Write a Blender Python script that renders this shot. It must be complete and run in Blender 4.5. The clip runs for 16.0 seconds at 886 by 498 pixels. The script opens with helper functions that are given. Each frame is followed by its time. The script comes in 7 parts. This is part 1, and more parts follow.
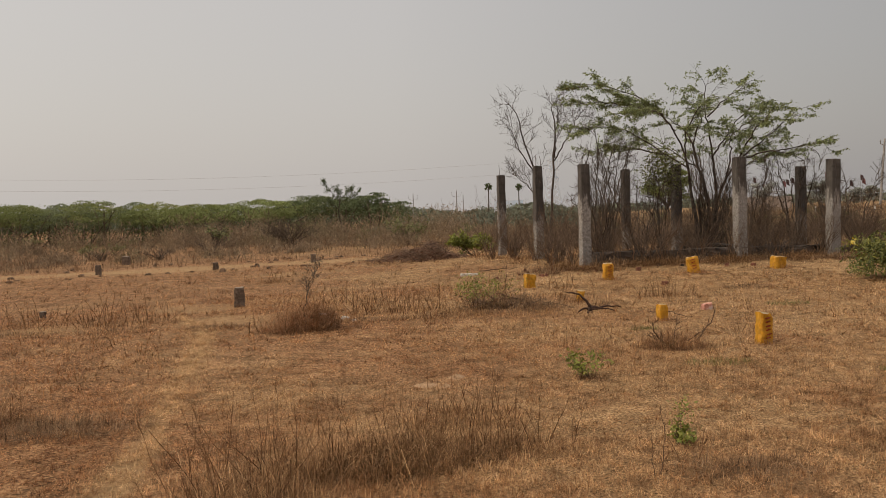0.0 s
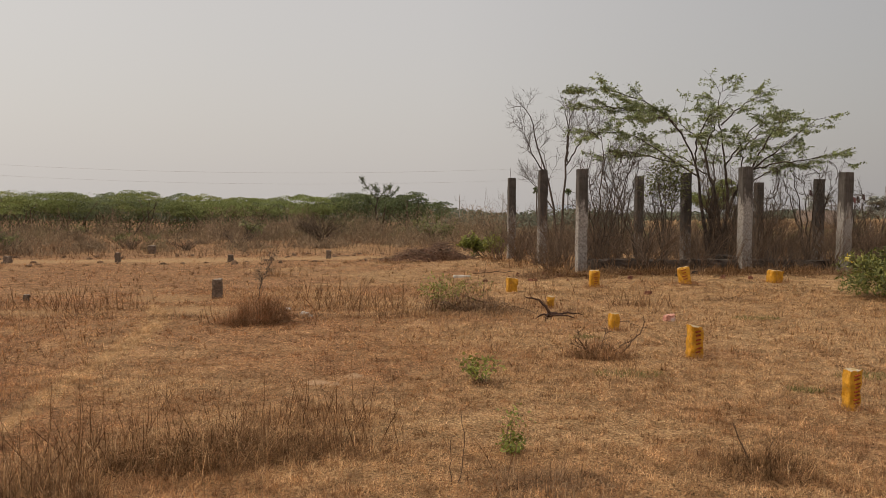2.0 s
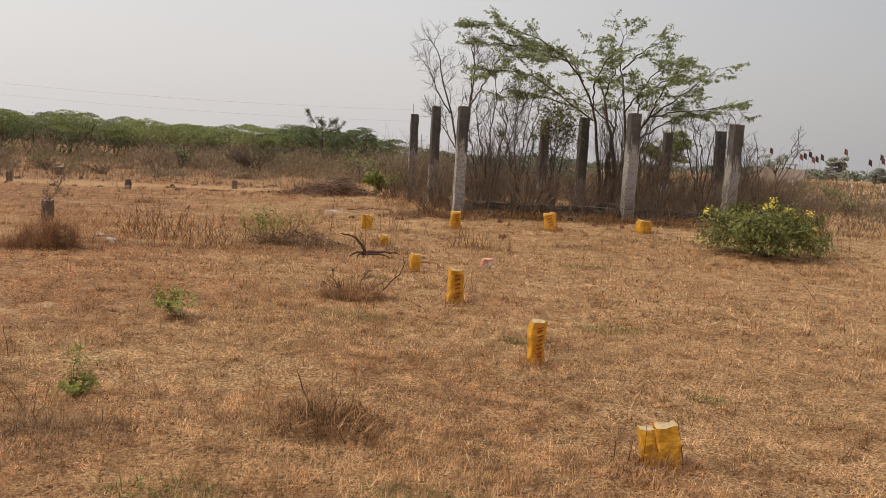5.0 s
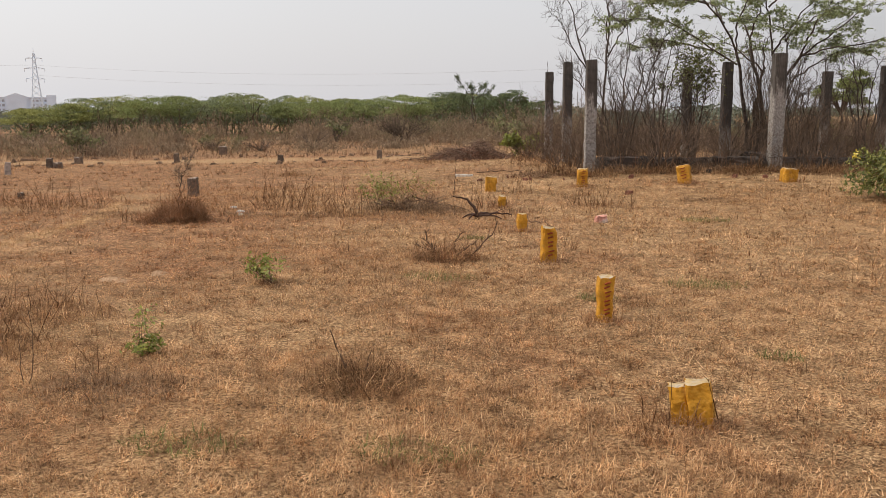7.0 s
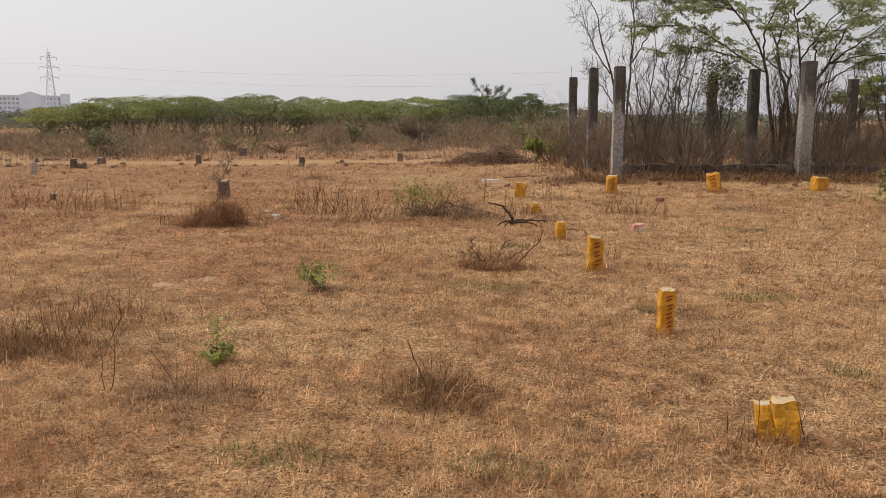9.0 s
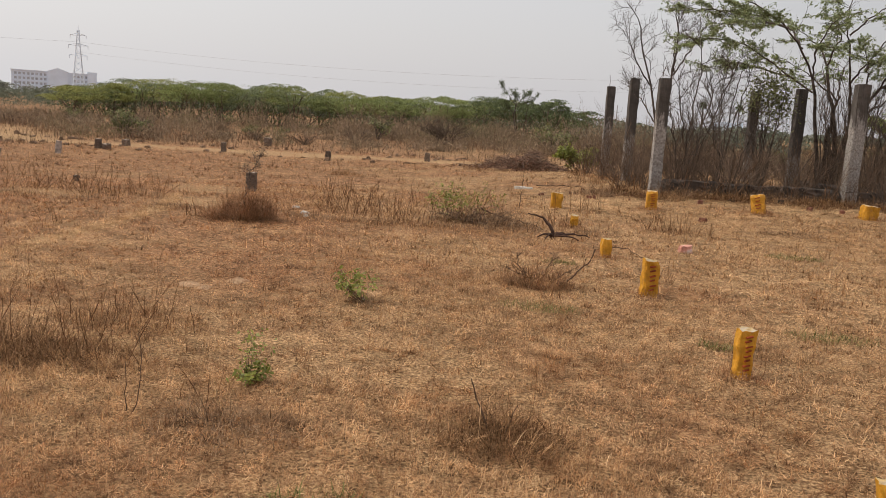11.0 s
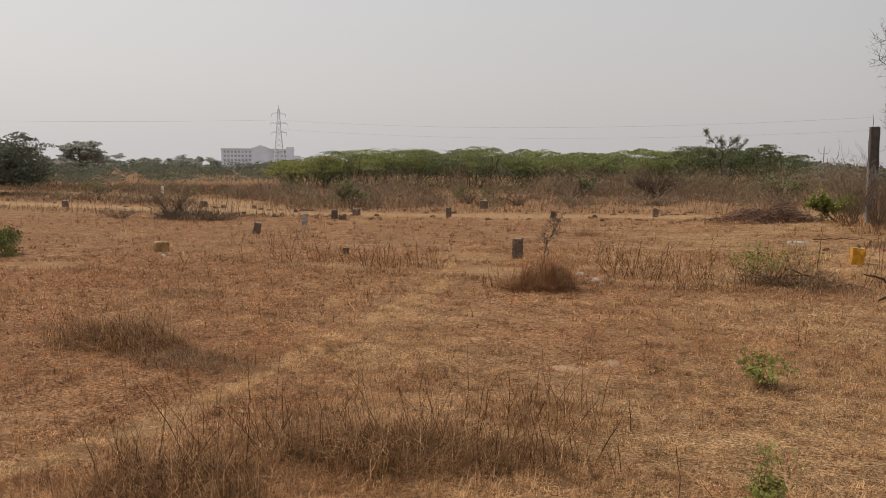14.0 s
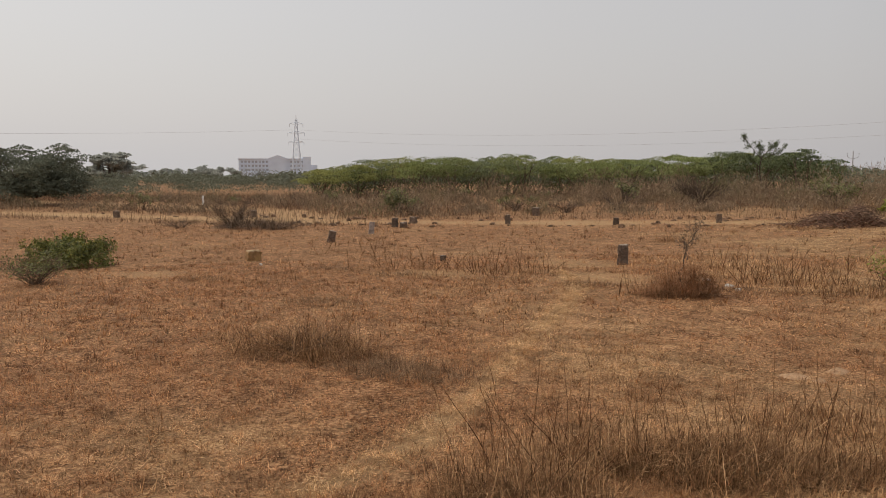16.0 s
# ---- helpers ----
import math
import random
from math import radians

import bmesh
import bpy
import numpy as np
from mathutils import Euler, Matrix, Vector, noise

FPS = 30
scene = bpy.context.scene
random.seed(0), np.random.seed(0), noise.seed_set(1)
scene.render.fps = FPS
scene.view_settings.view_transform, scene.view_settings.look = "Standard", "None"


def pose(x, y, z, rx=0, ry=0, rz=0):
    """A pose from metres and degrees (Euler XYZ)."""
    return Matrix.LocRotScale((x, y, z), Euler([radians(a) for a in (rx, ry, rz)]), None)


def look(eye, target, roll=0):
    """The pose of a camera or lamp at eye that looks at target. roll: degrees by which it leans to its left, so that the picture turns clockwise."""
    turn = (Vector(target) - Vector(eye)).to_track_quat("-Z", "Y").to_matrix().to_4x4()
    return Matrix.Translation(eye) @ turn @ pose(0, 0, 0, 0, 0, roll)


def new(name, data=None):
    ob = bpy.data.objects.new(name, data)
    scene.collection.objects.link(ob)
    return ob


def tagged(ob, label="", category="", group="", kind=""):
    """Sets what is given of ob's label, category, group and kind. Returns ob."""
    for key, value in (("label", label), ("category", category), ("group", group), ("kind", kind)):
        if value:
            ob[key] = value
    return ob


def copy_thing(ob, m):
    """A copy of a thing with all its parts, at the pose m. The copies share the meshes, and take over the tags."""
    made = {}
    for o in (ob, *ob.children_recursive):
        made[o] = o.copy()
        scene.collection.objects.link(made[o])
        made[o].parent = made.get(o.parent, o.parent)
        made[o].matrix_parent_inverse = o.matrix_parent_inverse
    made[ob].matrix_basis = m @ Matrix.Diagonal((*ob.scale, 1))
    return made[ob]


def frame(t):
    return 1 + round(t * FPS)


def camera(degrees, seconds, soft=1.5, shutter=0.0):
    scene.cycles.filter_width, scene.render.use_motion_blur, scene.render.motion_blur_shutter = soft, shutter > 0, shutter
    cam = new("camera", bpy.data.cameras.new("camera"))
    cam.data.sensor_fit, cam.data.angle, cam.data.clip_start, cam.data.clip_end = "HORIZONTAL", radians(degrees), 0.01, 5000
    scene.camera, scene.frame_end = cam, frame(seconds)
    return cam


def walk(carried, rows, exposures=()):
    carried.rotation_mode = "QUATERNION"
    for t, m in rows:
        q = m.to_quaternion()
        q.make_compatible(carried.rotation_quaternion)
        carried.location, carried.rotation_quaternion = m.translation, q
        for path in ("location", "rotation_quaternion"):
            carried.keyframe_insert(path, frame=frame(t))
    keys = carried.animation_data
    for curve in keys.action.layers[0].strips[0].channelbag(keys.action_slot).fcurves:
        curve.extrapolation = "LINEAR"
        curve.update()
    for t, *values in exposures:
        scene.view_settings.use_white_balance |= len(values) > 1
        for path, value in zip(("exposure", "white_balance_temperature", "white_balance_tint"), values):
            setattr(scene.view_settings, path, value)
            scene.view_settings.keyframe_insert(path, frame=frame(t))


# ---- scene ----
cam = camera(56.6, 16.0, soft=0.75)
PATH = [
    (0, (-3.882, -1.337, 1.57), (-3.751, 0.657, 1.488), -1.7),
    (0.5, (-3.598, -1.466, 1.562), (-3.62, 0.533, 1.485), -1.0),
    (1, (-3.242, -1.396, 1.522), (-3.253, 0.603, 1.446), -1.0),
    (1.5, (-2.818, -1.184, 1.513), (-2.82, 0.815, 1.443), -0.6),
    (2, (-2.432, -1.309, 1.532), (-2.431, 0.689, 1.455), 0.4),
    (2.5, (-2.037, -1.25, 1.516), (-1.989, 0.748, 1.43), 1.0),
    (3, (-1.576, -1.193, 1.539), (-1.42, 0.799, 1.462), 1.6),
    (3.5, (-1.167, -1.256, 1.55), (-1.01, 0.734, 1.425), 4.2),
    (4, (-0.804, -1.005, 1.537), (-0.547, 0.973, 1.395), 4.3),
    (6.5, (0.631, -0.648, 1.438), (0.318, 1.302, 1.12), -0.0),
    (7, (0.668, -0.635, 1.462), (0.346, 1.313, 1.146), -0.3),
    (7.5, (0.636, -0.742, 1.496), (0.304, 1.205, 1.184), -0.2),
    (8, (0.496, -0.898, 1.506), (0.173, 1.052, 1.198), -0.5),
    (10.5, (0.066, -0.296, 1.573), (-0.322, 1.64, 1.249), 2.7),
    (11, (-0.097, -0.246, 1.561), (-0.475, 1.692, 1.248), 3.6),
    (11.5, (-0.362, -0.231, 1.574), (-0.677, 1.725, 1.304), 0.8),
    (12, (-0.611, -0.049, 1.579), (-1.21, 1.843, 1.324), 0.1),
    (12.5, (-0.92, -0.01, 1.563), (-1.661, 1.831, 1.32), 1.3),
    (13, (-1.253, -0.129, 1.586), (-2.015, 1.703, 1.336), 0.8),
    (13.5, (-1.52, -0.119, 1.602), (-2.31, 1.708, 1.409), 0.5),
    (14, (-1.861, -0.149, 1.591), (-2.663, 1.673, 1.399), 0.3),
    (14.5, (-2.264, -0.338, 1.611), (-3.06, 1.486, 1.416), 0.2),
    (15, (-2.676, -0.309, 1.588), (-3.488, 1.508, 1.397), 0.1),
    (15.5, (-3.058, -0.493, 1.583), (-3.866, 1.327, 1.402), -0.4),
    (16, (-3.427, -0.65, 1.552), (-4.262, 1.159, 1.38), -0.2),
]
walk(cam, [(t, look(eye, target, roll)) for t, eye, target, roll in PATH],
     [(0, -0.08, 7050, 10), (2, -0.01, 7000, 10), (3, 0.08, 6950, 10), (4.2, 0.16, 6850, 10), (6.5, 0.47, 6400, 10), (7, 0.37, 6430, 10), (8, 0.27, 6500, 10), (10.5, 0.42, 6380, 10), (11, 0.26, 6500, 10), (11.5, 0.15, 6650, 10), (12.5, 0.0, 6750, 10), (13.5, 0.05, 6650, 10), (14, -0.01, 6650, 10), (15, 0.02, 6650, 10), (16, -0.04, 6650, 10)])

# ---- world, sun ----
SUN_AZ, SUN_EL = radians(-96), radians(57)
world = bpy.data.worlds.new("sky")
scene.world = world
world.use_nodes = True
wn, wl = world.node_tree.nodes, world.node_tree.links
for n in list(wn):
    wn.remove(n)
w_out = wn.new("ShaderNodeOutputWorld")
w_bg = wn.new("ShaderNodeBackground")
w_sky = wn.new("ShaderNodeTexSky")
w_sky.sky_type = "NISHITA"
w_sky.sun_disc = False
w_sky.sun_elevation, w_sky.sun_rotation = SUN_EL, SUN_AZ
w_sky.dust_density, w_sky.air_density, w_sky.ozone_density = 6.0, 1.5, 1.0
w_mix = wn.new("ShaderNodeMixRGB")
w_mix.inputs[0].default_value = 0.70
w_co = wn.new("ShaderNodeTexCoord")
w_xyz = wn.new("ShaderNodeSeparateXYZ")
w_side = wn.new("ShaderNodeMapRange")                      # thick dust haze, thinner away from the sun
w_side.inputs["From Min"].default_value, w_side.inputs["From Max"].default_value = -1.0, 1.0
w_haze = wn.new("ShaderNodeValToRGB")
for at, c in ((0.10, (0.818, 0.805, 0.824)), (0.36, (0.719, 0.700, 0.713)), (0.5, (0.680, 0.664, 0.682)), (0.78, (0.453, 0.448, 0.470)), (1.0, (0.21, 0.208, 0.22))):
    e = w_haze.color_ramp.elements.new(at)
    e.color = (*c, 1)
w_haze.color_ramp.elements.remove(w_haze.color_ramp.elements[0])
w_haze.color_ramp.elements.remove(w_haze.color_ramp.elements[-1])
w_gain = wn.new("ShaderNodeMixRGB")
w_gain.blend_type, w_gain.inputs[0].default_value, w_gain.inputs[2].default_value = "MULTIPLY", 1.0, (10, 10, 10, 1)
wl.new(w_co.outputs["Generated"], w_xyz.inputs[0])
wl.new(w_xyz.outputs["X"], w_side.inputs["Value"])
wl.new(w_side.outputs[0], w_haze.inputs[0])
wl.new(w_haze.outputs[0], w_gain.inputs[1])
wl.new(w_gain.outputs[0], w_mix.inputs[2])
wl.new(w_sky.outputs[0], w_mix.inputs[1])
wl.new(w_mix.outputs[0], w_bg.inputs[0])
w_bg.inputs[1].default_value = 0.1
wl.new(w_bg.outputs[0], w_out.inputs[0])

sun_data = bpy.data.lights.new("sun", "SUN")
sun_data.energy, sun_data.angle, sun_data.color = 2.0, radians(3), (1.0, 0.93, 0.82)
sun = new("sun", sun_data)
sun.matrix_world = look((0, 0, 50), (-50 * math.sin(SUN_AZ) * math.cos(SUN_EL), -50 * math.cos(SUN_AZ) * math.cos(SUN_EL), 50 - 50 * math.sin(SUN_EL)))

# ---- building blocks ----


def mesh_from(name, verts, faces):
    """faces: list of integer arrays (n, 3) or (n, 4)."""
    me = bpy.data.meshes.new(name)
    verts = np.asarray(verts, dtype=np.float32)
    faces = [np.asarray(f, dtype=np.int32) for f in faces if len(f)]
    loops = np.concatenate([f.ravel() for f in faces])
    counts = np.concatenate([np.full(len(f), f.shape[1], dtype=np.int32) for f in faces])
    starts = np.concatenate([[0], np.cumsum(counts)[:-1]]).astype(np.int32)
    me.vertices.add(len(verts))
    me.vertices.foreach_set("co", verts.ravel())
    me.loops.add(len(loops))
    me.loops.foreach_set("vertex_index", loops)
    me.polygons.add(len(counts))
    me.polygons.foreach_set("loop_start", starts)
    me.polygons.foreach_set("loop_total", counts)
    me.update(calc_edges=True)
    return me


def put(name, me, material, parent=None, label="", kind=""):
    me.materials.append(material)
    ob = new(name, me)
    if kind:
        ob["kind"] = kind
    if parent:
        ob.parent = parent
    if label:
        ob["label"] = label
    return ob


def part(name, bm, material, parent, label=""):
    me = bpy.data.meshes.new(name)
    bm.to_mesh(me)
    bm.free()
    return put(name, me, material, parent, label)


def thing(name, at, label, category, group="", turn=0, scale=1.0):
    ob = new(name)
    ob.empty_display_size = 0.1
    ob.matrix_basis = pose(at[0], at[1], at[2] if len(at) > 2 else float(gz(at[0], at[1])), 0, 0, turn) @ Matrix.Scale(scale, 4)
    return tagged(ob, label, category, group)


def wobble(x, y):
    return (np.sin(x * 0.61 + 1.3) * np.cos(y * 0.53 + 0.4) * 0.5 + np.sin(x * 1.37 + y * 0.9) * 0.28
            + np.cos(y * 2.1 - x * 1.7 + 2.0) * 0.16 + np.sin(x * 3.7 + 1.1) * np.sin(y * 3.3) * 0.1)


def gz(x, y):
    """Height of the ground."""
    x, y = np.asarray(x, float), np.asarray(y, float)
    q = ((x - 4.6) / 7.5) ** 2 + ((y - 22.5) / 7.5) ** 2
    d = np.hypot(x, y)
    z = 0.30 * np.exp(-q * q) - 0.012 * np.clip(-3 - x, 0, 20) + 0.004 * np.clip(d - 30, 0, 300)
    z = z + 0.0045 * np.clip(d - 40, 0, 260) * np.clip((x / np.maximum(d, 1) - 0.2) / 0.2, 0, 1)
    return z + 0.02 * wobble(x * 0.5, y * 0.5) * np.clip(d / 6, 0, 1)


def along(x, y, line):
    """Distance from the points to a polyline."""
    best = np.full(np.shape(x), 1e9)
    for (ax, ay), (bx, by) in zip(line[:-1], line[1:]):
        dx, dy = bx - ax, by - ay
        s = np.clip(((x - ax) * dx + (y - ay) * dy) / (dx * dx + dy * dy), 0, 1)
        best = np.minimum(best, np.hypot(x - ax - s * dx, y - ay - s * dy))
    return best


TRAIL = [(-5.95, -1.80), (-5.74, 2.8), (-5.62, 3.6), (-5.67, 4.8), (-5.82, 5.6), (-5.98, 6.7), (-6.13, 7.9), (-6.35, 9.5), (-6.75, 11.34), (-7.41, 12.79), (-9.27, 17.28), (-11.44, 23.89)]
ROAD = [(-70.78, 28.71), (-44.71, 28.21), (-28.05, 28.07), (-21.91, 27.83), (-16.61, 28.11), (-12.18, 28.76), (-8.66, 29.31), (-4.82, 29.80), (-1.70, 30.49)]
SPUR = [(-24.33, 29.91), (-29.70, 34.87), (-40.61, 38.82), (-58.03, 40.61)]
PADS = [(-3.58, 6.2, 0.07), (-3.27, 6.5, 0.06), (-6.63, 12.16, 0.7), (-7.50, 14.23, 0.8), (-9.35, 11.95, 0.6), (14.08, 22.52, 1.6), (-14.26, 10.24, 0.6)]


def worn(x, y):
    """How bare and trodden the ground is, 0 to 1."""
    n = wobble(x * 2.2 + 7, y * 2.2)
    a = (0.46 + 0.25 * wobble(x * 1.7, y * 1.7 + 3)) * np.clip(1.5 - along(x, y, TRAIL) / (0.125 + 0.09 * n), 0, 1) * np.clip(1.4 - np.clip(y - 9, 0, 9) * 0.16, 0.1, 1)
    b = 0.66 * np.clip(1.7 - along(x, y, ROAD) / (1.05 + 0.4 * wobble(x * 0.8, y * 0.8)), 0, 1)
    c = 0.6 * np.clip(1.6 - along(x, y, SPUR) / (1.6 + 0.8 * n), 0, 1)
    w = np.maximum(np.maximum(a, b), c)
    for px, py, r in PADS:
        w = np.maximum(w, 0.5 * np.clip(1.7 - np.hypot(x - px, (y - py) * 1.2) / (r * (1 + 0.4 * n)), 0, 1))
    return w


# ---- materials ----
def mat(name, base, rough=0.9, metal=0.0, noise_scale=8.0, dark=0.6, light=1.25, tint=None, bump=0.2, bump_scale=60.0,
        object_random=0.0, island_random=0.0, second=None, second_at=0.55, second_scale=2.5, spec=0.3, thin=0.0, alt=None):
    """A surface with variation at two scales. base, second: colours; alt: a second colour met by random pieces."""
    m = bpy.data.materials.new(name)
    m.use_nodes = True
    nt = m.node_tree
    nd, lk = nt.nodes, nt.links
    bsdf = nd["Principled BSDF"]
    bsdf.inputs["Roughness"].default_value = rough
    bsdf.inputs["Metallic"].default_value = metal
    bsdf.inputs["Specular IOR Level"].default_value = spec
    co = nd.new("ShaderNodeTexCoord")
    n1 = nd.new("ShaderNodeTexNoise")
    n1.inputs["Scale"].default_value = noise_scale
    n1.inputs["Detail"].default_value = 6
    lk.new(co.outputs["Object"], n1.inputs["Vector"])
    ramp = nd.new("ShaderNodeValToRGB")
    ramp.color_ramp.elements[0].position, ramp.color_ramp.elements[1].position = 0.3, 0.7
    ramp.color_ramp.elements[0].color = (*[min(1, c * dark) for c in base], 1)
    ramp.color_ramp.elements[1].color = (*[min(1, c * light) for c in base], 1)
    lk.new(n1.outputs["Fac"], ramp.inputs[0])
    colour = ramp.outputs[0]

    def blend(fac, a, b_colour, mode="MIX"):
        mx = nd.new("ShaderNodeMixRGB")
        mx.blend_type = mode
        if isinstance(fac, float):
            mx.inputs[0].default_value = fac
        else:
            lk.new(fac, mx.inputs[0])
        lk.new(a, mx.inputs[1])
        if isinstance(b_colour, tuple):
            mx.inputs[2].default_value = (*b_colour, 1)
        else:
            lk.new(b_colour, mx.inputs[2])
        return mx.outputs[0]

    if second:
        n2 = nd.new("ShaderNodeTexNoise")
        n2.inputs["Scale"].default_value = second_scale
        n2.inputs["Detail"].default_value = 5
        lk.new(co.outputs["Object"], n2.inputs["Vector"])
        r2 = nd.new("ShaderNodeValToRGB")
        r2.color_ramp.elements[0].position, r2.color_ramp.elements[1].position = second_at - 0.06, second_at + 0.1
        lk.new(n2.outputs["Fac"], r2.inputs[0])
        colour = blend(r2.outputs[0], colour, second)
    rand = None
    if island_random:
        rand = nd.new("ShaderNodeNewGeometry").outputs["Random Per Island"]
        amount = island_random
    elif object_random:
        rand = nd.new("ShaderNodeObjectInfo").outputs["Random"]
        amount = object_random
    if rand:
        if alt:
            ra = nd.new("ShaderNodeValToRGB")
            ra.color_ramp.elements[0].position, ra.color_ramp.elements[1].position = 0.35, 0.95
            lk.new(rand, ra.inputs[0])
            colour = blend(ra.outputs[0], colour, alt)
        mr = nd.new("ShaderNodeMapRange")
        mr.inputs["To Min"].default_value, mr.inputs["To Max"].default_value = 1 - amount, 1 + amount
        wv = nd.new("ShaderNodeTexWhiteNoise")
        wv.noise_dimensions = "1D"
        lk.new(rand, wv.inputs["W"])
        lk.new(wv.outputs["Value"], mr.inputs["Value"])
        colour = blend(1.0, colour, mr.outputs[0], "MULTIPLY")
    lk.new(colour, bsdf.inputs["Base Color"])
    if bump:
        n3 = nd.new("ShaderNodeTexNoise")
        n3.inputs["Scale"].default_value = bump_scale
        n3.inputs["Detail"].default_value = 5
        lk.new(co.outputs["Object"], n3.inputs["Vector"])
        bp = nd.new("ShaderNodeBump")
        bp.inputs["Strength"].default_value = bump
        bp.inputs["Distance"].default_value = 0.02
        lk.new(n3.outputs["Fac"], bp.inputs["Height"])
        lk.new(bp.outputs[0], bsdf.inputs["Normal"])
    if thin:
        tr = nd.new("ShaderNodeBsdfTranslucent")
        lk.new(colour, tr.inputs[0])
        ms = nd.new("ShaderNodeMixShader")
        ms.inputs[0].default_value = thin
        lk.new(bsdf.outputs[0], ms.inputs[1])
        lk.new(tr.outputs[0], ms.inputs[2])
        lk.new(ms.outputs[0], nd["Material Output"].inputs[0])
    return m


def ground_material():
    m = bpy.data.materials.new("dry_field")
    m.use_nodes = True
    nd, lk = m.node_tree.nodes, m.node_tree.links
    bsdf = nd["Principled BSDF"]
    bsdf.inputs["Roughness"].default_value = 0.95
    bsdf.inputs["Specular IOR Level"].default_value = 0.1
    co = nd.new("ShaderNodeTexCoord")

    def noise_tex(scale, detail=6.0, rough=0.6):
        n = nd.new("ShaderNodeTexNoise")
        n.inputs["Scale"].default_value, n.inputs["Detail"].default_value, n.inputs["Roughness"].default_value = scale, detail, rough
        lk.new(co.outputs["Object"], n.inputs["Vector"])
        return n.outputs["Fac"]

    def ramp(fac, stops):
        r = nd.new("ShaderNodeValToRGB")
        e = r.color_ramp.elements
        e[0].position, e[0].color = stops[0][0], (*stops[0][1], 1)
        e[1].position, e[1].color = stops[-1][0], (*stops[-1][1], 1)
        for p, c in stops[1:-1]:
            k = e.new(p)
            k.color = (*c, 1)
        lk.new(fac, r.inputs[0])
        return r.outputs[0]

    def mix(fac, a, b, mode="MIX"):
        mx = nd.new("ShaderNodeMixRGB")
        mx.blend_type = mode
        if isinstance(fac, float):
            mx.inputs[0].default_value = fac
        else:
            lk.new(fac, mx.inputs[0])
        lk.new(a, mx.inputs[1])
        lk.new(b, mx.inputs[2])
        return mx.outputs[0]

    litter = ramp(noise_tex(45, 8, 0.7), [(0.38, (0.085, 0.049, 0.026)), (0.5, (0.315, 0.19, 0.095)), (0.62, (0.61, 0.405, 0.21))])
    red = ramp(noise_tex(30, 8, 0.7), [(0.38, (0.07, 0.037, 0.02)), (0.5, (0.25, 0.133, 0.067)), (0.62, (0.49, 0.295, 0.152))])
    sep = nd.new("ShaderNodeSeparateXYZ")
    lk.new(co.outputs["Object"], sep.inputs[0])
    side = nd.new("ShaderNodeMapRange")
    side.inputs["From Min"].default_value, side.inputs["From Max"].default_value, side.inputs["To Min"].default_value = 5.0, -11.0, -0.18
    side.inputs["To Max"].default_value = 0.22
    lk.new(sep.outputs["X"], side.inputs["Value"])
    both = nd.new("ShaderNodeMath")
    lk.new(noise_tex(0.35, 5), both.inputs[0])
    lk.new(side.outputs[0], both.inputs[1])
    field = mix(ramp(both.outputs[0], [(0.44, (0, 0, 0)), (0.64, (1, 1, 1))]), litter, red)
    field = mix(1.0, field, ramp(noise_tex(4.5, 6, 0.65), [(0.36, (0.66, 0.64, 0.62)), (0.5, (1.0, 1.0, 1.0)), (0.64, (1.25, 1.25, 1.25))]), "MULTIPLY")
    field = mix(1.0, field, ramp(noise_tex(1.3, 4, 0.6), [(0.38, (0.82, 0.82, 0.82)), (0.62, (1.14, 1.14, 1.14))]), "MULTIPLY")
    dirt = ramp(noise_tex(12, 8, 0.65), [(0.3, (0.29, 0.185, 0.093)), (0.5, (0.43, 0.285, 0.148)), (0.7, (0.53, 0.37, 0.20))])
    at = nd.new("ShaderNodeAttribute")
    at.attribute_name = "worn"
    field = mix(at.outputs["Fac"], field, dirt)
    lk.new(field, bsdf.inputs["Base Color"])
    bp = nd.new("ShaderNodeBump")
    bp.inputs["Strength"].default_value, bp.inputs["Distance"].default_value = 0.7, 0.03
    lk.new(noise_tex(38, 8, 0.7), bp.inputs["Height"])
    lk.new(bp.outputs[0], bsdf.inputs["Normal"])
    return m


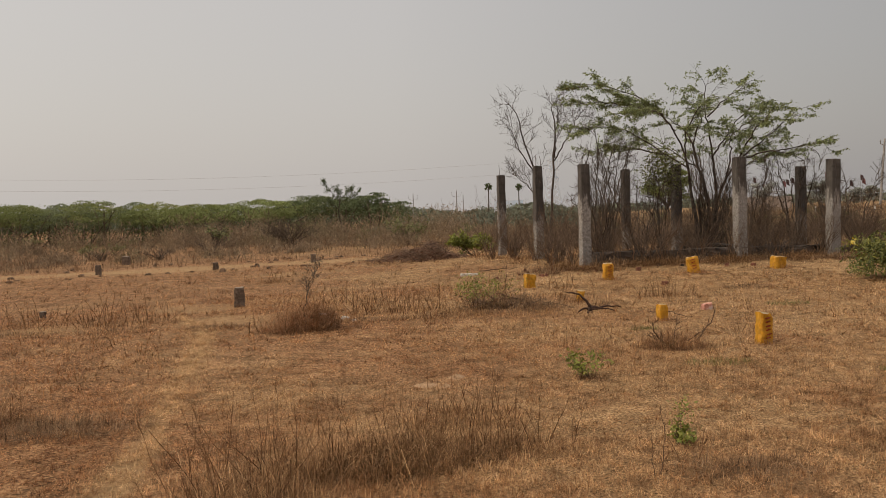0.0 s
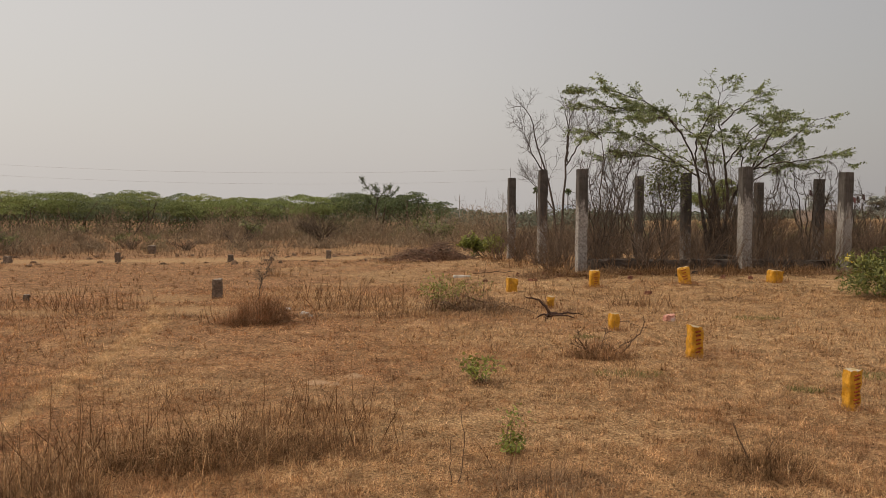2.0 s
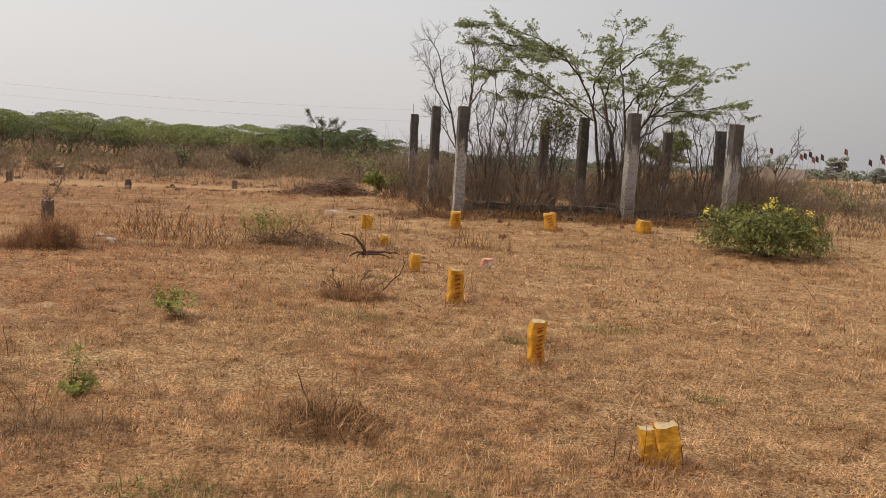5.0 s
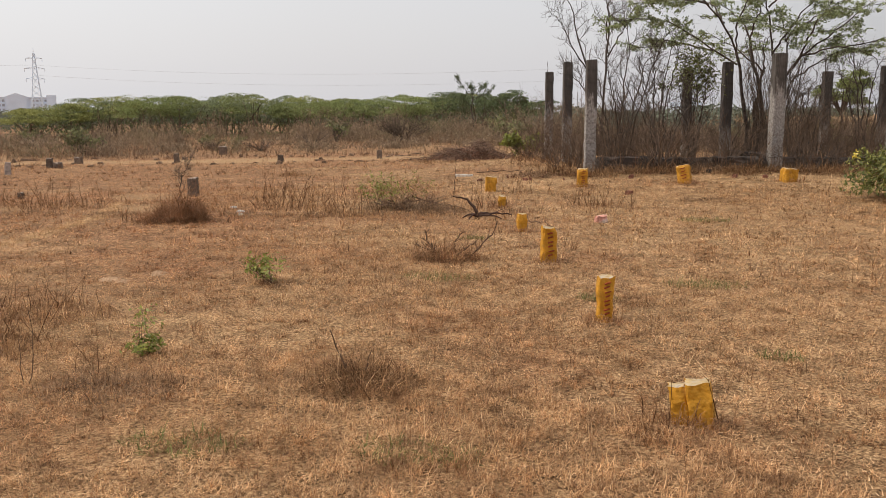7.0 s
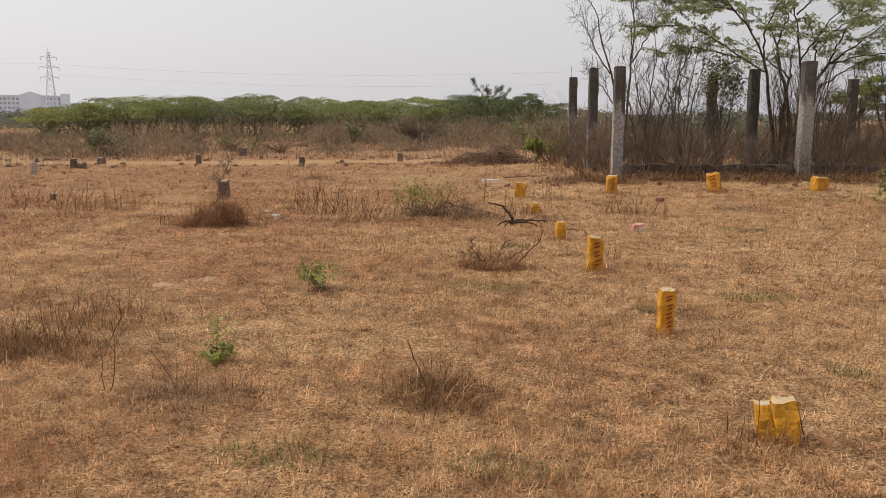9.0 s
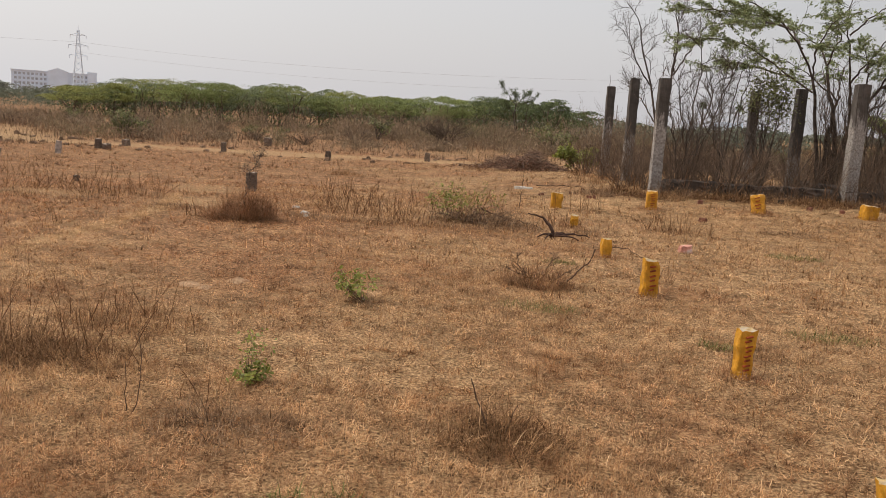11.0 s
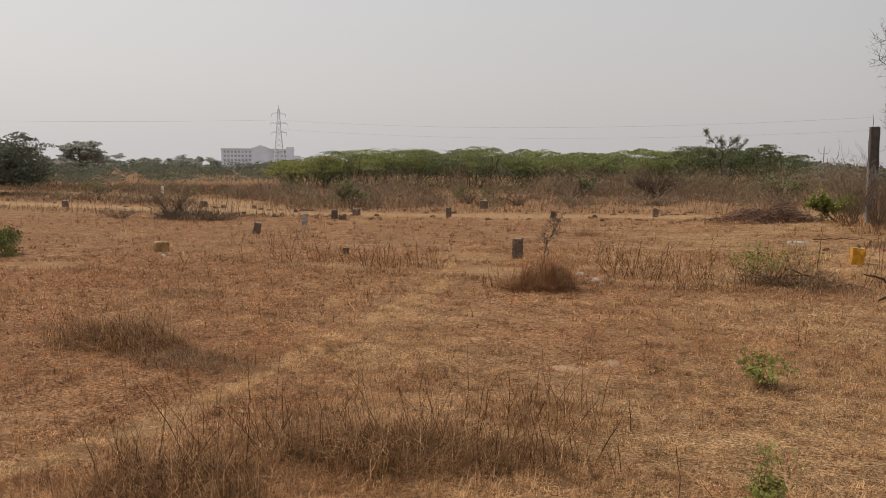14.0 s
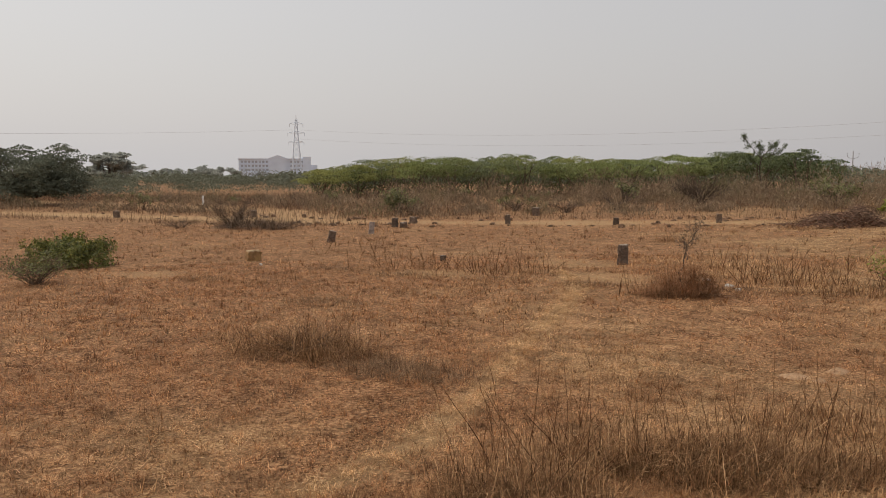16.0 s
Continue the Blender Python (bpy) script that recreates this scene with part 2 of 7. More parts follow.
def grass_material(name, stops, patch_stops, rough=0.7, spec=0.25):
    """Straw whose colour differs from blade to blade and, more slowly, from patch to patch."""
    m = bpy.data.materials.new(name)
    m.use_nodes = True
    nd, lk = m.node_tree.nodes, m.node_tree.links
    bsdf = nd["Principled BSDF"]
    bsdf.inputs["Roughness"].default_value, bsdf.inputs["Specular IOR Level"].default_value = rough, spec
    geo = nd.new("ShaderNodeNewGeometry")
    co = nd.new("ShaderNodeTexCoord")

    def ramp(fac, stops):
        r = nd.new("ShaderNodeValToRGB")
        e = r.color_ramp.elements
        e[0].position, e[0].color = stops[0][0], (*stops[0][1], 1)
        e[1].position, e[1].color = stops[-1][0], (*stops[-1][1], 1)
        for p, c in stops[1:-1]:
            k = e.new(p)
            k.color = (*c, 1)
        lk.new(fac, r.inputs[0])
        return r.outputs[0]

    n = nd.new("ShaderNodeTexNoise")
    n.inputs["Scale"].default_value, n.inputs["Detail"].default_value = 0.35, 5
    lk.new(co.outputs["Object"], n.inputs["Vector"])
    f = nd.new("ShaderNodeMapRange")
    f.inputs["From Min"].default_value, f.inputs["From Max"].default_value = 0.44, 0.64
    sep = nd.new("ShaderNodeSeparateXYZ")
    lk.new(co.outputs["Object"], sep.inputs[0])
    side = nd.new("ShaderNodeMapRange")
    side.inputs["From Min"].default_value, side.inputs["From Max"].default_value, side.inputs["To Min"].default_value = 5.0, -11.0, -0.18
    side.inputs["To Max"].default_value = 0.22
    lk.new(sep.outputs["X"], side.inputs["Value"])
    both = nd.new("ShaderNodeMath")
    lk.new(n.outputs["Fac"], both.inputs[0])
    lk.new(side.outputs[0], both.inputs[1])
    lk.new(both.outputs[0], f.inputs["Value"])
    mx = nd.new("ShaderNodeMixRGB")
    lk.new(f.outputs[0], mx.inputs[0])
    lk.new(ramp(geo.outputs["Random Per Island"], stops), mx.inputs[1])
    lk.new(ramp(geo.outputs["Random Per Island"], patch_stops), mx.inputs[2])
    n2 = nd.new("ShaderNodeTexNoise")
    n2.inputs["Scale"].default_value, n2.inputs["Detail"].default_value, n2.inputs["Roughness"].default_value = 7.0, 6, 0.65
    lk.new(co.outputs["Object"], n2.inputs["Vector"])
    mo = nd.new("ShaderNodeMixRGB")
    mo.blend_type, mo.inputs[0].default_value = "MULTIPLY", 1.0
    lk.new(mx.outputs[0], mo.inputs[1])
    lk.new(ramp(n2.outputs["Fac"], [(0.36, (0.52, 0.48, 0.46)), (0.5, (1.0, 1.0, 1.0)), (0.64, (1.36, 1.36, 1.34))]), mo.inputs[2])
    n3 = nd.new("ShaderNodeTexNoise")
    n3.inputs["Scale"].default_value, n3.inputs["Detail"].default_value, n3.inputs["Roughness"].default_value = 1.7, 5, 0.6
    lk.new(co.outputs["Object"], n3.inputs["Vector"])
    mx = nd.new("ShaderNodeMixRGB")
    mx.blend_type, mx.inputs[0].default_value = "MULTIPLY", 1.0
    lk.new(mo.outputs[0], mx.inputs[1])
    lk.new(ramp(n3.outputs["Fac"], [(0.36, (0.74, 0.65, 0.57)), (0.5, (1.0, 1.0, 1.0)), (0.64, (1.17, 1.19, 1.20))]), mx.inputs[2])
    lk.new(mx.outputs[0], bsdf.inputs["Base Color"])
    tr = nd.new("ShaderNodeBsdfTranslucent")
    lk.new(mx.outputs[0], tr.inputs[0])
    ms = nd.new("ShaderNodeMixShader")
    ms.inputs[0].default_value = 0.25
    lk.new(bsdf.outputs[0], ms.inputs[1])
    lk.new(tr.outputs[0], ms.inputs[2])
    lk.new(ms.outputs[0], nd["Material Output"].inputs[0])
    return m


M_GROUND = ground_material()
M_STRAW = grass_material("straw", [(0.0, (0.218, 0.108, 0.051)), (0.3, (0.405, 0.223, 0.105)), (0.62, (0.562, 0.336, 0.166)), (0.85, (0.664, 0.423, 0.221)), (1.0, (0.745, 0.515, 0.293))],
                         [(0.0, (0.196, 0.086, 0.038)), (0.35, (0.377, 0.176, 0.078)), (0.7, (0.529, 0.275, 0.127)), (1.0, (0.644, 0.378, 0.188))])
M_PALE = grass_material("trodden_straw", [(0.0, (0.40, 0.245, 0.118)), (0.5, (0.64, 0.415, 0.205)), (1.0, (0.84, 0.60, 0.335))],
                        [(0.0, (0.36, 0.212, 0.100)), (0.5, (0.60, 0.375, 0.185)), (1.0, (0.78, 0.53, 0.295))])
M_STALK = grass_material("dry_stalk", [(0.0, (0.11, 0.055, 0.030)), (0.5, (0.25, 0.134, 0.068)), (1.0, (0.43, 0.262, 0.14))],
                         [(0.0, (0.09, 0.043, 0.025)), (0.5, (0.205, 0.105, 0.055)), (1.0, (0.36, 0.21, 0.115))], spec=0.06)
M_BRUSH = grass_material("dry_brush", [(0.0, (0.12, 0.062, 0.034)), (0.5, (0.29, 0.16, 0.08)), (1.0, (0.48, 0.30, 0.15))],
                         [(0.0, (0.10, 0.052, 0.032)), (0.5, (0.24, 0.13, 0.07)), (1.0, (0.40, 0.245, 0.13))], spec=0.06)
M_LITTER = grass_material("grey_plant_litter", [(0.0, (0.11, 0.068, 0.042)), (0.5, (0.27, 0.170, 0.100)), (1.0, (0.45, 0.305, 0.185))],
                          [(0.0, (0.10, 0.062, 0.040)), (0.5, (0.22, 0.140, 0.085)), (1.0, (0.37, 0.25, 0.155))], spec=0.06)
M_SCRUB = mat("mixed_dead_scrub", (0.235, 0.17, 0.115), noise_scale=0.10, dark=0.62, light=1.35, second=(0.165, 0.155, 0.075), second_at=0.60, second_scale=0.17, island_random=0.4, alt=(0.32, 0.24, 0.155), bump=0, thin=0.2, spec=0.08)
M_FARBRUSH = grass_material("far_dead_brush", [(0.0, (0.17, 0.110, 0.067)), (0.5, (0.26, 0.168, 0.098)), (1.0, (0.35, 0.235, 0.138))],
                           [(0.0, (0.12, 0.072, 0.045)), (0.5, (0.195, 0.12, 0.073)), (1.0, (0.27, 0.172, 0.105))], spec=0.06)
M_SCRUB_PALE = mat("pale_dead_scrub", (0.30, 0.205, 0.13), noise_scale=0.5, dark=0.6, light=1.3, island_random=0.4, alt=(0.38, 0.28, 0.18), bump=0, thin=0.2, spec=0.08)
M_GREYBRUSH = mat("grey_dead_brush", (0.115, 0.085, 0.065), noise_scale=3, island_random=0.4, alt=(0.17, 0.125, 0.085), bump=0, spec=0.08)
M_DUNBRUSH = mat("dun_dead_brush", (0.135, 0.096, 0.07), noise_scale=3, island_random=0.4, alt=(0.22, 0.16, 0.11), bump=0, spec=0.08)
M_GREENBLADE = mat("green_grass", (0.16, 0.17, 0.05), noise_scale=3, island_random=0.35, bump=0, thin=0.25, alt=(0.30, 0.24, 0.10))
M_YELLOW = mat("yellow_paint_on_granite", (0.60, 0.285, 0.022), rough=0.6, noise_scale=14, dark=0.72, light=1.12, second=(0.40, 0.20, 0.04), second_at=0.62, second_scale=11,
               bump=0.6, bump_scale=35, object_random=0.08)
# Tops of the yellow stones: bleached stone, plus sunlight put into the pale colour.
M_YELLOW_TOP = mat("sunlit_worn_stone_top", (0.47, 0.33, 0.155), rough=0.8, noise_scale=20, dark=0.75, second=(0.45, 0.37, 0.27), second_at=0.52, second_scale=18, bump=0.6, bump_scale=45)
M_REDPAINT = mat("dark_red_lettering_paint", (0.28, 0.052, 0.012), rough=0.6, noise_scale=40, bump=0.2)
M_GRANITE = mat("dark_granite", (0.125, 0.088, 0.064), rough=0.85, noise_scale=25, dark=0.55, light=1.5, second=(0.18, 0.135, 0.10), second_at=0.58, second_scale=9, bump=0.7, bump_scale=40, object_random=0.25)
# Granite tops paler than the sides, their sunlit look put into the colour.
M_GRANITE_TOP = mat("sunlit_granite_top", (0.33, 0.27, 0.22), rough=0.85, noise_scale=30, bump=0.5)
M_PALESTONE = mat("pale_grey_stone", (0.42, 0.34, 0.29), rough=0.85, noise_scale=12, dark=0.5, light=1.2, bump=0.5)
M_CONCRETE = mat("weathered_concrete", (0.098, 0.084, 0.073), rough=0.92, noise_scale=5, dark=0.6, light=1.35, second=(0.092, 0.078, 0.068), second_at=0.54, second_scale=3.2, bump=0.6, bump_scale=30, object_random=0.12)


def limewashed(m):
    """Pale flaking wash over the lower part of a column, where the mesh's "pale" value is below one."""
    nd, lk = m.node_tree.nodes, m.node_tree.links
    bsdf = nd["Principled BSDF"]
    under = bsdf.inputs["Base Color"].links[0].from_socket
    co = nd.new("ShaderNodeTexCoord")
    mp = nd.new("ShaderNodeMapping")
    mp.inputs["Scale"].default_value = (7.0, 7.0, 1.6)
    lk.new(co.outputs["Object"], mp.inputs["Vector"])
    n = nd.new("ShaderNodeTexNoise")
    n.inputs["Scale"].default_value, n.inputs["Detail"].default_value, n.inputs["Roughness"].default_value = 1.0, 8, 0.7
    lk.new(mp.outputs[0], n.inputs["Vector"])
    at = nd.new("ShaderNodeAttribute")
    at.attribute_name = "pale"
    up = nd.new("ShaderNodeMath")
    up.operation = "MULTIPLY_ADD"
    up.inputs[1].default_value = 1.6
    lk.new(n.outputs["Fac"], up.inputs[0])
    lk.new(at.outputs["Fac"], up.inputs[2])
    edge = nd.new("ShaderNodeMapRange")
    edge.inputs["From Min"].default_value, edge.inputs["From Max"].default_value = 1.74, 1.58
    edge.inputs["To Max"].default_value = 0.85
    lk.new(up.outputs[0], edge.inputs["Value"])
    fine = nd.new("ShaderNodeTexNoise")
    fine.inputs["Scale"].default_value, fine.inputs["Detail"].default_value = 22, 6
    lk.new(co.outputs["Object"], fine.inputs["Vector"])
    wash = nd.new("ShaderNodeValToRGB")
    wash.color_ramp.elements[0].position, wash.color_ramp.elements[1].position = 0.32, 0.66
    wash.color_ramp.elements[0].color, wash.color_ramp.elements[1].color = (0.22, 0.19, 0.165, 1), (0.44, 0.405, 0.37, 1)
    lk.new(fine.outputs["Fac"], wash.inputs[0])
    mx = nd.new("ShaderNodeMixRGB")
    lk.new(edge.outputs[0], mx.inputs[0])
    lk.new(under, mx.inputs[1])
    lk.new(wash.outputs[0], mx.inputs[2])
    lk.new(mx.outputs[0], bsdf.inputs["Base Color"])
    return m


limewashed(M_CONCRETE)
M_PLINTH = mat("dark_plinth_masonry", (0.07, 0.056, 0.047), rough=0.95, noise_scale=5, dark=0.5, light=1.5, second=(0.13, 0.095, 0.072), second_at=0.62, bump=0.8, bump_scale=18)
M_REBAR = mat("rusty_rebar", (0.09, 0.05, 0.035), rough=0.8, bump=0.2)
M_BRICK = mat("old_red_brick", (0.20, 0.085, 0.055), rough=0.95, noise_scale=15, object_random=0.25, bump=0.6)
M_BARK = mat("dark_thorn_bark", (0.085, 0.065, 0.052), rough=0.95, noise_scale=10, dark=0.5, light=1.6, bump=0.6, bump_scale=50)
M_TWIG = mat("grey_bare_twigs", (0.105, 0.082, 0.066), rough=0.95, noise_scale=6, dark=0.6, light=1.4, bump=0)
M_BROWNTWIG = mat("brown_bare_twigs", (0.155, 0.108, 0.077), rough=0.95, noise_scale=4, dark=0.6, light=1.5, island_random=0.3, bump=0, spec=0.08)
M_LEAF = mat("feathery_green_leaves", (0.27, 0.31, 0.145), rough=0.6, noise_scale=1.2, dark=0.7, light=1.25, island_random=0.35, alt=(0.34, 0.375, 0.19), bump=0, thin=0.4)
M_LEAF2 = mat("fresh_green_leaves", (0.27, 0.275, 0.058), rough=0.5, noise_scale=3, dark=0.7, light=1.25, island_random=0.35, alt=(0.20, 0.225, 0.05), bump=0, thin=0.3)
M_LEAF3 = mat("dull_green_leaves", (0.19, 0.20, 0.075), rough=0.6, noise_scale=2, island_random=0.4, alt=(0.16, 0.15, 0.065), bump=0, thin=0.25)
M_LEAF4 = mat("olive_green_leaves", (0.115, 0.130, 0.034), rough=0.55, noise_scale=3, dark=0.65, light=1.25, island_random=0.4, alt=(0.24, 0.225, 0.055), bump=0, thin=0.3)
# Three thicket leaf tints, their base colours raised a little to stand for haze.
M_HEDGE_WARM = mat("yellowish_thicket_leaves", (0.305, 0.312, 0.112), rough=0.7, noise_scale=0.3, dark=0.7, light=1.25, island_random=0.22, alt=(0.265, 0.27, 0.092), bump=0, thin=0.25, spec=0.05)
M_HEDGE_GREY = mat("greyish_thicket_leaves", (0.215, 0.242, 0.132), rough=0.7, noise_scale=0.3, dark=0.7, light=1.25, island_random=0.22, alt=(0.21, 0.235, 0.13), bump=0, thin=0.25, spec=0.05)
M_HEDGE = mat("thicket_leaves", (0.232, 0.262, 0.104), rough=0.7, noise_scale=0.16, dark=0.68, light=1.32, island_random=0.22, alt=(0.215, 0.24, 0.085), bump=0, thin=0.22, spec=0.05)
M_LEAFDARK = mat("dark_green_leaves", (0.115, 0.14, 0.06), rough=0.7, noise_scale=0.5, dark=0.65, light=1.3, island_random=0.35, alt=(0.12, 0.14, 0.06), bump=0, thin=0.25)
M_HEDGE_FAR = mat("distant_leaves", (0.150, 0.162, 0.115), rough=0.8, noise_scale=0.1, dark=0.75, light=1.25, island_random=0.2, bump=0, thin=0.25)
# Far leaves in pale grey: distance haze is put into the colour.
M_HAZELEAF = mat("haze_grey_leaves", (0.42, 0.43, 0.385), rough=0.85, noise_scale=0.2, dark=0.85, light=1.15, island_random=0.15, bump=0, thin=0.45)
M_RUSSET = mat("russet_dead_stems", (0.31, 0.152, 0.074), rough=0.9, noise_scale=5, dark=0.6, light=1.35, island_random=0.45, alt=(0.33, 0.20, 0.115), bump=0, thin=0.2, spec=0.08)
# Dead stems; the warm shade inside tussocks is put into this dark brown.
M_HEART = mat("shade_brown_dead_stems", (0.120, 0.063, 0.031), rough=0.9, noise_scale=6, dark=0.55, light=1.4, island_random=0.5, alt=(0.34, 0.20, 0.098), bump=0, thin=0.2, spec=0.08)
M_FLOWER = mat("yellow_petals", (0.80, 0.60, 0.05), rough=0.6, noise_scale=10, island_random=0.2, alt=(0.78, 0.70, 0.30), bump=0, thin=0.3)
M_DRYWOOD = mat("dry_brown_wood", (0.125, 0.074, 0.045), rough=0.9, noise_scale=12, dark=0.6, light=1.4, bump=0.3, bump_scale=60)
M_ROOT = mat("dead_root_wood", (0.075, 0.04, 0.027), rough=0.9, noise_scale=12, bump=0.6, bump_scale=60)
M_PINK = mat("pinkish_plaster_lump", (0.68, 0.32, 0.24), rough=0.85, noise_scale=9, second=(0.68, 0.62, 0.55), second_at=0.55, second_scale=8, bump=0.6)
M_WHITE = mat("bleached_white_slab", (0.60, 0.56, 0.50), rough=0.8, noise_scale=6, dark=0.75, light=1.1, bump=0.3)
# White walls of far buildings, with bluish distance haze put into the colour.
M_WALLWHITE = mat("hazed_white_wall", (0.76, 0.84, 0.95), rough=0.85, noise_scale=0.15, dark=0.92, light=1.05, bump=0.05)
# Far window glass, paled in colour to stand for haze.
M_GLASSHAZED = mat("hazed_window_glass", (0.50, 0.53, 0.58), rough=0.25, noise_scale=0.4, bump=0, spec=0.5)
# Pylon steel lightened and blued: haze is put into its colour.
M_STEEL = mat("hazed_galvanised_steel", (0.66, 0.72, 0.80), rough=0.6, noise_scale=1.0, dark=0.9, light=1.1, bump=0)
M_POLE = mat("grey_cement_pole", (0.32, 0.30, 0.28), rough=0.9, noise_scale=2, bump=0.2)
M_WIRE = mat("wire", (0.46, 0.45, 0.46), rough=0.6, noise_scale=1, bump=0)
M_FLAG = mat("dull_maroon_cloth", (0.085, 0.05, 0.05), rough=0.9, noise_scale=3, object_random=0.4, bump=0)
M_FLAG2 = mat("pink_cloth", (0.26, 0.115, 0.115), rough=0.9, noise_scale=3, object_random=0.3, bump=0)
M_MARKER = mat("white_marker_paint", (0.78, 0.77, 0.74), rough=0.7, noise_scale=9, dark=0.85, light=1.05, bump=0.2)
M_REDCAP = mat("red_cap_paint", (0.60, 0.10, 0.05), rough=0.7, noise_scale=9, bump=0.2)


# ---- shapes ----
def tubes(branches, sides=5):
    """Tapered tubes along polylines: a list of (points, radii)."""
    verts, faces, base = [], [], 0
    ang = np.arange(sides) * 2 * np.pi / sides
    ca, sa = np.cos(ang), np.sin(ang)
    for pts, radii in branches:
        pts = np.asarray(pts, float)
        tan = np.gradient(pts, axis=0)
        tan /= np.linalg.norm(tan, axis=1)[:, None] + 1e-9
        ref = np.where(np.abs(tan[:, 2:3]) > 0.9, [[1.0, 0, 0]], [[0, 0, 1.0]])
        u = np.cross(tan, ref)
        u /= np.linalg.norm(u, axis=1)[:, None] + 1e-9
        v = np.cross(tan, u)
        r = np.asarray(radii, float)[:, None, None]
        ring = pts[:, None, :] + r * (u[:, None, :] * ca[None, :, None] + v[:, None, :] * sa[None, :, None])
        verts.append(ring.reshape(-1, 3))
        k = np.arange(len(pts) - 1)[:, None] * sides + base
        j = np.arange(sides)[None, :]
        j2 = (j + 1) % sides
        faces.append(np.stack([k + j, k + j2, k + sides + j2, k + sides + j], -1).reshape(-1, 4))
        base += len(pts) * sides
    return np.concatenate(verts), np.concatenate(faces)


def tube_mesh(name, branches, sides=5):
    v, f = tubes(branches, sides)
    return mesh_from(name, v, [f])


def unit(v):
    return v / (np.linalg.norm(v, axis=-1, keepdims=True) + 1e-9)


def limb(r, start, end, sag, r0, r1, n=8, kink=0.04):
    """A crooked limb from start to end that bows by sag."""
    s = np.linspace(0, 1, n)[:, None]
    start, end = np.asarray(start, float), np.asarray(end, float)
    p = start + (end - start) * s + np.asarray(sag, float) * (4 * s * (1 - s))
    size = np.linalg.norm(end - start)
    p[1:-1] += r.normal(0, kink * size, (n - 2, 3)) * 0.6
    return p, np.linspace(r0, r1, n)


def sprout(r, parent, count, length, lift, r0, depth, out, tips, spread=0.9, start=0.25, segs=5, bend=0.15, flat=1.0):
    """Side branches on a limb, and on those again, down to depth 0."""
    pts, radii = parent
    for i in range(count):
        f = start + (1 - start) * (i + r.random()) / count
        k = min(int(f * (len(pts) - 1)), len(pts) - 2)
        a = f * (len(pts) - 1) - k
        p0 = pts[k] * (1 - a) + pts[k + 1] * a
        fwd = unit(pts[k + 1] - pts[k])
        d = unit(fwd * np.array([1, 1, flat]) * 0.7 + r.normal(0, spread, 3) * np.array([0.75, 0.75, 0.75 * flat]) + np.array([0, 0, lift]))
        ln = length * (0.55 + 0.7 * r.random()) * (1.15 - 0.5 * f)
        q = [p0]
        for _ in range(segs):
            d = unit(d + r.normal(0, bend, 3) * np.array([1, 1, flat]) + np.array([0, 0, lift * 0.12]))
            q.append(q[-1] + d * ln / segs)
        br = (np.array(q), np.linspace(r0, r0 * 0.35, segs + 1))
        out.append(br)
        if depth > 0:
            sprout(r, br, max(2, count - 1), length * 0.55, lift, r0 * 0.5, depth - 1, out, tips, spread, 0.25, max(2, segs - 1), bend, flat)
        else:
            tips.append(br)


def leaf_cards(r, centres, normals, length, width, jitter=0.5, droop=0.0):
    """Small pointed leaves: one kite of four corners each."""
    n = len(centres)
    nd = unit(normals + r.normal(0, jitter, (n, 3)))
    d = unit(r.normal(0, 1, (n, 3)) + np.array([0, 0, -droop]))
    d = unit(d - nd * np.sum(d * nd, 1)[:, None])
    s = np.cross(nd, d)
    ln = (length * (0.6 + 0.8 * r.random(n)))[:, None]
    wd = (width * (0.6 + 0.8 * r.random(n)))[:, None]
    v = np.stack([centres - d * ln / 2, centres + s * wd / 2 - d * ln * 0.05, centres + d * ln / 2, centres - s * wd / 2 - d * ln * 0.05], 1)
    return v.reshape(-1, 3), np.arange(4 * n).reshape(-1, 4)


def blades(x, y, z, length, width, tilt, az, curve=0.5, fine=True):
    """Grass blades: bent kites rooted at x, y, z. tilt: from upright, radians."""
    n = len(x)
    hx, hy = np.cos(az), np.sin(az)
    sx, sy = -hy, hx
    root = np.stack([x, y, z], 1)
    d1 = np.stack([np.sin(tilt) * hx, np.sin(tilt) * hy, np.cos(tilt)], 1)
    t2 = np.minimum(tilt + curve * (0.4 + 0.8 * np.random.default_rng(n).random(n)), 1.62)
    d2 = np.stack([np.sin(t2) * hx, np.sin(t2) * hy, np.cos(t2)], 1)
    s = np.stack([sx, sy, np.zeros(n)], 1) * (width / 2)[:, None]
    mid = root + d1 * (length * 0.5)[:, None]
    tip = mid + d2 * (length * 0.5)[:, None]
    if fine:
        v = np.stack([root - s, root + s, mid + s * 0.8, mid - s * 0.8, tip], 1).reshape(-1, 3)
        k = np.arange(n)[:, None] * 5
        return v, [k + np.array([[0, 1, 2, 3]]), k + np.array([[3, 2, 4]])]
    v = np.stack([root - s, root + s, tip], 1).reshape(-1, 3)
    return v, [np.arange(3 * n).reshape(-1, 3)]


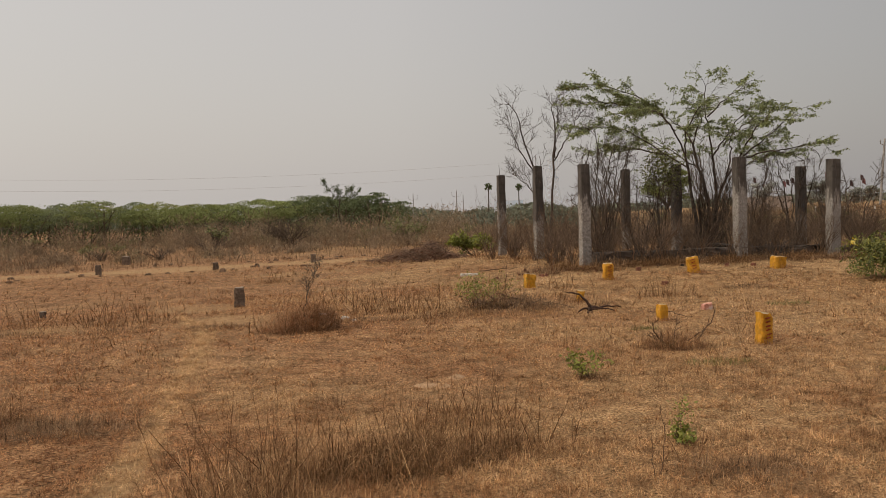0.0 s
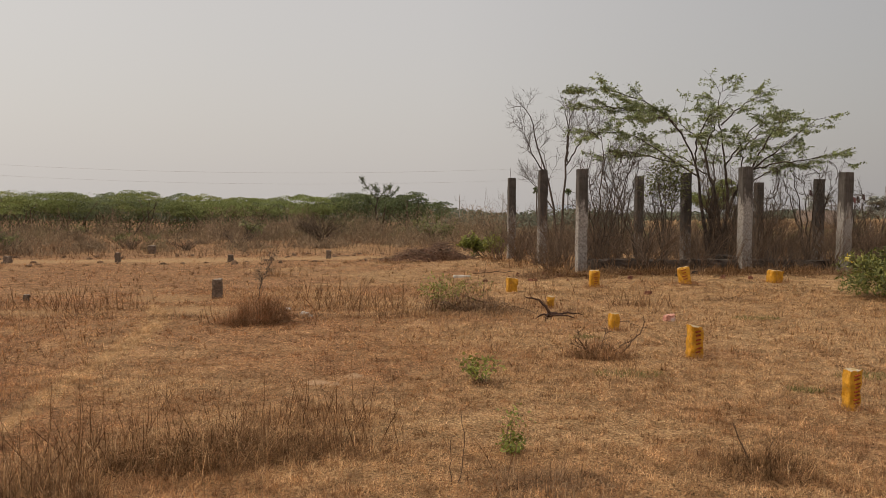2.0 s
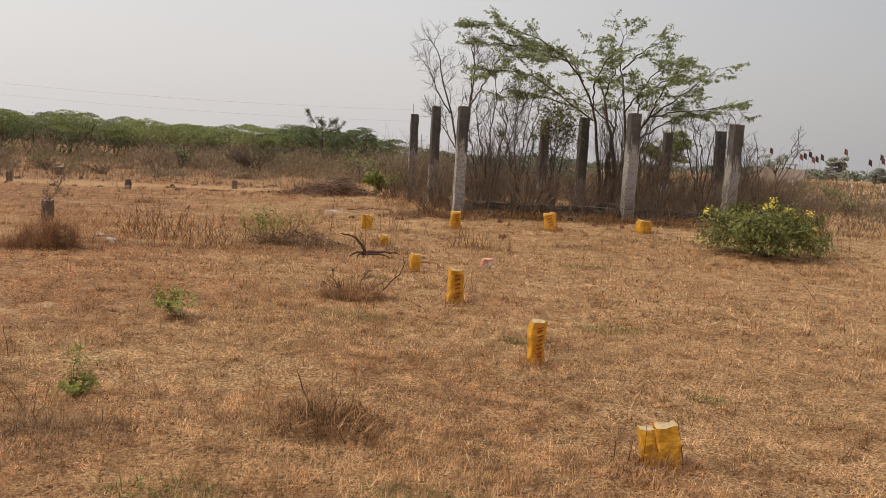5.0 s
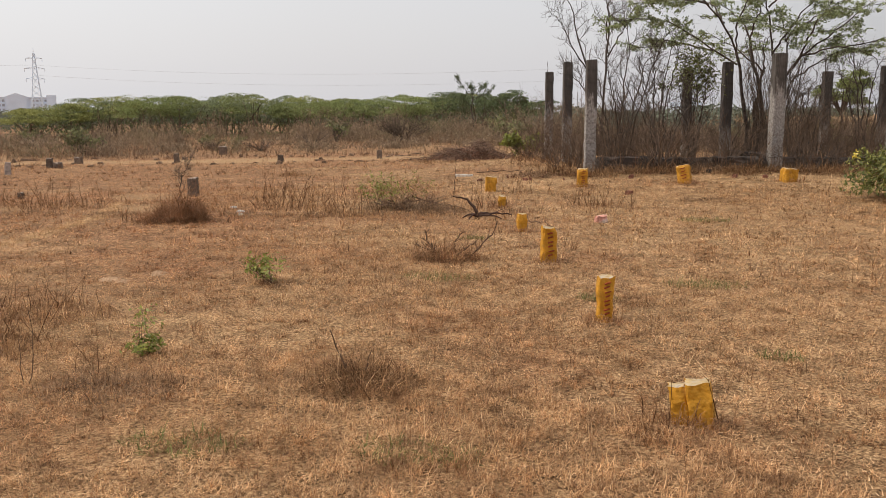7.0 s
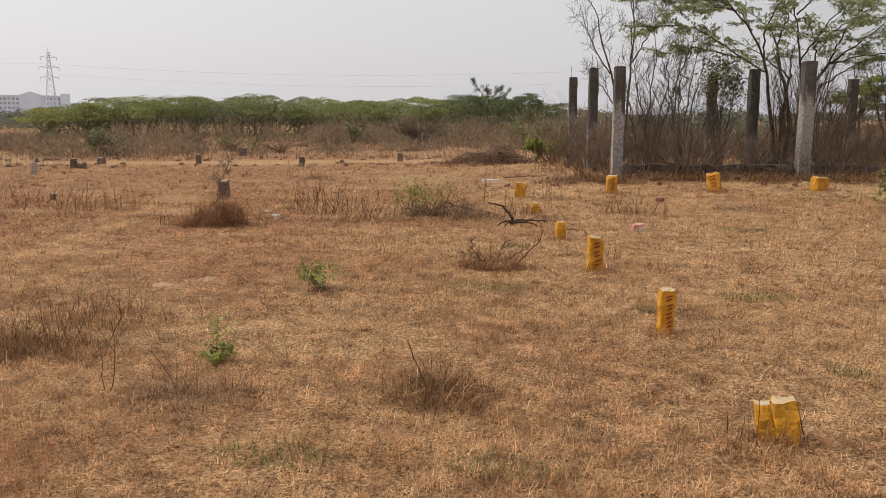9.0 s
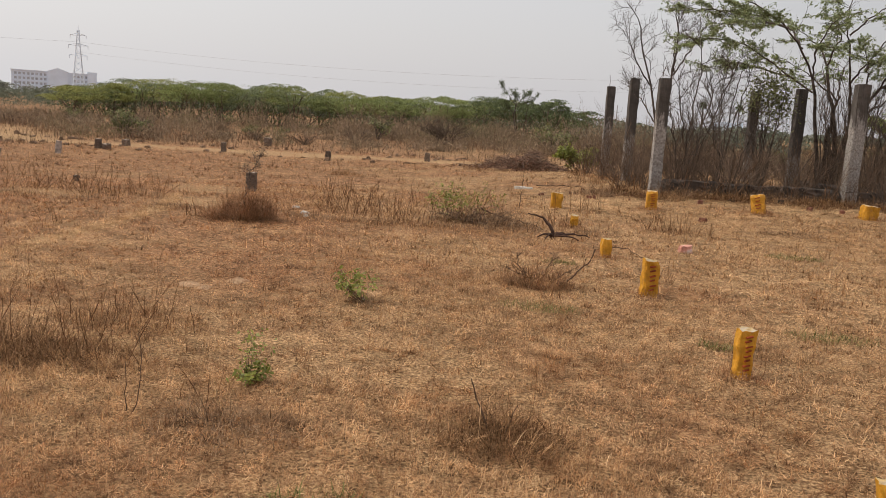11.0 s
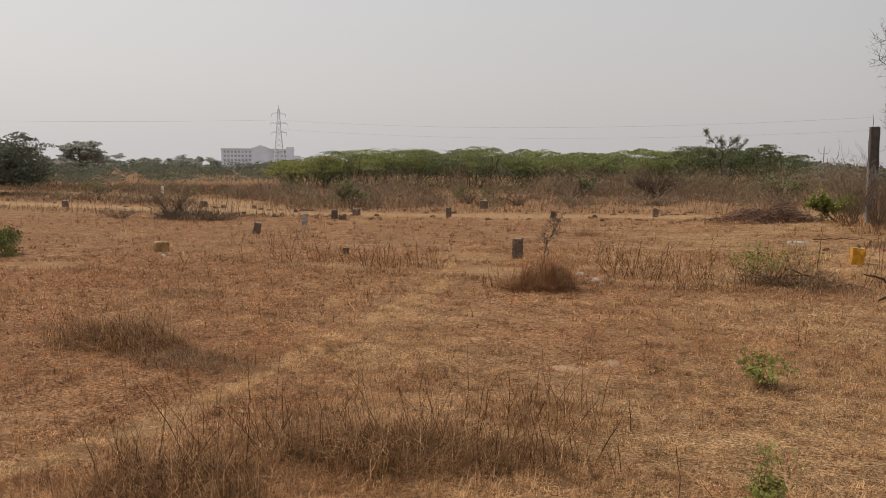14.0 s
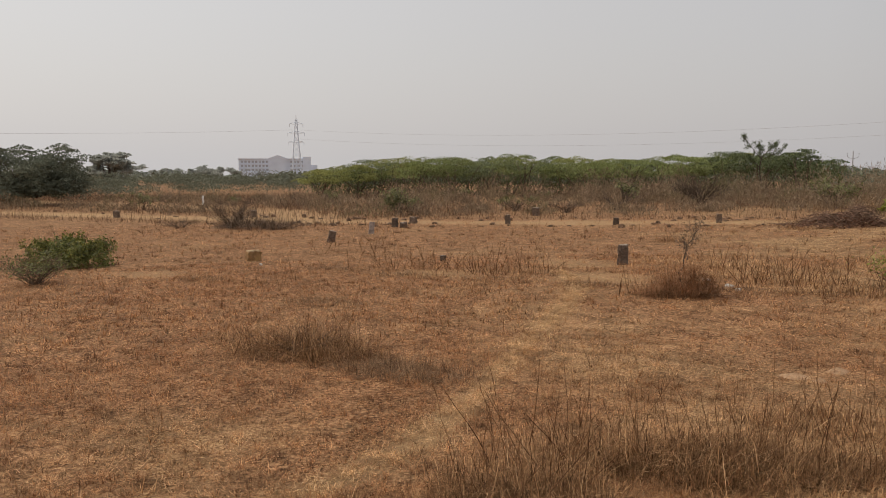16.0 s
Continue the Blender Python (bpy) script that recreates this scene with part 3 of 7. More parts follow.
def wisps(r, x, y, z, length, width, tilt, az, curl=0.9, droop=0.5, segs=3):
    """Curled strips of dead grass rooted at x, y, z, turning as they go."""
    n = len(x)
    p = np.stack([x, y, z], 1)
    verts = []
    for k in range(segs + 1):
        side = np.stack([-np.sin(az), np.cos(az), 0.35 * np.sin(az * 3)], 1) * (width * (0.5 - 0.42 * k / segs))[:, None]
        verts += [p - side, p + side]
        st = np.sin(tilt)
        p = p + np.stack([st * np.cos(az), st * np.sin(az), np.cos(tilt)], 1) * (length / segs)[:, None]
        az = az + r.normal(0, curl, n)
        tilt = np.clip(tilt + r.normal(droop, curl * 0.6, n), 0.05, 1.9)
    v = np.stack(verts, 1).reshape(-1, 3)
    k = np.arange(n)[:, None] * 2 * (segs + 1)
    return v, [np.concatenate([k + np.array([[2 * j, 2 * j + 1, 2 * j + 3, 2 * j + 2]]) for j in range(segs)])]


def block(w, d, h, cuts=3, rough=0.01, seed=0, taper=0.0, below=0.05):
    """A rough-hewn upright block standing on z = 0, rooted a little below it."""
    r = np.random.default_rng(seed)
    bm = bmesh.new()
    bmesh.ops.create_cube(bm, size=1.0)
    bmesh.ops.subdivide_edges(bm, edges=bm.edges[:], cuts=cuts, use_grid_fill=True)
    off = r.random(3) * 50
    for v in bm.verts:
        t = v.co.z + 0.5
        k = 1 - taper * t
        edge = sum(abs(abs(c) - 0.5) < 1e-4 for c in v.co)
        p = Vector((v.co.x * w * k, v.co.y * d * k, t * (h + below) - below))
        nv = noise.noise_vector(p * 9 + Vector(off)) * rough + noise.noise_vector(p * 28 + Vector(off)) * rough * 0.5
        if edge > 1:
            p -= Vector((v.co.x * w, v.co.y * d, (v.co.z) * min(h, w))) * 0.13 * r.random()
        v.co = p + nv
    return bm


def wedge(x, y):
    """Whether the field there can come into view at all."""
    a = np.degrees(np.arctan2(x + 2.0, y + 1.0))
    return (a > -66) & (a < 52)


# ---- ground ----
def spaced(lo, hi, fine, far, grow=1.16):
    a = list(np.arange(lo, hi, fine))
    up, dn, step = [a[-1]], [a[0]], fine
    while up[-1] < far:
        step *= grow
        up.append(up[-1] + step)
    step = fine
    while dn[-1] > -far:
        step *= grow
        dn.append(dn[-1] - step)
    return np.array(dn[:0:-1] + a + up[1:])


gx, gy = spaced(-11, 6, 0.16, 4200), spaced(0.5, 16, 0.16, 4200, 1.055)
GX, GY = np.meshgrid(gx, gy)
GZ = gz(GX, GY) + 0.006 * wobble(GX * 6, GY * 6) - 0.012 * worn(GX, GY)
nx, ny = len(gx), len(gy)
ii = (np.arange(ny - 1)[:, None] * nx + np.arange(nx - 1)[None, :]).ravel()
me = mesh_from("ground", np.stack([GX, GY, GZ], -1).reshape(-1, 3), [np.stack([ii, ii + 1, ii + nx + 1, ii + nx], 1)])
me.attributes.new("worn", "FLOAT", "POINT").data.foreach_set("value", worn(GX, GY).ravel().astype(np.float32))
me.polygons.foreach_set("use_smooth", np.ones(len(me.polygons), dtype=bool))
tagged(put("ground", me, M_GROUND), "dry straw-brown field with a trodden trail and a dirt track", "ground", kind="structure")


# ---- dry grass ----
def scatter(r, n, near, far):
    """Points of the field between two distances from the walk."""
    a = np.radians(r.uniform(-66, 52, n))
    d = np.sqrt(r.uniform(near ** 2, far ** 2, n))
    return -2.0 + d * np.sin(a), -1.0 + d * np.cos(a)


def grain(x, y):
    """Uneven growth at the size of a hand."""
    return np.sin(x * 7.1 + 2.3 * np.sin(y * 3.1)) * np.cos(y * 6.3 + 1.9 * np.sin(x * 2.7)) * 0.6 + np.sin(x * 17.3 + y * 5.1) * np.cos(y * 15.1 - x * 6.7) * 0.4


def short_grass(name, near, far, n, length, width, fine, label, seed, pale=False):
    r = np.random.default_rng(seed)
    x, y = scatter(r, n, near, far)
    w = worn(x, y)
    keep = (r.random(n) < w * 1.1) if pale else (r.random(n) > w * 0.8)
    patch = wobble(x * 1.1 + 3, y * 1.1) * 0.35 + grain(x, y) * 0.4 + grain(x * 4.3 + 2, y * 4.3) * 0.6
    keep &= r.random(n) < 0.58 + 0.8 * patch
    x, y, patch = x[keep], y[keep], patch[keep]
    n = len(x)
    tall = np.clip(0.85 + 0.5 * patch, 0.4, 1.6)
    ln = length * r.lognormal(0, 0.4, n) * (0.7 if pale else tall)
    lying = r.random(n) < (0.75 if near < 8 else 0.93)
    tilt = np.radians(np.where(lying | pale, r.uniform(66, 92, n), np.clip(r.normal(40, 18, n), 3, 80)))
    z = gz(x, y) + 0.002 + (0.012 if pale else 0.03) * r.random(n) * tall
    v, f = blades(x, y, z, ln, width * (0.55 + 0.9 * r.random(n)), tilt, r.uniform(0, 2 * np.pi, n), 0.8 if near < 4 else 0.45 if near < 8 else 0.35, fine)
    return tagged(put(name, mesh_from(name, v, f), M_PALE if pale else M_STRAW), label, "grass", kind="stuff")


r = np.random.default_rng(1)
tx, ty = scatter(r, 14500, 2.4, 5.2)                       # matted tufts close to the walk
k = np.repeat(np.arange(len(tx)), 9)
a, q = r.uniform(0, 6.28, len(k)), np.sqrt(r.random(len(k)))
ts = r.lognormal(0, 0.45, len(tx))[k] * np.clip(0.9 + 0.5 * wobble(tx[k] * 1.6 + 3, ty[k] * 1.6), 0.35, 1.6)
x, y = tx[k] + np.cos(a) * q * 0.030 * ts, ty[k] + np.sin(a) * q * 0.030 * ts
lx, ly = scatter(r, 78000, 2.4, 5.2)                       # loose wisps between them
x, y, ts = np.concatenate([x, lx]), np.concatenate([y, ly]), np.concatenate([ts, np.full(len(lx), 0.9)])
tilt = np.radians(np.concatenate([np.clip(r.normal(48, 22, len(k)), 5, 90), r.uniform(68, 92, len(lx))]))
ok = r.random(len(x)) > worn(x, y) * 0.8
x, y, ts, tilt = x[ok], y[ok], ts[ok], tilt[ok]
v, f = wisps(r, x, y, gz(x, y) + 0.004 + 0.02 * r.random(len(x)), 0.036 * ts * r.lognormal(0, 0.3, len(x)), 0.0028 + 0.0020 * r.random(len(x)), tilt, r.uniform(0, 6.28, len(x)), 0.85, 0.3, 2)
tagged(put("dry_grass", mesh_from("dry_grass", v, f), M_STRAW), "short curled dry straw grass matted over the field", "grass", kind="stuff")
short_grass("dry_grass", 5.0, 9, 300000, 0.028, 0.0048, False, "short dry straw grass over the near field", 2)
short_grass("dry_grass", 9, 17, 330000, 0.065, 0.0085, False, "short dry straw grass over the middle field", 3)
short_grass("dry_grass", 17, 34, 260000, 0.10, 0.016, False, "short dry straw grass toward the track", 8)
r = np.random.default_rng(17)
x, y = r.uniform(-8, 5, 90000), r.uniform(-6, 2.2, 90000)
ok = ~wedge(x, y) | (np.hypot(x + 2.0, y + 1.0) < 2.4)
x, y = x[ok], y[ok]
v, f = blades(x, y, gz(x, y) + 0.02 * r.random(len(x)), 0.055 * r.lognormal(0, 0.4, len(x)), 0.004 * (0.6 + 0.9 * r.random(len(x))), np.radians(r.uniform(40, 92, len(x))), r.uniform(0, 6.28, len(x)), 0.35, False)
tagged(put("dry_grass", mesh_from("dry_grass", v, f), M_STRAW), "short dry straw grass trodden along the walk", "grass", kind="stuff")
short_grass("trodden_straw", 2.4, 16, 300000, 0.045, 0.005, False, "bleached flattened straw on the trodden trail", 4, True)

r = np.random.default_rng(23)
n = 38000                                                  # curled pale straw on the trail
q = r.uniform(-1.0, 13.0, n)
ln = np.array(TRAIL)
x, y = np.interp(q, ln[:, 1], ln[:, 0]) + r.normal(0, 0.095, n) * (1 + 0.4 * wobble(q * 2.0, q)), q
ok = r.random(n) < 0.62 + 0.7 * grain(x, y)
x, y = x[ok], y[ok]
n = len(x)
v, f = wisps(r, x, y, gz(x, y) + 0.003 + 0.012 * r.random(n), 0.034 * r.lognormal(0, 0.4, n), 0.0028 + 0.0022 * r.random(n), np.radians(np.clip(r.normal(68, 20, n), 10, 92)), r.uniform(0, 6.28, n), 0.85, 0.3, 2)
tagged(put("trodden_straw", mesh_from("trodden_straw", v, f), M_PALE), "pale curled straw trodden down along the trail", "grass", kind="stuff")


def tufts(n, near, far, per, size, width, seed, label, material=None):
    """Many small uneven tufts that roughen the field."""
    r = np.random.default_rng(seed)
    cx, cy = scatter(r, n, near, far)
    ok = (worn(cx, cy) < 0.25) & (r.random(n) < 0.55 + 0.5 * wobble(cx * 0.9, cy * 0.9 + 4))
    cx, cy = cx[ok], cy[ok]
    s = size * r.lognormal(0, 0.5, len(cx))
    k = np.repeat(np.arange(len(cx)), per)
    m = len(k)
    a, d = r.uniform(0, 6.28, m), np.sqrt(r.random(m))
    x, y = cx[k] + np.cos(a) * d * s[k] * 0.9, cy[k] + np.sin(a) * d * s[k] * 0.7
    v, f = blades(x, y, gz(x, y), s[k] * (0.5 + r.random(m)), width * (0.6 + 0.8 * r.random(m)), np.radians(np.clip(r.normal(30, 25, m) + 25 * d, 0, 85)), a + r.normal(0, 0.6, m), 0.7, False)
    return tagged(put("dry_tuft", mesh_from("dry_tuft", v, f), material or M_BRUSH), label, "grass", kind="stuff")


tufts(26000, 5.0, 9.5, 12, 0.030, 0.0050, 20, "puffy short tufts of dry straw over the near field", M_STRAW)
tufts(26000, 9.5, 18, 9, 0.048, 0.0095, 21, "puffy short tufts of dry straw over the middle field", M_STRAW)
tufts(1500, 4.8, 8, 40, 0.05, 0.003, 9, "small brown tufts scattered over the near straw")
tufts(1500, 8, 20, 36, 0.06, 0.006, 10, "small brown tufts scattered over the middle field")
# Tiny dark-coloured blades that imitate small shadow gaps between the straws.
tufts(2600, 4.6, 9, 22, 0.028, 0.0032, 18, "tiny dark wisps standing in for shaded gaps in the near straw", M_STALK)
tufts(2200, 9, 18, 18, 0.035, 0.006, 19, "tiny dark wisps standing in for shaded gaps in the middle field", M_STALK)
tufts(520, 2.6, 8, 60, 0.05, 0.003, 13, "small dark tufts of dead grass in the near straw", M_STALK)
tufts(1200, 8, 20, 34, 0.05, 0.006, 14, "small dark tufts of dead grass in the middle field", M_STALK)
tufts(1700, 20, 36, 26, 0.08, 0.010, 15, "small dark tufts of dead grass toward the track", M_STALK)
tufts(1300, 20, 36, 30, 0.10, 0.010, 12, "small brown tufts scattered toward the track")


def tall_brush(name, n, near, far, h, width, seed, label, mask=None, material=None):
    r = np.random.default_rng(seed)
    x, y = scatter(r, n, near, far)
    w = worn(x, y)
    dens = 0.5 + 0.5 * wobble(x * 0.16, y * 0.16 + 2) + 0.25 * wobble(x * 0.6, y * 0.6)
    keep = (r.random(n) > w * 1.3) & (r.random(n) < np.clip(1.5 * dens - 0.1, 0.05, 1))
    if mask is not None:
        keep &= mask(x, y)
    x, y, dens = x[keep], y[keep], dens[keep]
    n = len(x)
    ln = h * (0.25 + 1.0 * np.clip(dens, 0, 1) ** 1.4) * r.lognormal(0, 0.45, n)
    v, f = blades(x, y, gz(x, y) - 0.02, ln, width * (0.4 + r.random(n)), np.radians(np.abs(r.normal(0, 34, n))), r.uniform(0, 6.28, n), 0.5, False)
    return tagged(put(name, mesh_from(name, v, f), material or M_BRUSH), label, "dry brush", kind="stuff")


tall_brush("dry_brush", 190000, 31, 80, 0.42, 0.02, 5, "knee-high dead brown brush beyond the track",
           lambda x, y: (along(x, y, ROAD) > 1.8) & (y > 24), M_FARBRUSH)
tall_brush("dry_brush", 60000, 60, 150, 1.0, 0.07, 16, "dull brown brush far beyond the columns", lambda x, y: x > 2, M_FARBRUSH)
tall_brush("dry_brush", 60000, 21, 60, 0.5, 0.018, 6, "dead brown weeds round the abandoned columns and beyond",
           lambda x, y: (x > -1.5) & (y > 18.9 + 0.12 * x + 0.4 * wobble(x, y)), M_FARBRUSH)
tall_brush("dry_brush", 22000, 18, 32, 0.8, 0.010, 7, "dead brown weeds between the abandoned columns",
           lambda x, y: (x > -0.2) & (x < 10.8) & (y > 19.1 + 0.12 * (x - 0.9)) & (y < 27), M_FARBRUSH)


# ---- dry clumps ----
def clump(name, at, rx, ry, h, n_blade, n_stalk, label, seed, turn=0, stalk_h=None, lean=0.9, dark=False, twist=0.06, tilt=44, material=None):
    """A tuft of dry grass: arching blades and thin upright stalks."""
    r = np.random.default_rng(seed)
    ob = thing(name, at, label, "dry grass", turn=turn)
    if n_blade:
        a, d = r.uniform(0, 6.28, n_blade), np.sqrt(r.random(n_blade))
        x, y = np.cos(a) * d * rx, np.sin(a) * d * ry
        edge = 1 - 0.6 * d
        az = np.where(r.random(n_blade) < 0.6, a, r.uniform(0, 6.28, n_blade))
        z, ln = np.full(n_blade, -0.01) + 0.06 * r.random(n_blade) * edge, h * (0.35 + 0.75 * r.random(n_blade)) * edge
        lay = np.radians(np.clip(r.normal(tilt, 28, n_blade) + 20 * d, 0, 90))
        if at[1] < 9:
            v, f = wisps(r, x, y, z + 0.015, ln, 0.003 + 0.0025 * r.random(n_blade), lay, az, 0.75, 0.35, 4)
            v[:, 2] = np.maximum(v[:, 2], 0.003)
        else:
            v, f = blades(x, y, z, ln, 0.0035 + 0.004 * r.random(n_blade), lay, az, lean)
        put("foliage", mesh_from("foliage", v, f), material or (M_STALK if dark else M_BRUSH), ob, kind="stuff")
    if n_blade > 450 and at[1] < 13:                   # bleached straws arching over the dark heart
        m = n_blade // 4
        a, d = r.uniform(0, 6.28, m), np.sqrt(r.random(m))
        v, f = blades(np.cos(a) * d * rx * 1.1, np.sin(a) * d * ry * 1.1, np.zeros(m), h * (0.4 + 0.75 * r.random(m)) * (1 - 0.4 * d), 0.003 + 0.003 * r.random(m),
                      np.radians(np.clip(r.normal(35, 25, m), 0, 85)), r.uniform(0, 6.28, m), 1.2)
        put("straw", mesh_from("straw", v, f), M_STRAW, ob, "bleached arching straws", "stuff")
    out = []
    for _ in range(n_stalk):
        a, d = r.uniform(0, 6.28), math.sqrt(r.random())
        p = np.array([math.cos(a) * d * rx, math.sin(a) * d * ry, -0.02])
        hh = (stalk_h or h * 1.5) * min(1.15, 0.62 * r.lognormal(0, 0.4))
        step = unit(np.array([r.normal(0, 0.34), r.normal(0, 0.34), 1.0]))
        pts = [p]
        for _k in range(5):
            step = unit(step + np.append(r.normal(0, twist * 1.6, 2), 0))
            pts.append(pts[-1] + step * hh / 5)
        br = (np.array(pts), np.linspace(1, 0.42, 6) * (0.0026 if at[1] < 8 else 0.0042) * (0.7 + 0.6 * r.random()))
        out.append(br)
        if r.random() < 0.7:
            sprout(r, br, 3, hh * 0.3, 0.5, 0.0016 if at[1] < 8 else 0.003, 0, out, [], 0.5, 0.4, 3)
    if out:
        put("stalk", tube_mesh("stalk", out, 4), M_STALK, ob, kind="stuff")
    return ob


def tangle(name, at, rx, ry, h, n, long, width, label, seed, material, peak=(0.0, 0.0), straws=0, turn=0):
    """A low mound of matted, curling dead stems, with a few bleached straws over it."""
    r = np.random.default_rng(seed)
    ob = thing(name, at, label, "dry grass", turn=turn)
    a, q = r.uniform(0, 6.28, n), r.random(n) ** 0.6
    x, y = np.cos(a) * q * rx + peak[0] * (1 - q), np.sin(a) * q * ry + peak[1] * (1 - q)
    lump = 0.85 + 0.35 * np.sin(a * 3 + seed) + 0.3 * np.sin(q * 9 + a * 5)
    x, y = x * (1 + 0.2 * np.sin(a * 4 + seed)), y * (1 + 0.2 * np.cos(a * 3 + seed))
    z = h * np.clip((1 - q ** 1.6) * lump, 0, 1.3) * r.random(n) ** 0.35
    v, f = wisps(r, x, y, z, long * r.lognormal(0, 0.4, n), width * (0.6 + 0.8 * r.random(n)), np.radians(np.clip(r.normal(62, 30, n), 5, 125)), np.where(r.random(n) < 0.5, a, r.uniform(0, 6.28, n)), 0.8, 0.25, 4)
    v[:, 2] = np.maximum(v[:, 2], 0.004)
    put("foliage", mesh_from("foliage", v, f), material, ob, kind="stuff")
    if straws:
        a, q = r.uniform(0, 6.28, straws), np.sqrt(r.random(straws))
        v, f = wisps(r, np.cos(a) * q * rx, np.sin(a) * q * ry, h * 0.6 * (1 - q) + 0.01, long * 1.9 * r.lognormal(0, 0.35, straws), np.full(straws, width * 0.9), np.radians(np.clip(r.normal(50, 25, straws), 0, 90)), r.uniform(0, 6.28, straws), 0.4, 0.35, 4)
        put("straw", mesh_from("straw", v, f), M_STRAW, ob, "bleached arching straws", "stuff")
    return ob


CLUMP = "clump of dead brown grass with thin upright stalks"
clump("dry_grass_clump", (-4.05, 3.9), 0.85, 0.36, 0.24, 1500, 74, "wide tussock of dead grass with many upright stalks", 21, 12, 0.50, tilt=56)
# Matted dark stems whose colour carries the shade at the tussocks' feet.
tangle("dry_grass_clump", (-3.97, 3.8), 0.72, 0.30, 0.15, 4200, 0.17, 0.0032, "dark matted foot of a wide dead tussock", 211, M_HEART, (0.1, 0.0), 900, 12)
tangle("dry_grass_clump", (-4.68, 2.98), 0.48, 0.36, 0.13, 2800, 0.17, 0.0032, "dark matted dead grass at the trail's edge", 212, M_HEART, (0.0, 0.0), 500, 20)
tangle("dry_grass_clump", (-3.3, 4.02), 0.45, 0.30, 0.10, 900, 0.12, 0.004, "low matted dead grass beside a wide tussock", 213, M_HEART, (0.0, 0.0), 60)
clump("dry_grass_clump", (-3.5, 4.1), 0.5, 0.32, 0.17, 700, 40, CLUMP, 22, 0, 0.48, tilt=56)
clump("dry_grass_clump", (-4.68, 3.58), 0.52, 0.34, 0.2, 900, 32, CLUMP, 23, 0, 0.52, tilt=56)
clump("dry_grass_clump", (-4.74, 3.0), 0.42, 0.34, 0.16, 600, 26, "tall thin russet stalks at the trail's edge", 24, 0, 0.58)
tangle("dead_litter", (-6.5, 5.2), 0.62, 0.30, 0.06, 1900, 0.12, 0.0045, "low greyish matted grass beside the trail", 346, M_LITTER)
clump("dry_grass_clump", (-0.50, 3.56), 0.34, 0.26, 0.18, 420, 14, "low dead tussock with a snapped twig", 25, 0, 0.22)
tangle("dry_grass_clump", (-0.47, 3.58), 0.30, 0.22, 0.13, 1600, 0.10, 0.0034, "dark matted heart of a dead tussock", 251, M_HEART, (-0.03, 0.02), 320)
clump("dry_grass_clump", (-0.72, 7.78), 0.36, 0.24, 0.34, 1300, 8, "low dead tussock round a branching twig", 26, 0, 0.3, tilt=58)
tangle("dry_grass_clump", (-5.17, 10.5), 0.46, 0.36, 0.36, 4600, 0.17, 0.0055, "rounded russet mound of matted dead stems on the field", 271, M_RUSSET, (0.22, 0.0))
clump("dry_grass_clump", (-5.65, 10.5), 0.35, 0.2, 0.12, 300, 12, "a few dead stalks beside a russet mound", 27, 0, 0.42)
clump("dry_grass_clump", (-3.78, 12.28), 0.8, 0.45, 0.16, 600, 95, "stand of thin dead stalks", 28, 0, 0.55)
clump("dry_grass_clump", (-8.28, 12.33), 1.1, 0.4, 0.14, 500, 75, "stand of thin dead stalks", 29, 0, 0.5)
clump("dry_grass_clump", (-10.01, 12.49), 1.0, 0.4, 0.14, 400, 50, "stand of thin dead stalks", 30, 0, 0.5)
clump("dry_grass_clump", (-2.94, 11.46), 0.7, 0.3, 0.18, 700, 14, CLUMP, 31, 0, 0.4)
clump("dry_grass_clump", (1.02, 13.05), 0.55, 0.3, 0.22, 500, 48, "stand of thin dead stalks", 32, 0, 0.42)
clump("dry_grass_clump", (-6.83, 20.35), 0.6, 0.4, 0.28, 700, 16, CLUMP, 33, 0, 0.42)
clump("dry_grass_clump", (-7.72, 5.52), 0.8, 0.46, 0.26, 1000, 34, "wispy dead tussock in the open field", 34, 0, 0.44, tilt=58)
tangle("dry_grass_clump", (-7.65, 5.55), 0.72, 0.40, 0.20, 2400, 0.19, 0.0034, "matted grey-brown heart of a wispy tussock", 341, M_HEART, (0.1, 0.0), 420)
clump("dry_grass_clump", (-2.25, 12.3), 0.5, 0.25, 0.25, 120, 34, "thin olive stalks standing in a green weed", 347, 0, 0.55, material=M_GREENBLADE)
tangle("dry_grass_clump", (-1.95, 12.1), 0.85, 0.35, 0.17, 1500, 0.14, 0.008, "low heap of matted dead stems under a green weed", 342, M_LITTER, (0.2, 0.0))
tangle("dry_grass_clump", (-0.72, 7.8), 0.42, 0.28, 0.17, 800, 0.12, 0.005, "low matted heart of a dead tussock round a twig", 343, M_RUSSET)
tangle("dead_litter", (-1.81, 3.3), 0.42, 0.26, 0.05, 1300, 0.10, 0.0035, "grey flattened litter of dead stems in the straw", 344, M_LITTER)
clump("dry_grass_clump", (-8.53, 5.91), 0.6, 0.4, 0.2, 900, 12, CLUMP, 35, 0, 0.35)
clump("dry_grass_clump", (-3.30, 4.88), 0.55, 0.35, 0.20, 900, 30, CLUMP, 37, 0, 0.45)
clump("dry_grass_clump", (-2.95, 4.05), 0.3, 0.25, 0.2, 420, 12, CLUMP, 38, 0, 0.4)
clump("dry_grass_clump", (-2.07, 3.70), 0.2, 0.2, 0.1, 160, 7, "a few dead stalks", 39, 0, 0.4)
clump("dry_grass_clump", (4.33, 6.13), 0.45, 0.35, 0.22, 900, 14, "low dead tussock round a dry twiggy weed", 40, 0, 0.4)
clump("dry_grass_clump", (-1.51, 12.48), 0.7, 0.35, 0.2, 800, 24, CLUMP, 41, 0, 0.5)
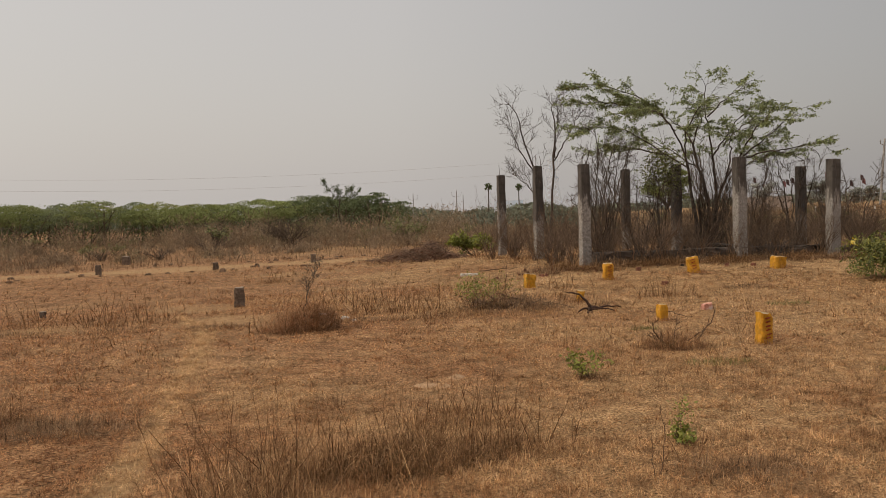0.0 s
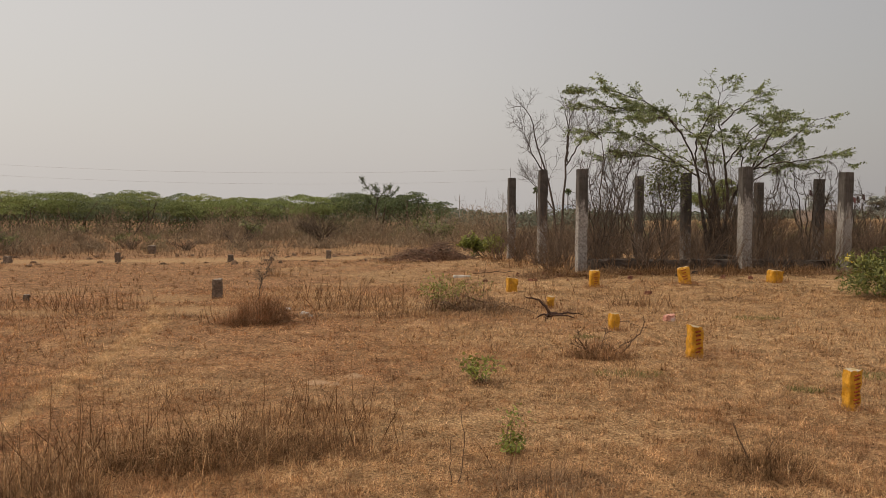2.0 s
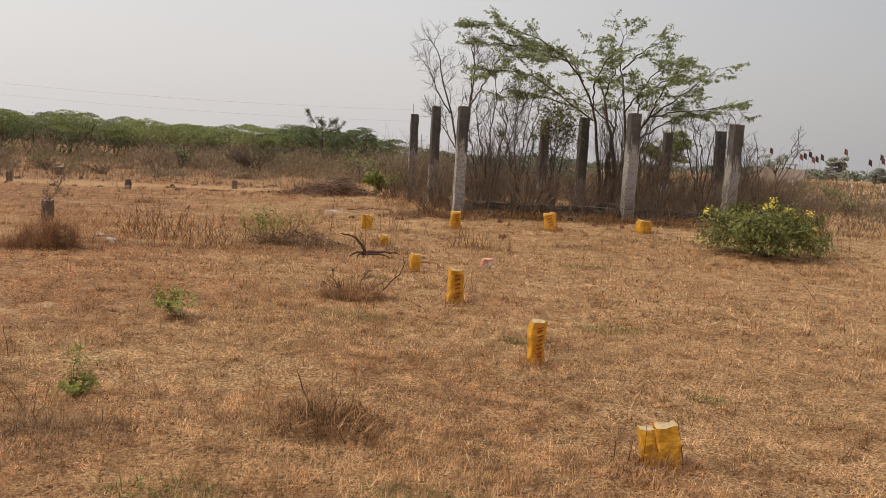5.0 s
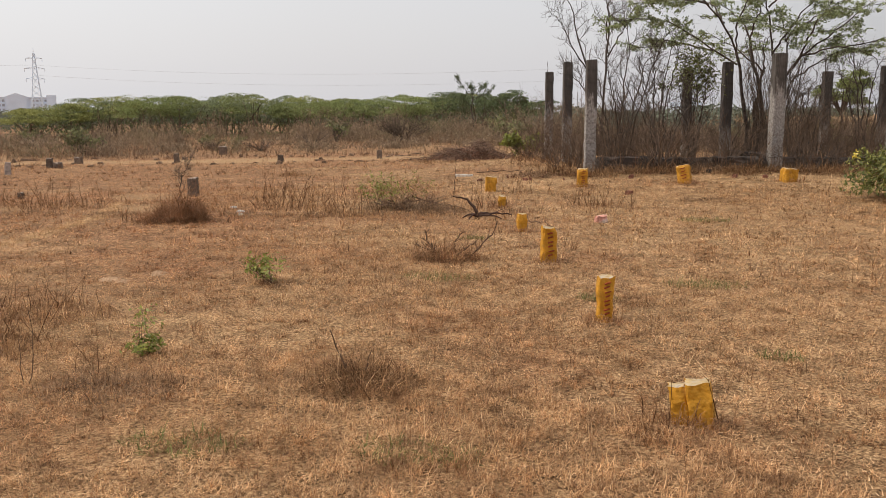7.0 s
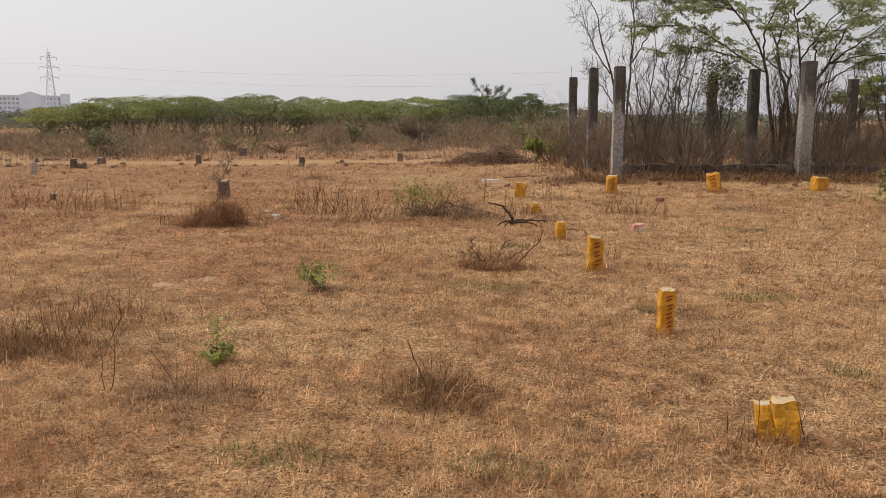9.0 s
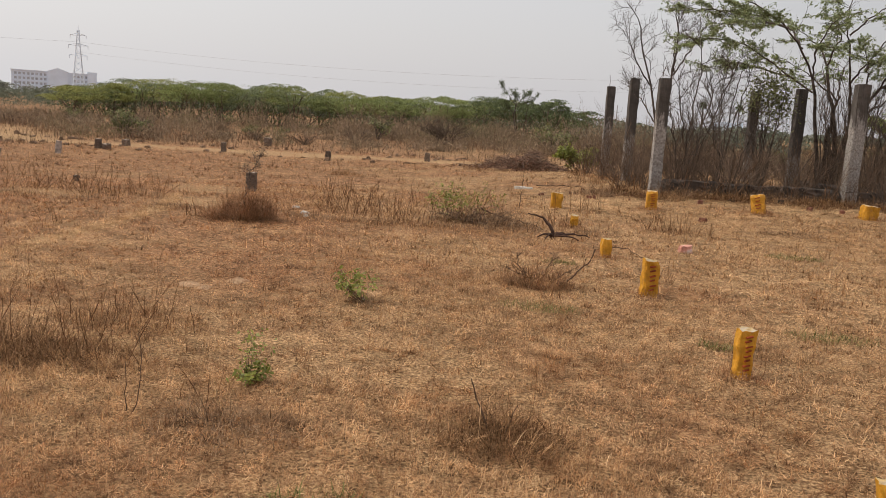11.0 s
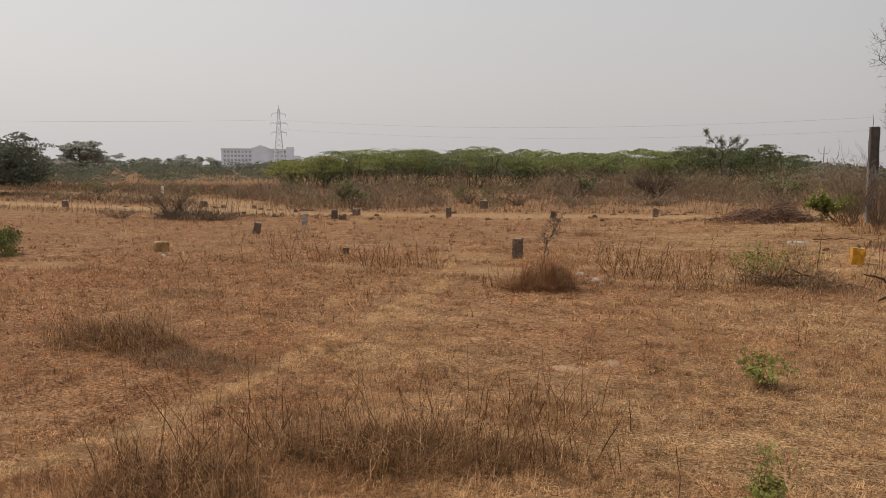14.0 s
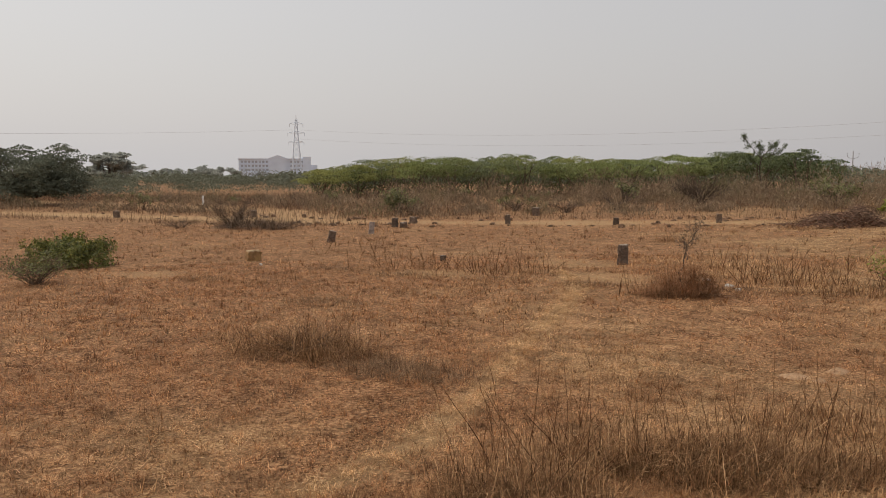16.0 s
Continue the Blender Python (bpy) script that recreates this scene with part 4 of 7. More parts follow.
clump("dry_grass_clump", (-5.01, 13.98), 0.5, 0.35, 0.16, 350, 20, "stand of thin dead stalks", 42, 0, 0.5)
clump("dry_grass_clump", (-11.24, 9.62), 0.55, 0.3, 0.12, 500, 4, "low blackened grass clump", 43, 0, 0.2, dark=True)
clump("dry_grass_clump", (1.15, 3.17), 0.3, 0.22, 0.16, 500, 6, "dead grass round the foot of a marker stone", 44, 0, 0.25)
clump("dry_grass_clump", (7.59, 14.64), 0.8, 0.5, 0.35, 700, 22, CLUMP, 45, 0, 0.6)
clump("dry_grass_clump", (11.18, 19.60), 1.2, 0.7, 0.45, 900, 30, CLUMP, 46, 0, 0.8)
clump("dry_grass_clump", (-12.83, 14.80), 1.0, 0.5, 0.14, 350, 20, "stand of thin dead stalks", 47, 0, 0.5)
clump("dry_grass_clump", (-4.14, 25.38), 0.5, 0.4, 0.3, 350, 16, CLUMP, 48, 0, 0.8)
for k, (x, y) in enumerate(((0.2, 18.4), (0.6, 17.9), (-0.4, 20.2), (-0.1, 21.6), (-0.8, 22.6), (-1.0, 24.6), (1.6, 17.9), (2.6, 18.0), (4.1, 18.2), (5.6, 18.4))):
    clump("dry_grass_clump", (x, y), 0.5, 0.35, 0.34, 420, 16, "dead brown weeds at the foot of the columns", 760 + k, 0, 0.6, tilt=50)
for k in range(17):                                    # leaf litter and dead stems along the plinth
    tangle("dead_litter", (-0.3 + 0.6 * k, 17.55 + 0.05 * k + 0.35 * math.sin(k * 2.4)), 0.6, 0.36, 0.13, 900, 0.14, 0.008, "reddish brown litter of dead stems before the plinth", 780 + k, M_HEART if k % 3 else M_LITTER)
for k, (x, y, w) in enumerate(((0.87, 5.2, 0.17), (0.37, 7.72, 0.22), (-0.05, 9.98, 0.24), (-0.57, 12.75, 0.2), (0.74, 15.7, 0.3), (2.73, 16.05, 0.3), (4.71, 16.3, 0.34), (1.25, 3.22, 0.17))):
    tangle("dry_grass_clump", (x, y), w, w * 0.8, 0.05, 260, 0.055 + 0.003 * y, 0.0028 + 0.0003 * y, "russet dead grass round the foot of a marker stone", 810 + k, M_RUSSET)
clump("dry_grass_clump", (-0.44, 14.92), 0.35, 0.3, 0.16, 200, 8, "a few dead stalks", 49, 0, 0.8)
for k, (x, y, w) in enumerate(((-9.6, 11.5, 0.8), (-8.0, 11.35, 0.7), (-6.5, 11.2, 0.6), (-4.3, 11.25, 0.7), (-3.3, 11.35, 0.7), (-2.3, 11.5, 0.8), (-1.3, 11.75, 0.7), (-0.3, 12.1, 0.5), (-11.3, 11.9, 0.7), (-2.0, 12.9, 0.6),
                               (-9.3, 8.3, 0.6), (-12.6, 9.9, 0.5), (2.9, 13.8, 0.6))):
    clump("dead_litter", (x, y), w, 0.28, 0.14, 1300, 8, "flattened greyish litter of dead stems and grass", 700 + k, 0, 0.25, tilt=62, material=M_LITTER)
r = np.random.default_rng(61)
for k in range(34):                                    # loose stalks over the field
    x, y = scatter(r, 1, 4, 22)
    x, y = float(x[0]), float(y[0])
    if worn(np.array(x), np.array(y)) < 0.2:
        clump("dry_weed", (x, y), 0.12, 0.12, 0.10, 40, int(2 + r.integers(0, 5)), "a few thin dead weed stalks", 200 + k, 0, 0.22 + 0.25 * r.random())


# ---- marker stones ----
def bars(parent, w, h, d, rows, seed):
    """Painted marks that cannot be read: short bars down the front face."""
    r = np.random.default_rng(seed)
    for i in range(rows):
        zc = h * (0.92 - 0.76 * (i + 0.3) / rows)
        for dz, k in ((0.0, 1.0), (-h * 0.34 / rows, 0.8)):
            bm = bmesh.new()
            bmesh.ops.create_cube(bm, size=1.0)
            ww, hh = w * (0.34 + 0.08 * r.random()) * k, h * 0.10 / rows
            sh = r.normal(0, 0.02) * w
            for v in bm.verts:
                v.co = Vector((v.co.x * ww + w * 0.05 + sh, v.co.y * 0.03 - d / 2 * (1 - 0.06 * zc / h) - 0.004, v.co.z * hh + zc + dz + v.co.x * 0.012))
            part("painted_mark", bm, M_REDPAINT, parent, "dark red painted bar")


def brighten_tops(ob, h, material):
    """Paler material on the top faces: worn stone with sunlight put into its colour."""
    ob.data.materials.append(material)
    for p in ob.data.polygons:
        if p.normal.z > 0.62 and p.center.z > h * 0.85:
            p.material_index = 1


def marker(at, w, d, h, seed, label, turn=0, rows=0, lean=(0, 0), yellow=True, rough=0.02, split=False):
    ob = thing("marker_stone" if yellow else "boundary_stone", at, label, "marker stone", "yellow marker stones" if yellow else "grey boundary stones", turn)
    ob.matrix_basis = ob.matrix_basis @ pose(0, 0, 0, lean[0], lean[1], 0)
    body = part("stone", block(w, d, h, 7, rough, seed, 0.06, 0.12), M_YELLOW if yellow else M_GRANITE, ob)
    brighten_tops(body, h, M_YELLOW_TOP if yellow else M_GRANITE_TOP)
    if split:
        side = block(w * 0.72, d * 0.85, h * 0.93, 6, rough, seed + 2, 0.04, 0.1)
        bmesh.ops.translate(side, verts=side.verts[:], vec=(-w * 0.80, 0.012, 0))
        brighten_tops(part("split_piece", side, M_YELLOW, ob), h * 0.93, M_YELLOW_TOP)
    if rows:
        bars(body, w, h, d, rows, seed)
    return ob


YS = "rough granite marker stone painted yellow with dark red marks"
YP = "rough granite marker stone painted plain yellow"
marker((1.27, 3.27), 0.118, 0.13, 0.220, 1, "broad split marker stone painted yellow, leaning in dead grass", -6, 0, (-3, -7), split=True, rough=0.016)
marker((0.87, 5.27), 0.112, 0.105, 0.335, 2, YS, 12, 4, (0, 0))
marker((0.37, 7.79), 0.15, 0.14, 0.36, 3, YS, 15, 3, (0, 1))
marker((-0.05, 10.05), 0.13, 0.13, 0.225, 4, YP, 10, 0, (0, 0))
marker((-0.57, 12.81), 0.12, 0.12, 0.19, 5, YP, 5, 0, (0, 3))
marker((0.74, 15.81), 0.21, 0.18, 0.35, 6, YS, 0, 3, (0, 0))
marker((-1.03, 15.35), 0.21, 0.19, 0.28, 7, YP, 8, 0, (0, 3))
marker((2.73, 16.14), 0.26, 0.22, 0.35, 8, "tilted granite marker stone painted yellow with dark red marks", -14, 2, (-6, -9))
marker((4.71, 16.37), 0.29, 0.24, 0.26, 9, "low blunt marker stone painted yellow", 14, 0, (2, 6))
marker((8.75, 17.25), 0.22, 0.2, 0.26, 29, "weathered marker stone with faded yellow paint beside a bush", -12, 0, (0, 4))
marker((12.3, 20.2), 0.27, 0.22, 0.30, 10, "weathered marker stone with faded yellow paint", 10, 0, (0, 0))
marker((13.6, 19.4), 0.28, 0.24, 0.2, 11, "weathered marker stone with faded yellow paint, lying low", 30, 0, (0, 8))
GS = "dark grey rough granite boundary stone"
marker((-6.72, 14.34), 0.19, 0.17, 0.37, 12, GS + " with a pale top", 8, 0, (0, 0), False)
marker((-10.18, 13.98), 0.09, 0.09, 0.11, 13, "short grey stone stub in the grass", 0, 0, (0, 0), False)
marker((-13.89, 27.68), 0.17, 0.16, 0.33, 14, GS, 0, 0, (0, 0), False)
marker((-17.54, 27.26), 0.27, 0.2, 0.25, 15, GS + ", broad and low", 0, 0, (0, 0), False)
marker((-17.07, 24.86), 0.19, 0.18, 0.33, 16, GS, 0, 0, (0, 4), False)
marker((-16.59, 24.63), 0.26, 0.22, 0.2, 17, GS + ", low", 20, 0, (0, -4), False)
marker((-15.34, 17.99), 0.2, 0.11, 0.32, 18, "dark slate boundary stone leaning over", 10, 0, (0, 14), False)
marker((-9.92, 27.72), 0.18, 0.17, 0.25, 19, GS, 0, 0, (0, 0), False)
marker((-6.70, 29.48), 0.19, 0.17, 0.30, 20, GS, 0, 0, (0, 0), False)
marker((-14.90, 33.96), 0.32, 0.25, 0.36, 21, GS, 0, 0, (0, 0), False)
marker((-32.60, 27.12), 0.26, 0.2, 0.30, 22, GS, 0, 0, (0, 0), False)
marker((-27.33, 30.24), 0.26, 0.22, 0.28, 23, GS, 0, 0, (0, 0), False)
ob = thing("stone_block", (-14.05, 13.04), "squared brown granite block with traces of yellow paint", "stone block", turn=52)
part("stone", block(0.30, 0.26, 0.20, 4, 0.015, 30, 0.05), mat("brown_granite", (0.34, 0.195, 0.085), noise_scale=8, second=(0.42, 0.25, 0.09), second_at=0.6, bump=0.6), ob)
# Thin pale cap on the block; the light on its top is put into colour.
top = block(0.27, 0.23, 0.02, 3, 0.008, 31, 0.05)
bmesh.ops.translate(top, verts=top.verts[:], vec=(0, 0, 0.195))
part("worn_top", top, mat("pale_block_top", (0.52, 0.38, 0.22), noise_scale=12, bump=0.4), ob, "pale top with sunlight put into its colour")
ob = thing("slab_stone", (-16.00, 21.33), "pale grey upright stone slab, slightly leaning", "stone slab", turn=10)
ob.matrix_basis = ob.matrix_basis @ pose(0, 0, 0, 0, 6, 0)
part("stone", block(0.17, 0.10, 0.38, 4, 0.015, 33, 0.1), M_PALESTONE, ob)


# ---- abandoned columns ----
def column(at, top_z, seed, pale_to, bars_up, lean=(0, 0), w=0.24):
    ob = thing("concrete_column", at, "bare weathered concrete column, paler and rougher below", "column", "abandoned concrete columns", 10)
    ob.matrix_basis = ob.matrix_basis @ pose(0, 0, 0, lean[0], lean[1], 0)
    h = top_z - float(gz(*at))
    bm = block(w, w, h, 13, 0.015, seed, 0.035, 0.2)
    shaft = part("shaft", bm, M_CONCRETE, ob)
    zs = np.array([v.co.z for v in shaft.data.vertices], dtype=np.float32)
    shaft.data.attributes.new("pale", "FLOAT", "POINT").data.foreach_set("value", zs / pale_to)
    r = np.random.default_rng(seed)
    for k in range(bars_up):
        x, y = (k % 2 - 0.5) * w * 0.6, (k // 2 - 0.5) * w * 0.6
        pts = [(x, y, h - 0.05), (x + 0.01, y, h + 0.12), (x + r.normal(0, 0.03), y + r.normal(0, 0.03), h + 0.2 + 0.15 * r.random())]
        put("rebar", tube_mesh("rebar", [(np.array(pts), [0.007, 0.007, 0.006])], 5), M_REBAR, shaft, "thin rusty rod")
    return ob


column((-0.26, 24.73), 2.78, 101, 1.6, 1)
column((0.33, 21.54), 2.86, 102, 1.2, 2)
column((0.90, 18.46), 2.71, 103, 1.75, 1)
column((3.75, 24.67), 2.86, 104, 0.7, 0, (0, 0))
column((4.38, 21.78), 2.82, 105, 0.9, 0)
column((5.01, 18.97), 2.82, 106, 2.0, 0, (0, 0), 0.27)
column((7.75, 25.27), 2.72, 107, 1.0, 0)
column((8.41, 22.46), 2.71, 108, 1.0, 0)
column((7.53, 19.14), 2.72, 109, 1.7, 0, (0, 1), 0.27)


def plinth(a, b, h, seed):
    a, b = Vector((*a, 0)), Vector((*b, 0))
    mid, ln = (a + b) / 2, (b - a).length
    r = np.random.default_rng(seed)
    ob = thing("plinth_wall", (mid.x, mid.y), "low dark crumbling plinth wall between the columns", "low wall", turn=math.degrees(math.atan2(b.y - a.y, b.x - a.x)))
    n = max(2, int(ln / 1.25))
    for i in range(n):
        bm = block(ln / n * 0.998, 0.24, h * (0.92 + 0.12 * r.random()), 6, 0.04, seed + i, 0.02, 0.15)
        bmesh.ops.translate(bm, verts=bm.verts[:], vec=(-ln / 2 + (i + 0.5) * ln / n, r.normal(0, 0.008), 0))
        part("stone", bm, M_PLINTH, ob)


plinth((1.02, 18.36), (4.83, 18.99), 0.27, 300)
plinth((5.18, 19.06), (7.53, 19.44), 0.24, 320)
plinth((7.89, 19.50), (10.22, 19.93), 0.22, 340)
plinth((4.45, 21.61), (4.94, 19.21), 0.3, 380)
r = np.random.default_rng(5)
for k in range(14):                                    # loose bricks and clods in front of the plinth
    x = r.uniform(0.2, 8.5)
    y = 17.4 + 0.10 * x + r.normal(0, 0.35)
    ob = thing("brick_rubble", (x, y), "broken piece of old red brick on the ground", "rubble", "brick rubble", r.uniform(0, 360))
    part("lump", block(0.06 + 0.12 * r.random(), 0.06 + 0.06 * r.random(), 0.03 + 0.05 * r.random(), 3, 0.03, 400 + k, 0.3, 0.02), M_BRICK if r.random() < 0.6 else M_PLINTH, ob)
for k in range(16):                                    # rubble at the corner of the plot
    x, y = r.uniform(-1.6, 1.2), r.uniform(16.9, 18.5)
    ob = thing("brick_rubble", (x, y), "broken piece of old red brick on the ground", "rubble", "brick rubble", r.uniform(0, 360))
    part("lump", block(0.05 + 0.1 * r.random(), 0.05 + 0.06 * r.random(), 0.03 + 0.04 * r.random(), 3, 0.03, 460 + k, 0.3, 0.02), M_BRICK, ob)
for x, y in ((1.57, 14.67), (3.82, 16.97), (4.39, 16.89), (1.75, 16.95)):
    ob = thing("brick_rubble", (x, y), "half a red brick lying in the grass", "rubble", "brick rubble", r.uniform(0, 360))
    part("lump", block(0.15, 0.1, 0.07, 3, 0.02, 450, 0.15, 0.02), M_BRICK, ob)


# ---- trees and shrubs ----
def bent(r, way, r0, r1, n=14, kink=0.02):
    """A crooked limb along a few bends."""
    way = np.asarray(way, float)
    t = np.linspace(0, len(way) - 1, n)
    k = np.arange(len(way))
    p = np.stack([np.interp(t, k, way[:, c]) for c in range(3)], 1)
    p[1:-1] = (p[:-2] + 2 * p[1:-1] + p[2:]) / 4
    p[1:-1] += r.normal(0, kink, (n - 2, 3))
    return p, np.linspace(r0, r1, n)


def acacia():
    r = np.random.default_rng(70)
    ob = thing("acacia_tree", (4.95, 21.5), "wide flat-topped thorn tree with feathery green leaves and several dark stems", "tree")
    stems = [[(0.0, 0, -0.05), (-0.13, 0, 1.15), (-0.33, -0.1, 2.25), (-0.5, -0.2, 3.0)], [(0.16, 0.1, -0.05), (0.34, 0.05, 1.15), (0.24, 0, 1.95), (0.0, 0.1, 2.75), (-0.1, 0.2, 3.4)],
             [(0.22, 0, -0.05), (0.53, -0.1, 1.4), (0.8, -0.2, 2.3), (1.2, -0.3, 2.85)], [(0.25, -0.1, -0.05), (0.62, 0.15, 1.2), (0.72, 0.3, 2.2), (0.55, 0.2, 2.95)], [(0.1, 0.15, -0.05), (0.22, 0.5, 1.5), (0.45, 0.8, 2.5)],
             [(0.3, 0.05, -0.05), (0.8, 0.1, 1.3), (1.15, 0.3, 2.2)]]
    limbs = [[(-0.5, -0.2, 3.0), (-0.88, -0.45, 3.75), (-1.33, -0.7, 4.2), (-1.8, -0.9, 4.55), (-2.45, -1.1, 4.82), (-3.5, -1.3, 5.12), (-4.0, -1.4, 4.92)],
             [(-1.8, -0.9, 4.5), (-2.4, -0.7, 4.5), (-3.1, -0.7, 4.65), (-3.8, -0.8, 4.55)], [(-0.5, -0.2, 3.0), (-0.6, -0.5, 3.7), (-0.4, -0.9, 4.3), (-0.1, -1.1, 4.65)],
             [(-0.45, -0.2, 2.65), (-1.05, -0.1, 3.05), (-1.75, 0.0, 3.6), (-2.4, 0.1, 3.95), (-3.2, 0.1, 4.0), (-3.65, 0.1, 3.85)],
             [(-1.05, -0.1, 3.05), (-1.75, 0.4, 3.3), (-2.35, 0.7, 3.45), (-2.8, 0.9, 3.25)],
             [(-1.33, -0.7, 4.2), (-1.7, -1.3, 4.25), (-2.4, -1.9, 4.2), (-2.9, -2.2, 4.05)],
             [(-0.88, -0.45, 3.75), (-1.1, 0.1, 4.3), (-1.4, 0.5, 4.55)],
             [(-0.1, 0.2, 3.4), (-0.3, 0.6, 4.0), (-0.7, 1.1, 4.4)], [(-0.1, 0.2, 3.4), (0.1, 0.0, 4.1), (-0.1, -0.2, 4.6)],
             [(0.55, 0.2, 2.95), (0.38, 0.1, 3.95), (0.2, 0.0, 4.35), (0.24, 0.0, 5.05), (0.36, 0.0, 5.3)],
             [(0.35, 0.1, 4.2), (0.85, -0.1, 4.7), (1.55, -0.2, 5.15)],
             [(0.55, 0.2, 2.95), (0.85, 0.0, 3.5), (1.4, -0.2, 4.25), (1.95, -0.3, 4.6)],
             [(1.2, -0.3, 2.85), (1.75, -0.4, 3.25), (2.3, -0.5, 3.7), (3.1, -0.6, 4.35)],
             [(1.2, -0.3, 2.85), (1.9, -0.7, 3.0), (2.6, -0.9, 3.1), (3.6, -1.1, 3.25)],
             [(0.85, 0.0, 3.3), (1.5, 0.4, 3.8), (2.2, 0.7, 4.2), (2.7, 0.8, 4.5)],
             [(1.15, 0.3, 2.2), (1.7, 0.5, 2.6), (2.3, 0.7, 2.95), (3.0, 0.9, 3.1)],
             [(1.2, -0.3, 2.85), (1.3, -0.9, 3.5), (1.5, -1.5, 4.0), (1.6, -1.9, 4.2)],
             [(0.45, 0.8, 2.5), (0.6, 1.3, 3.3), (0.9, 1.7, 3.8)], [(0.45, 0.8, 2.5), (-0.2, 1.3, 3.2), (-0.8, 1.6, 3.6)],
             [(0.8, -0.2, 2.3), (0.7, -0.8, 3.1), (0.4, -1.2, 3.7)]]
    stems, limbs = [[[(x * (0.86 if x > 0 else 0.95), y, z * 0.91) for x, y, z in w] for w in group] for group in (stems, limbs)]
    out, tips, bare = [], [], []
    for way in stems:
        put("stem", tube_mesh("stem", [bent(r, way, 0.055, 0.032, 12, 0.018)], 7), M_BARK, ob, "dark leaning stem")
    for way in limbs:
        lb = bent(r, way, 0.026, 0.006, 14, 0.020)
        put("limb", tube_mesh("limb", [lb], 6), M_BARK, ob)
        sprout(r, lb, int(4 + 3.2 * np.linalg.norm(np.subtract(way[-1], way[0]))), 0.78, 0.05, 0.006, 1, out, tips, 0.62, 0.22, 6, 0.15, 0.34)
    for i in range(54):                                # thin dead shoots in the middle
        a = r.uniform(0, 6.28)
        st = limb(r, (0.3 + r.normal(0, 0.25), r.normal(0, 0.3), 0), (0.55 + 0.8 * math.cos(a), 0.8 * math.sin(a), r.uniform(1.6, 3.1)), (0.1, 0, 0), 0.015, 0.004, 7, 0.03)
        put("shoot", tube_mesh("shoot", [st], 5), M_BARK, ob)
        sprout(r, st, 5, 0.65, 0.4, 0.005, 1, bare, [], 0.7, 0.35, 4)
    put("twig", tube_mesh("twig", out, 4), M_BARK, ob, kind="stuff")
    put("dead_twig", tube_mesh("dead_twig", bare, 3), M_BROWNTWIG, ob, "brown bare twigs", kind="stuff")
    cs, ns = [], []
    for pts, _ in tips:                                # feathery leaves that hang in small sprigs along the twigs
        if r.random() < 0.42:
            continue
        for k in range(1, len(pts) - 1):
            for _s in range(2):
                f = r.random()
                p = pts[k] * (1 - f) + pts[k + 1] * f
                m = 5
                way = np.array([r.normal(0, 0.05), r.normal(0, 0.05), -0.02 - 0.06 * r.random()])
                g = np.linspace(0.1, 1, m)[:, None]
                cs.append(p + way * g + r.normal(0, 0.011, (m, 3)))
    cs = np.concatenate(cs)
    v, f = leaf_cards(r, cs, np.tile([0, 0, 1.0], (len(cs), 1)), 0.066, 0.026, 0.7, 0.4)
    put("crown", mesh_from("crown", v, [f]), M_LEAF, ob, "sparse feathery green foliage", kind="stuff")
    return ob


acacia()


def bare_tree(at, ways, seed, label, rr=0.04, twigs=7, length=0.9, leaves=0):
    """A leafless tree: crooked stems with twigs on twigs."""
    r = np.random.default_rng(seed)
    ob = thing("bare_tree", at, label, "tree")
    out, tips = [], []
    for k, way in enumerate(ways):
        lb = bent(r, way, rr * (1 if way[0][2] < 0.1 else 0.55), 0.006, 14, 0.025)
        put("trunk" if way[0][2] < 0.1 else "limb", tube_mesh("trunk", [lb], 6), M_BARK, ob)
        sprout(r, lb, twigs, length, 0.28, 0.011, 1, out, tips, 0.85, 0.28, 5, 0.2)
    fine = []
    for b in list(tips):
        sprout(r, b, 3, length * 0.28, 0.2, 0.004, 0, fine, [], 0.9, 0.3, 3, 0.2)
    put("twig", tube_mesh("twig", out + fine, 3), M_TWIG, ob, "grey leafless twigs", "stuff")
    if leaves:
        pts = np.concatenate([b[0][1:] for b in tips])
        pts = pts[pts[:, 2] > 1.5]
        c = pts[r.integers(0, len(pts), leaves)] + r.normal(0, 0.07, (leaves, 3))
        v, f = leaf_cards(r, c, np.tile([0, 0, 1.0], (leaves, 1)), 0.08, 0.03, 0.7)
        put("foliage", mesh_from("foliage", v, [f]), M_LEAF, ob, "thin feathery green foliage", "stuff")
    return ob


def fan(seed, n, h, spread):
    """Stems that spread from one foot."""
    r = np.random.default_rng(seed)
    ways = []
    for k in range(n):
        a = 6.28 * (k + r.random()) / n
        c, s, q = math.cos(a), math.sin(a), spread * (0.4 + 0.6 * r.random())
        z = h * (0.7 + 0.3 * r.random())
        ways.append([(0.05 * c, 0.05 * s, -0.05), (0.35 * q * c, 0.35 * q * s, 0.45 * z), (0.75 * q * c, 0.75 * q * s, 0.8 * z), (q * c, q * s, z)])
    return ways


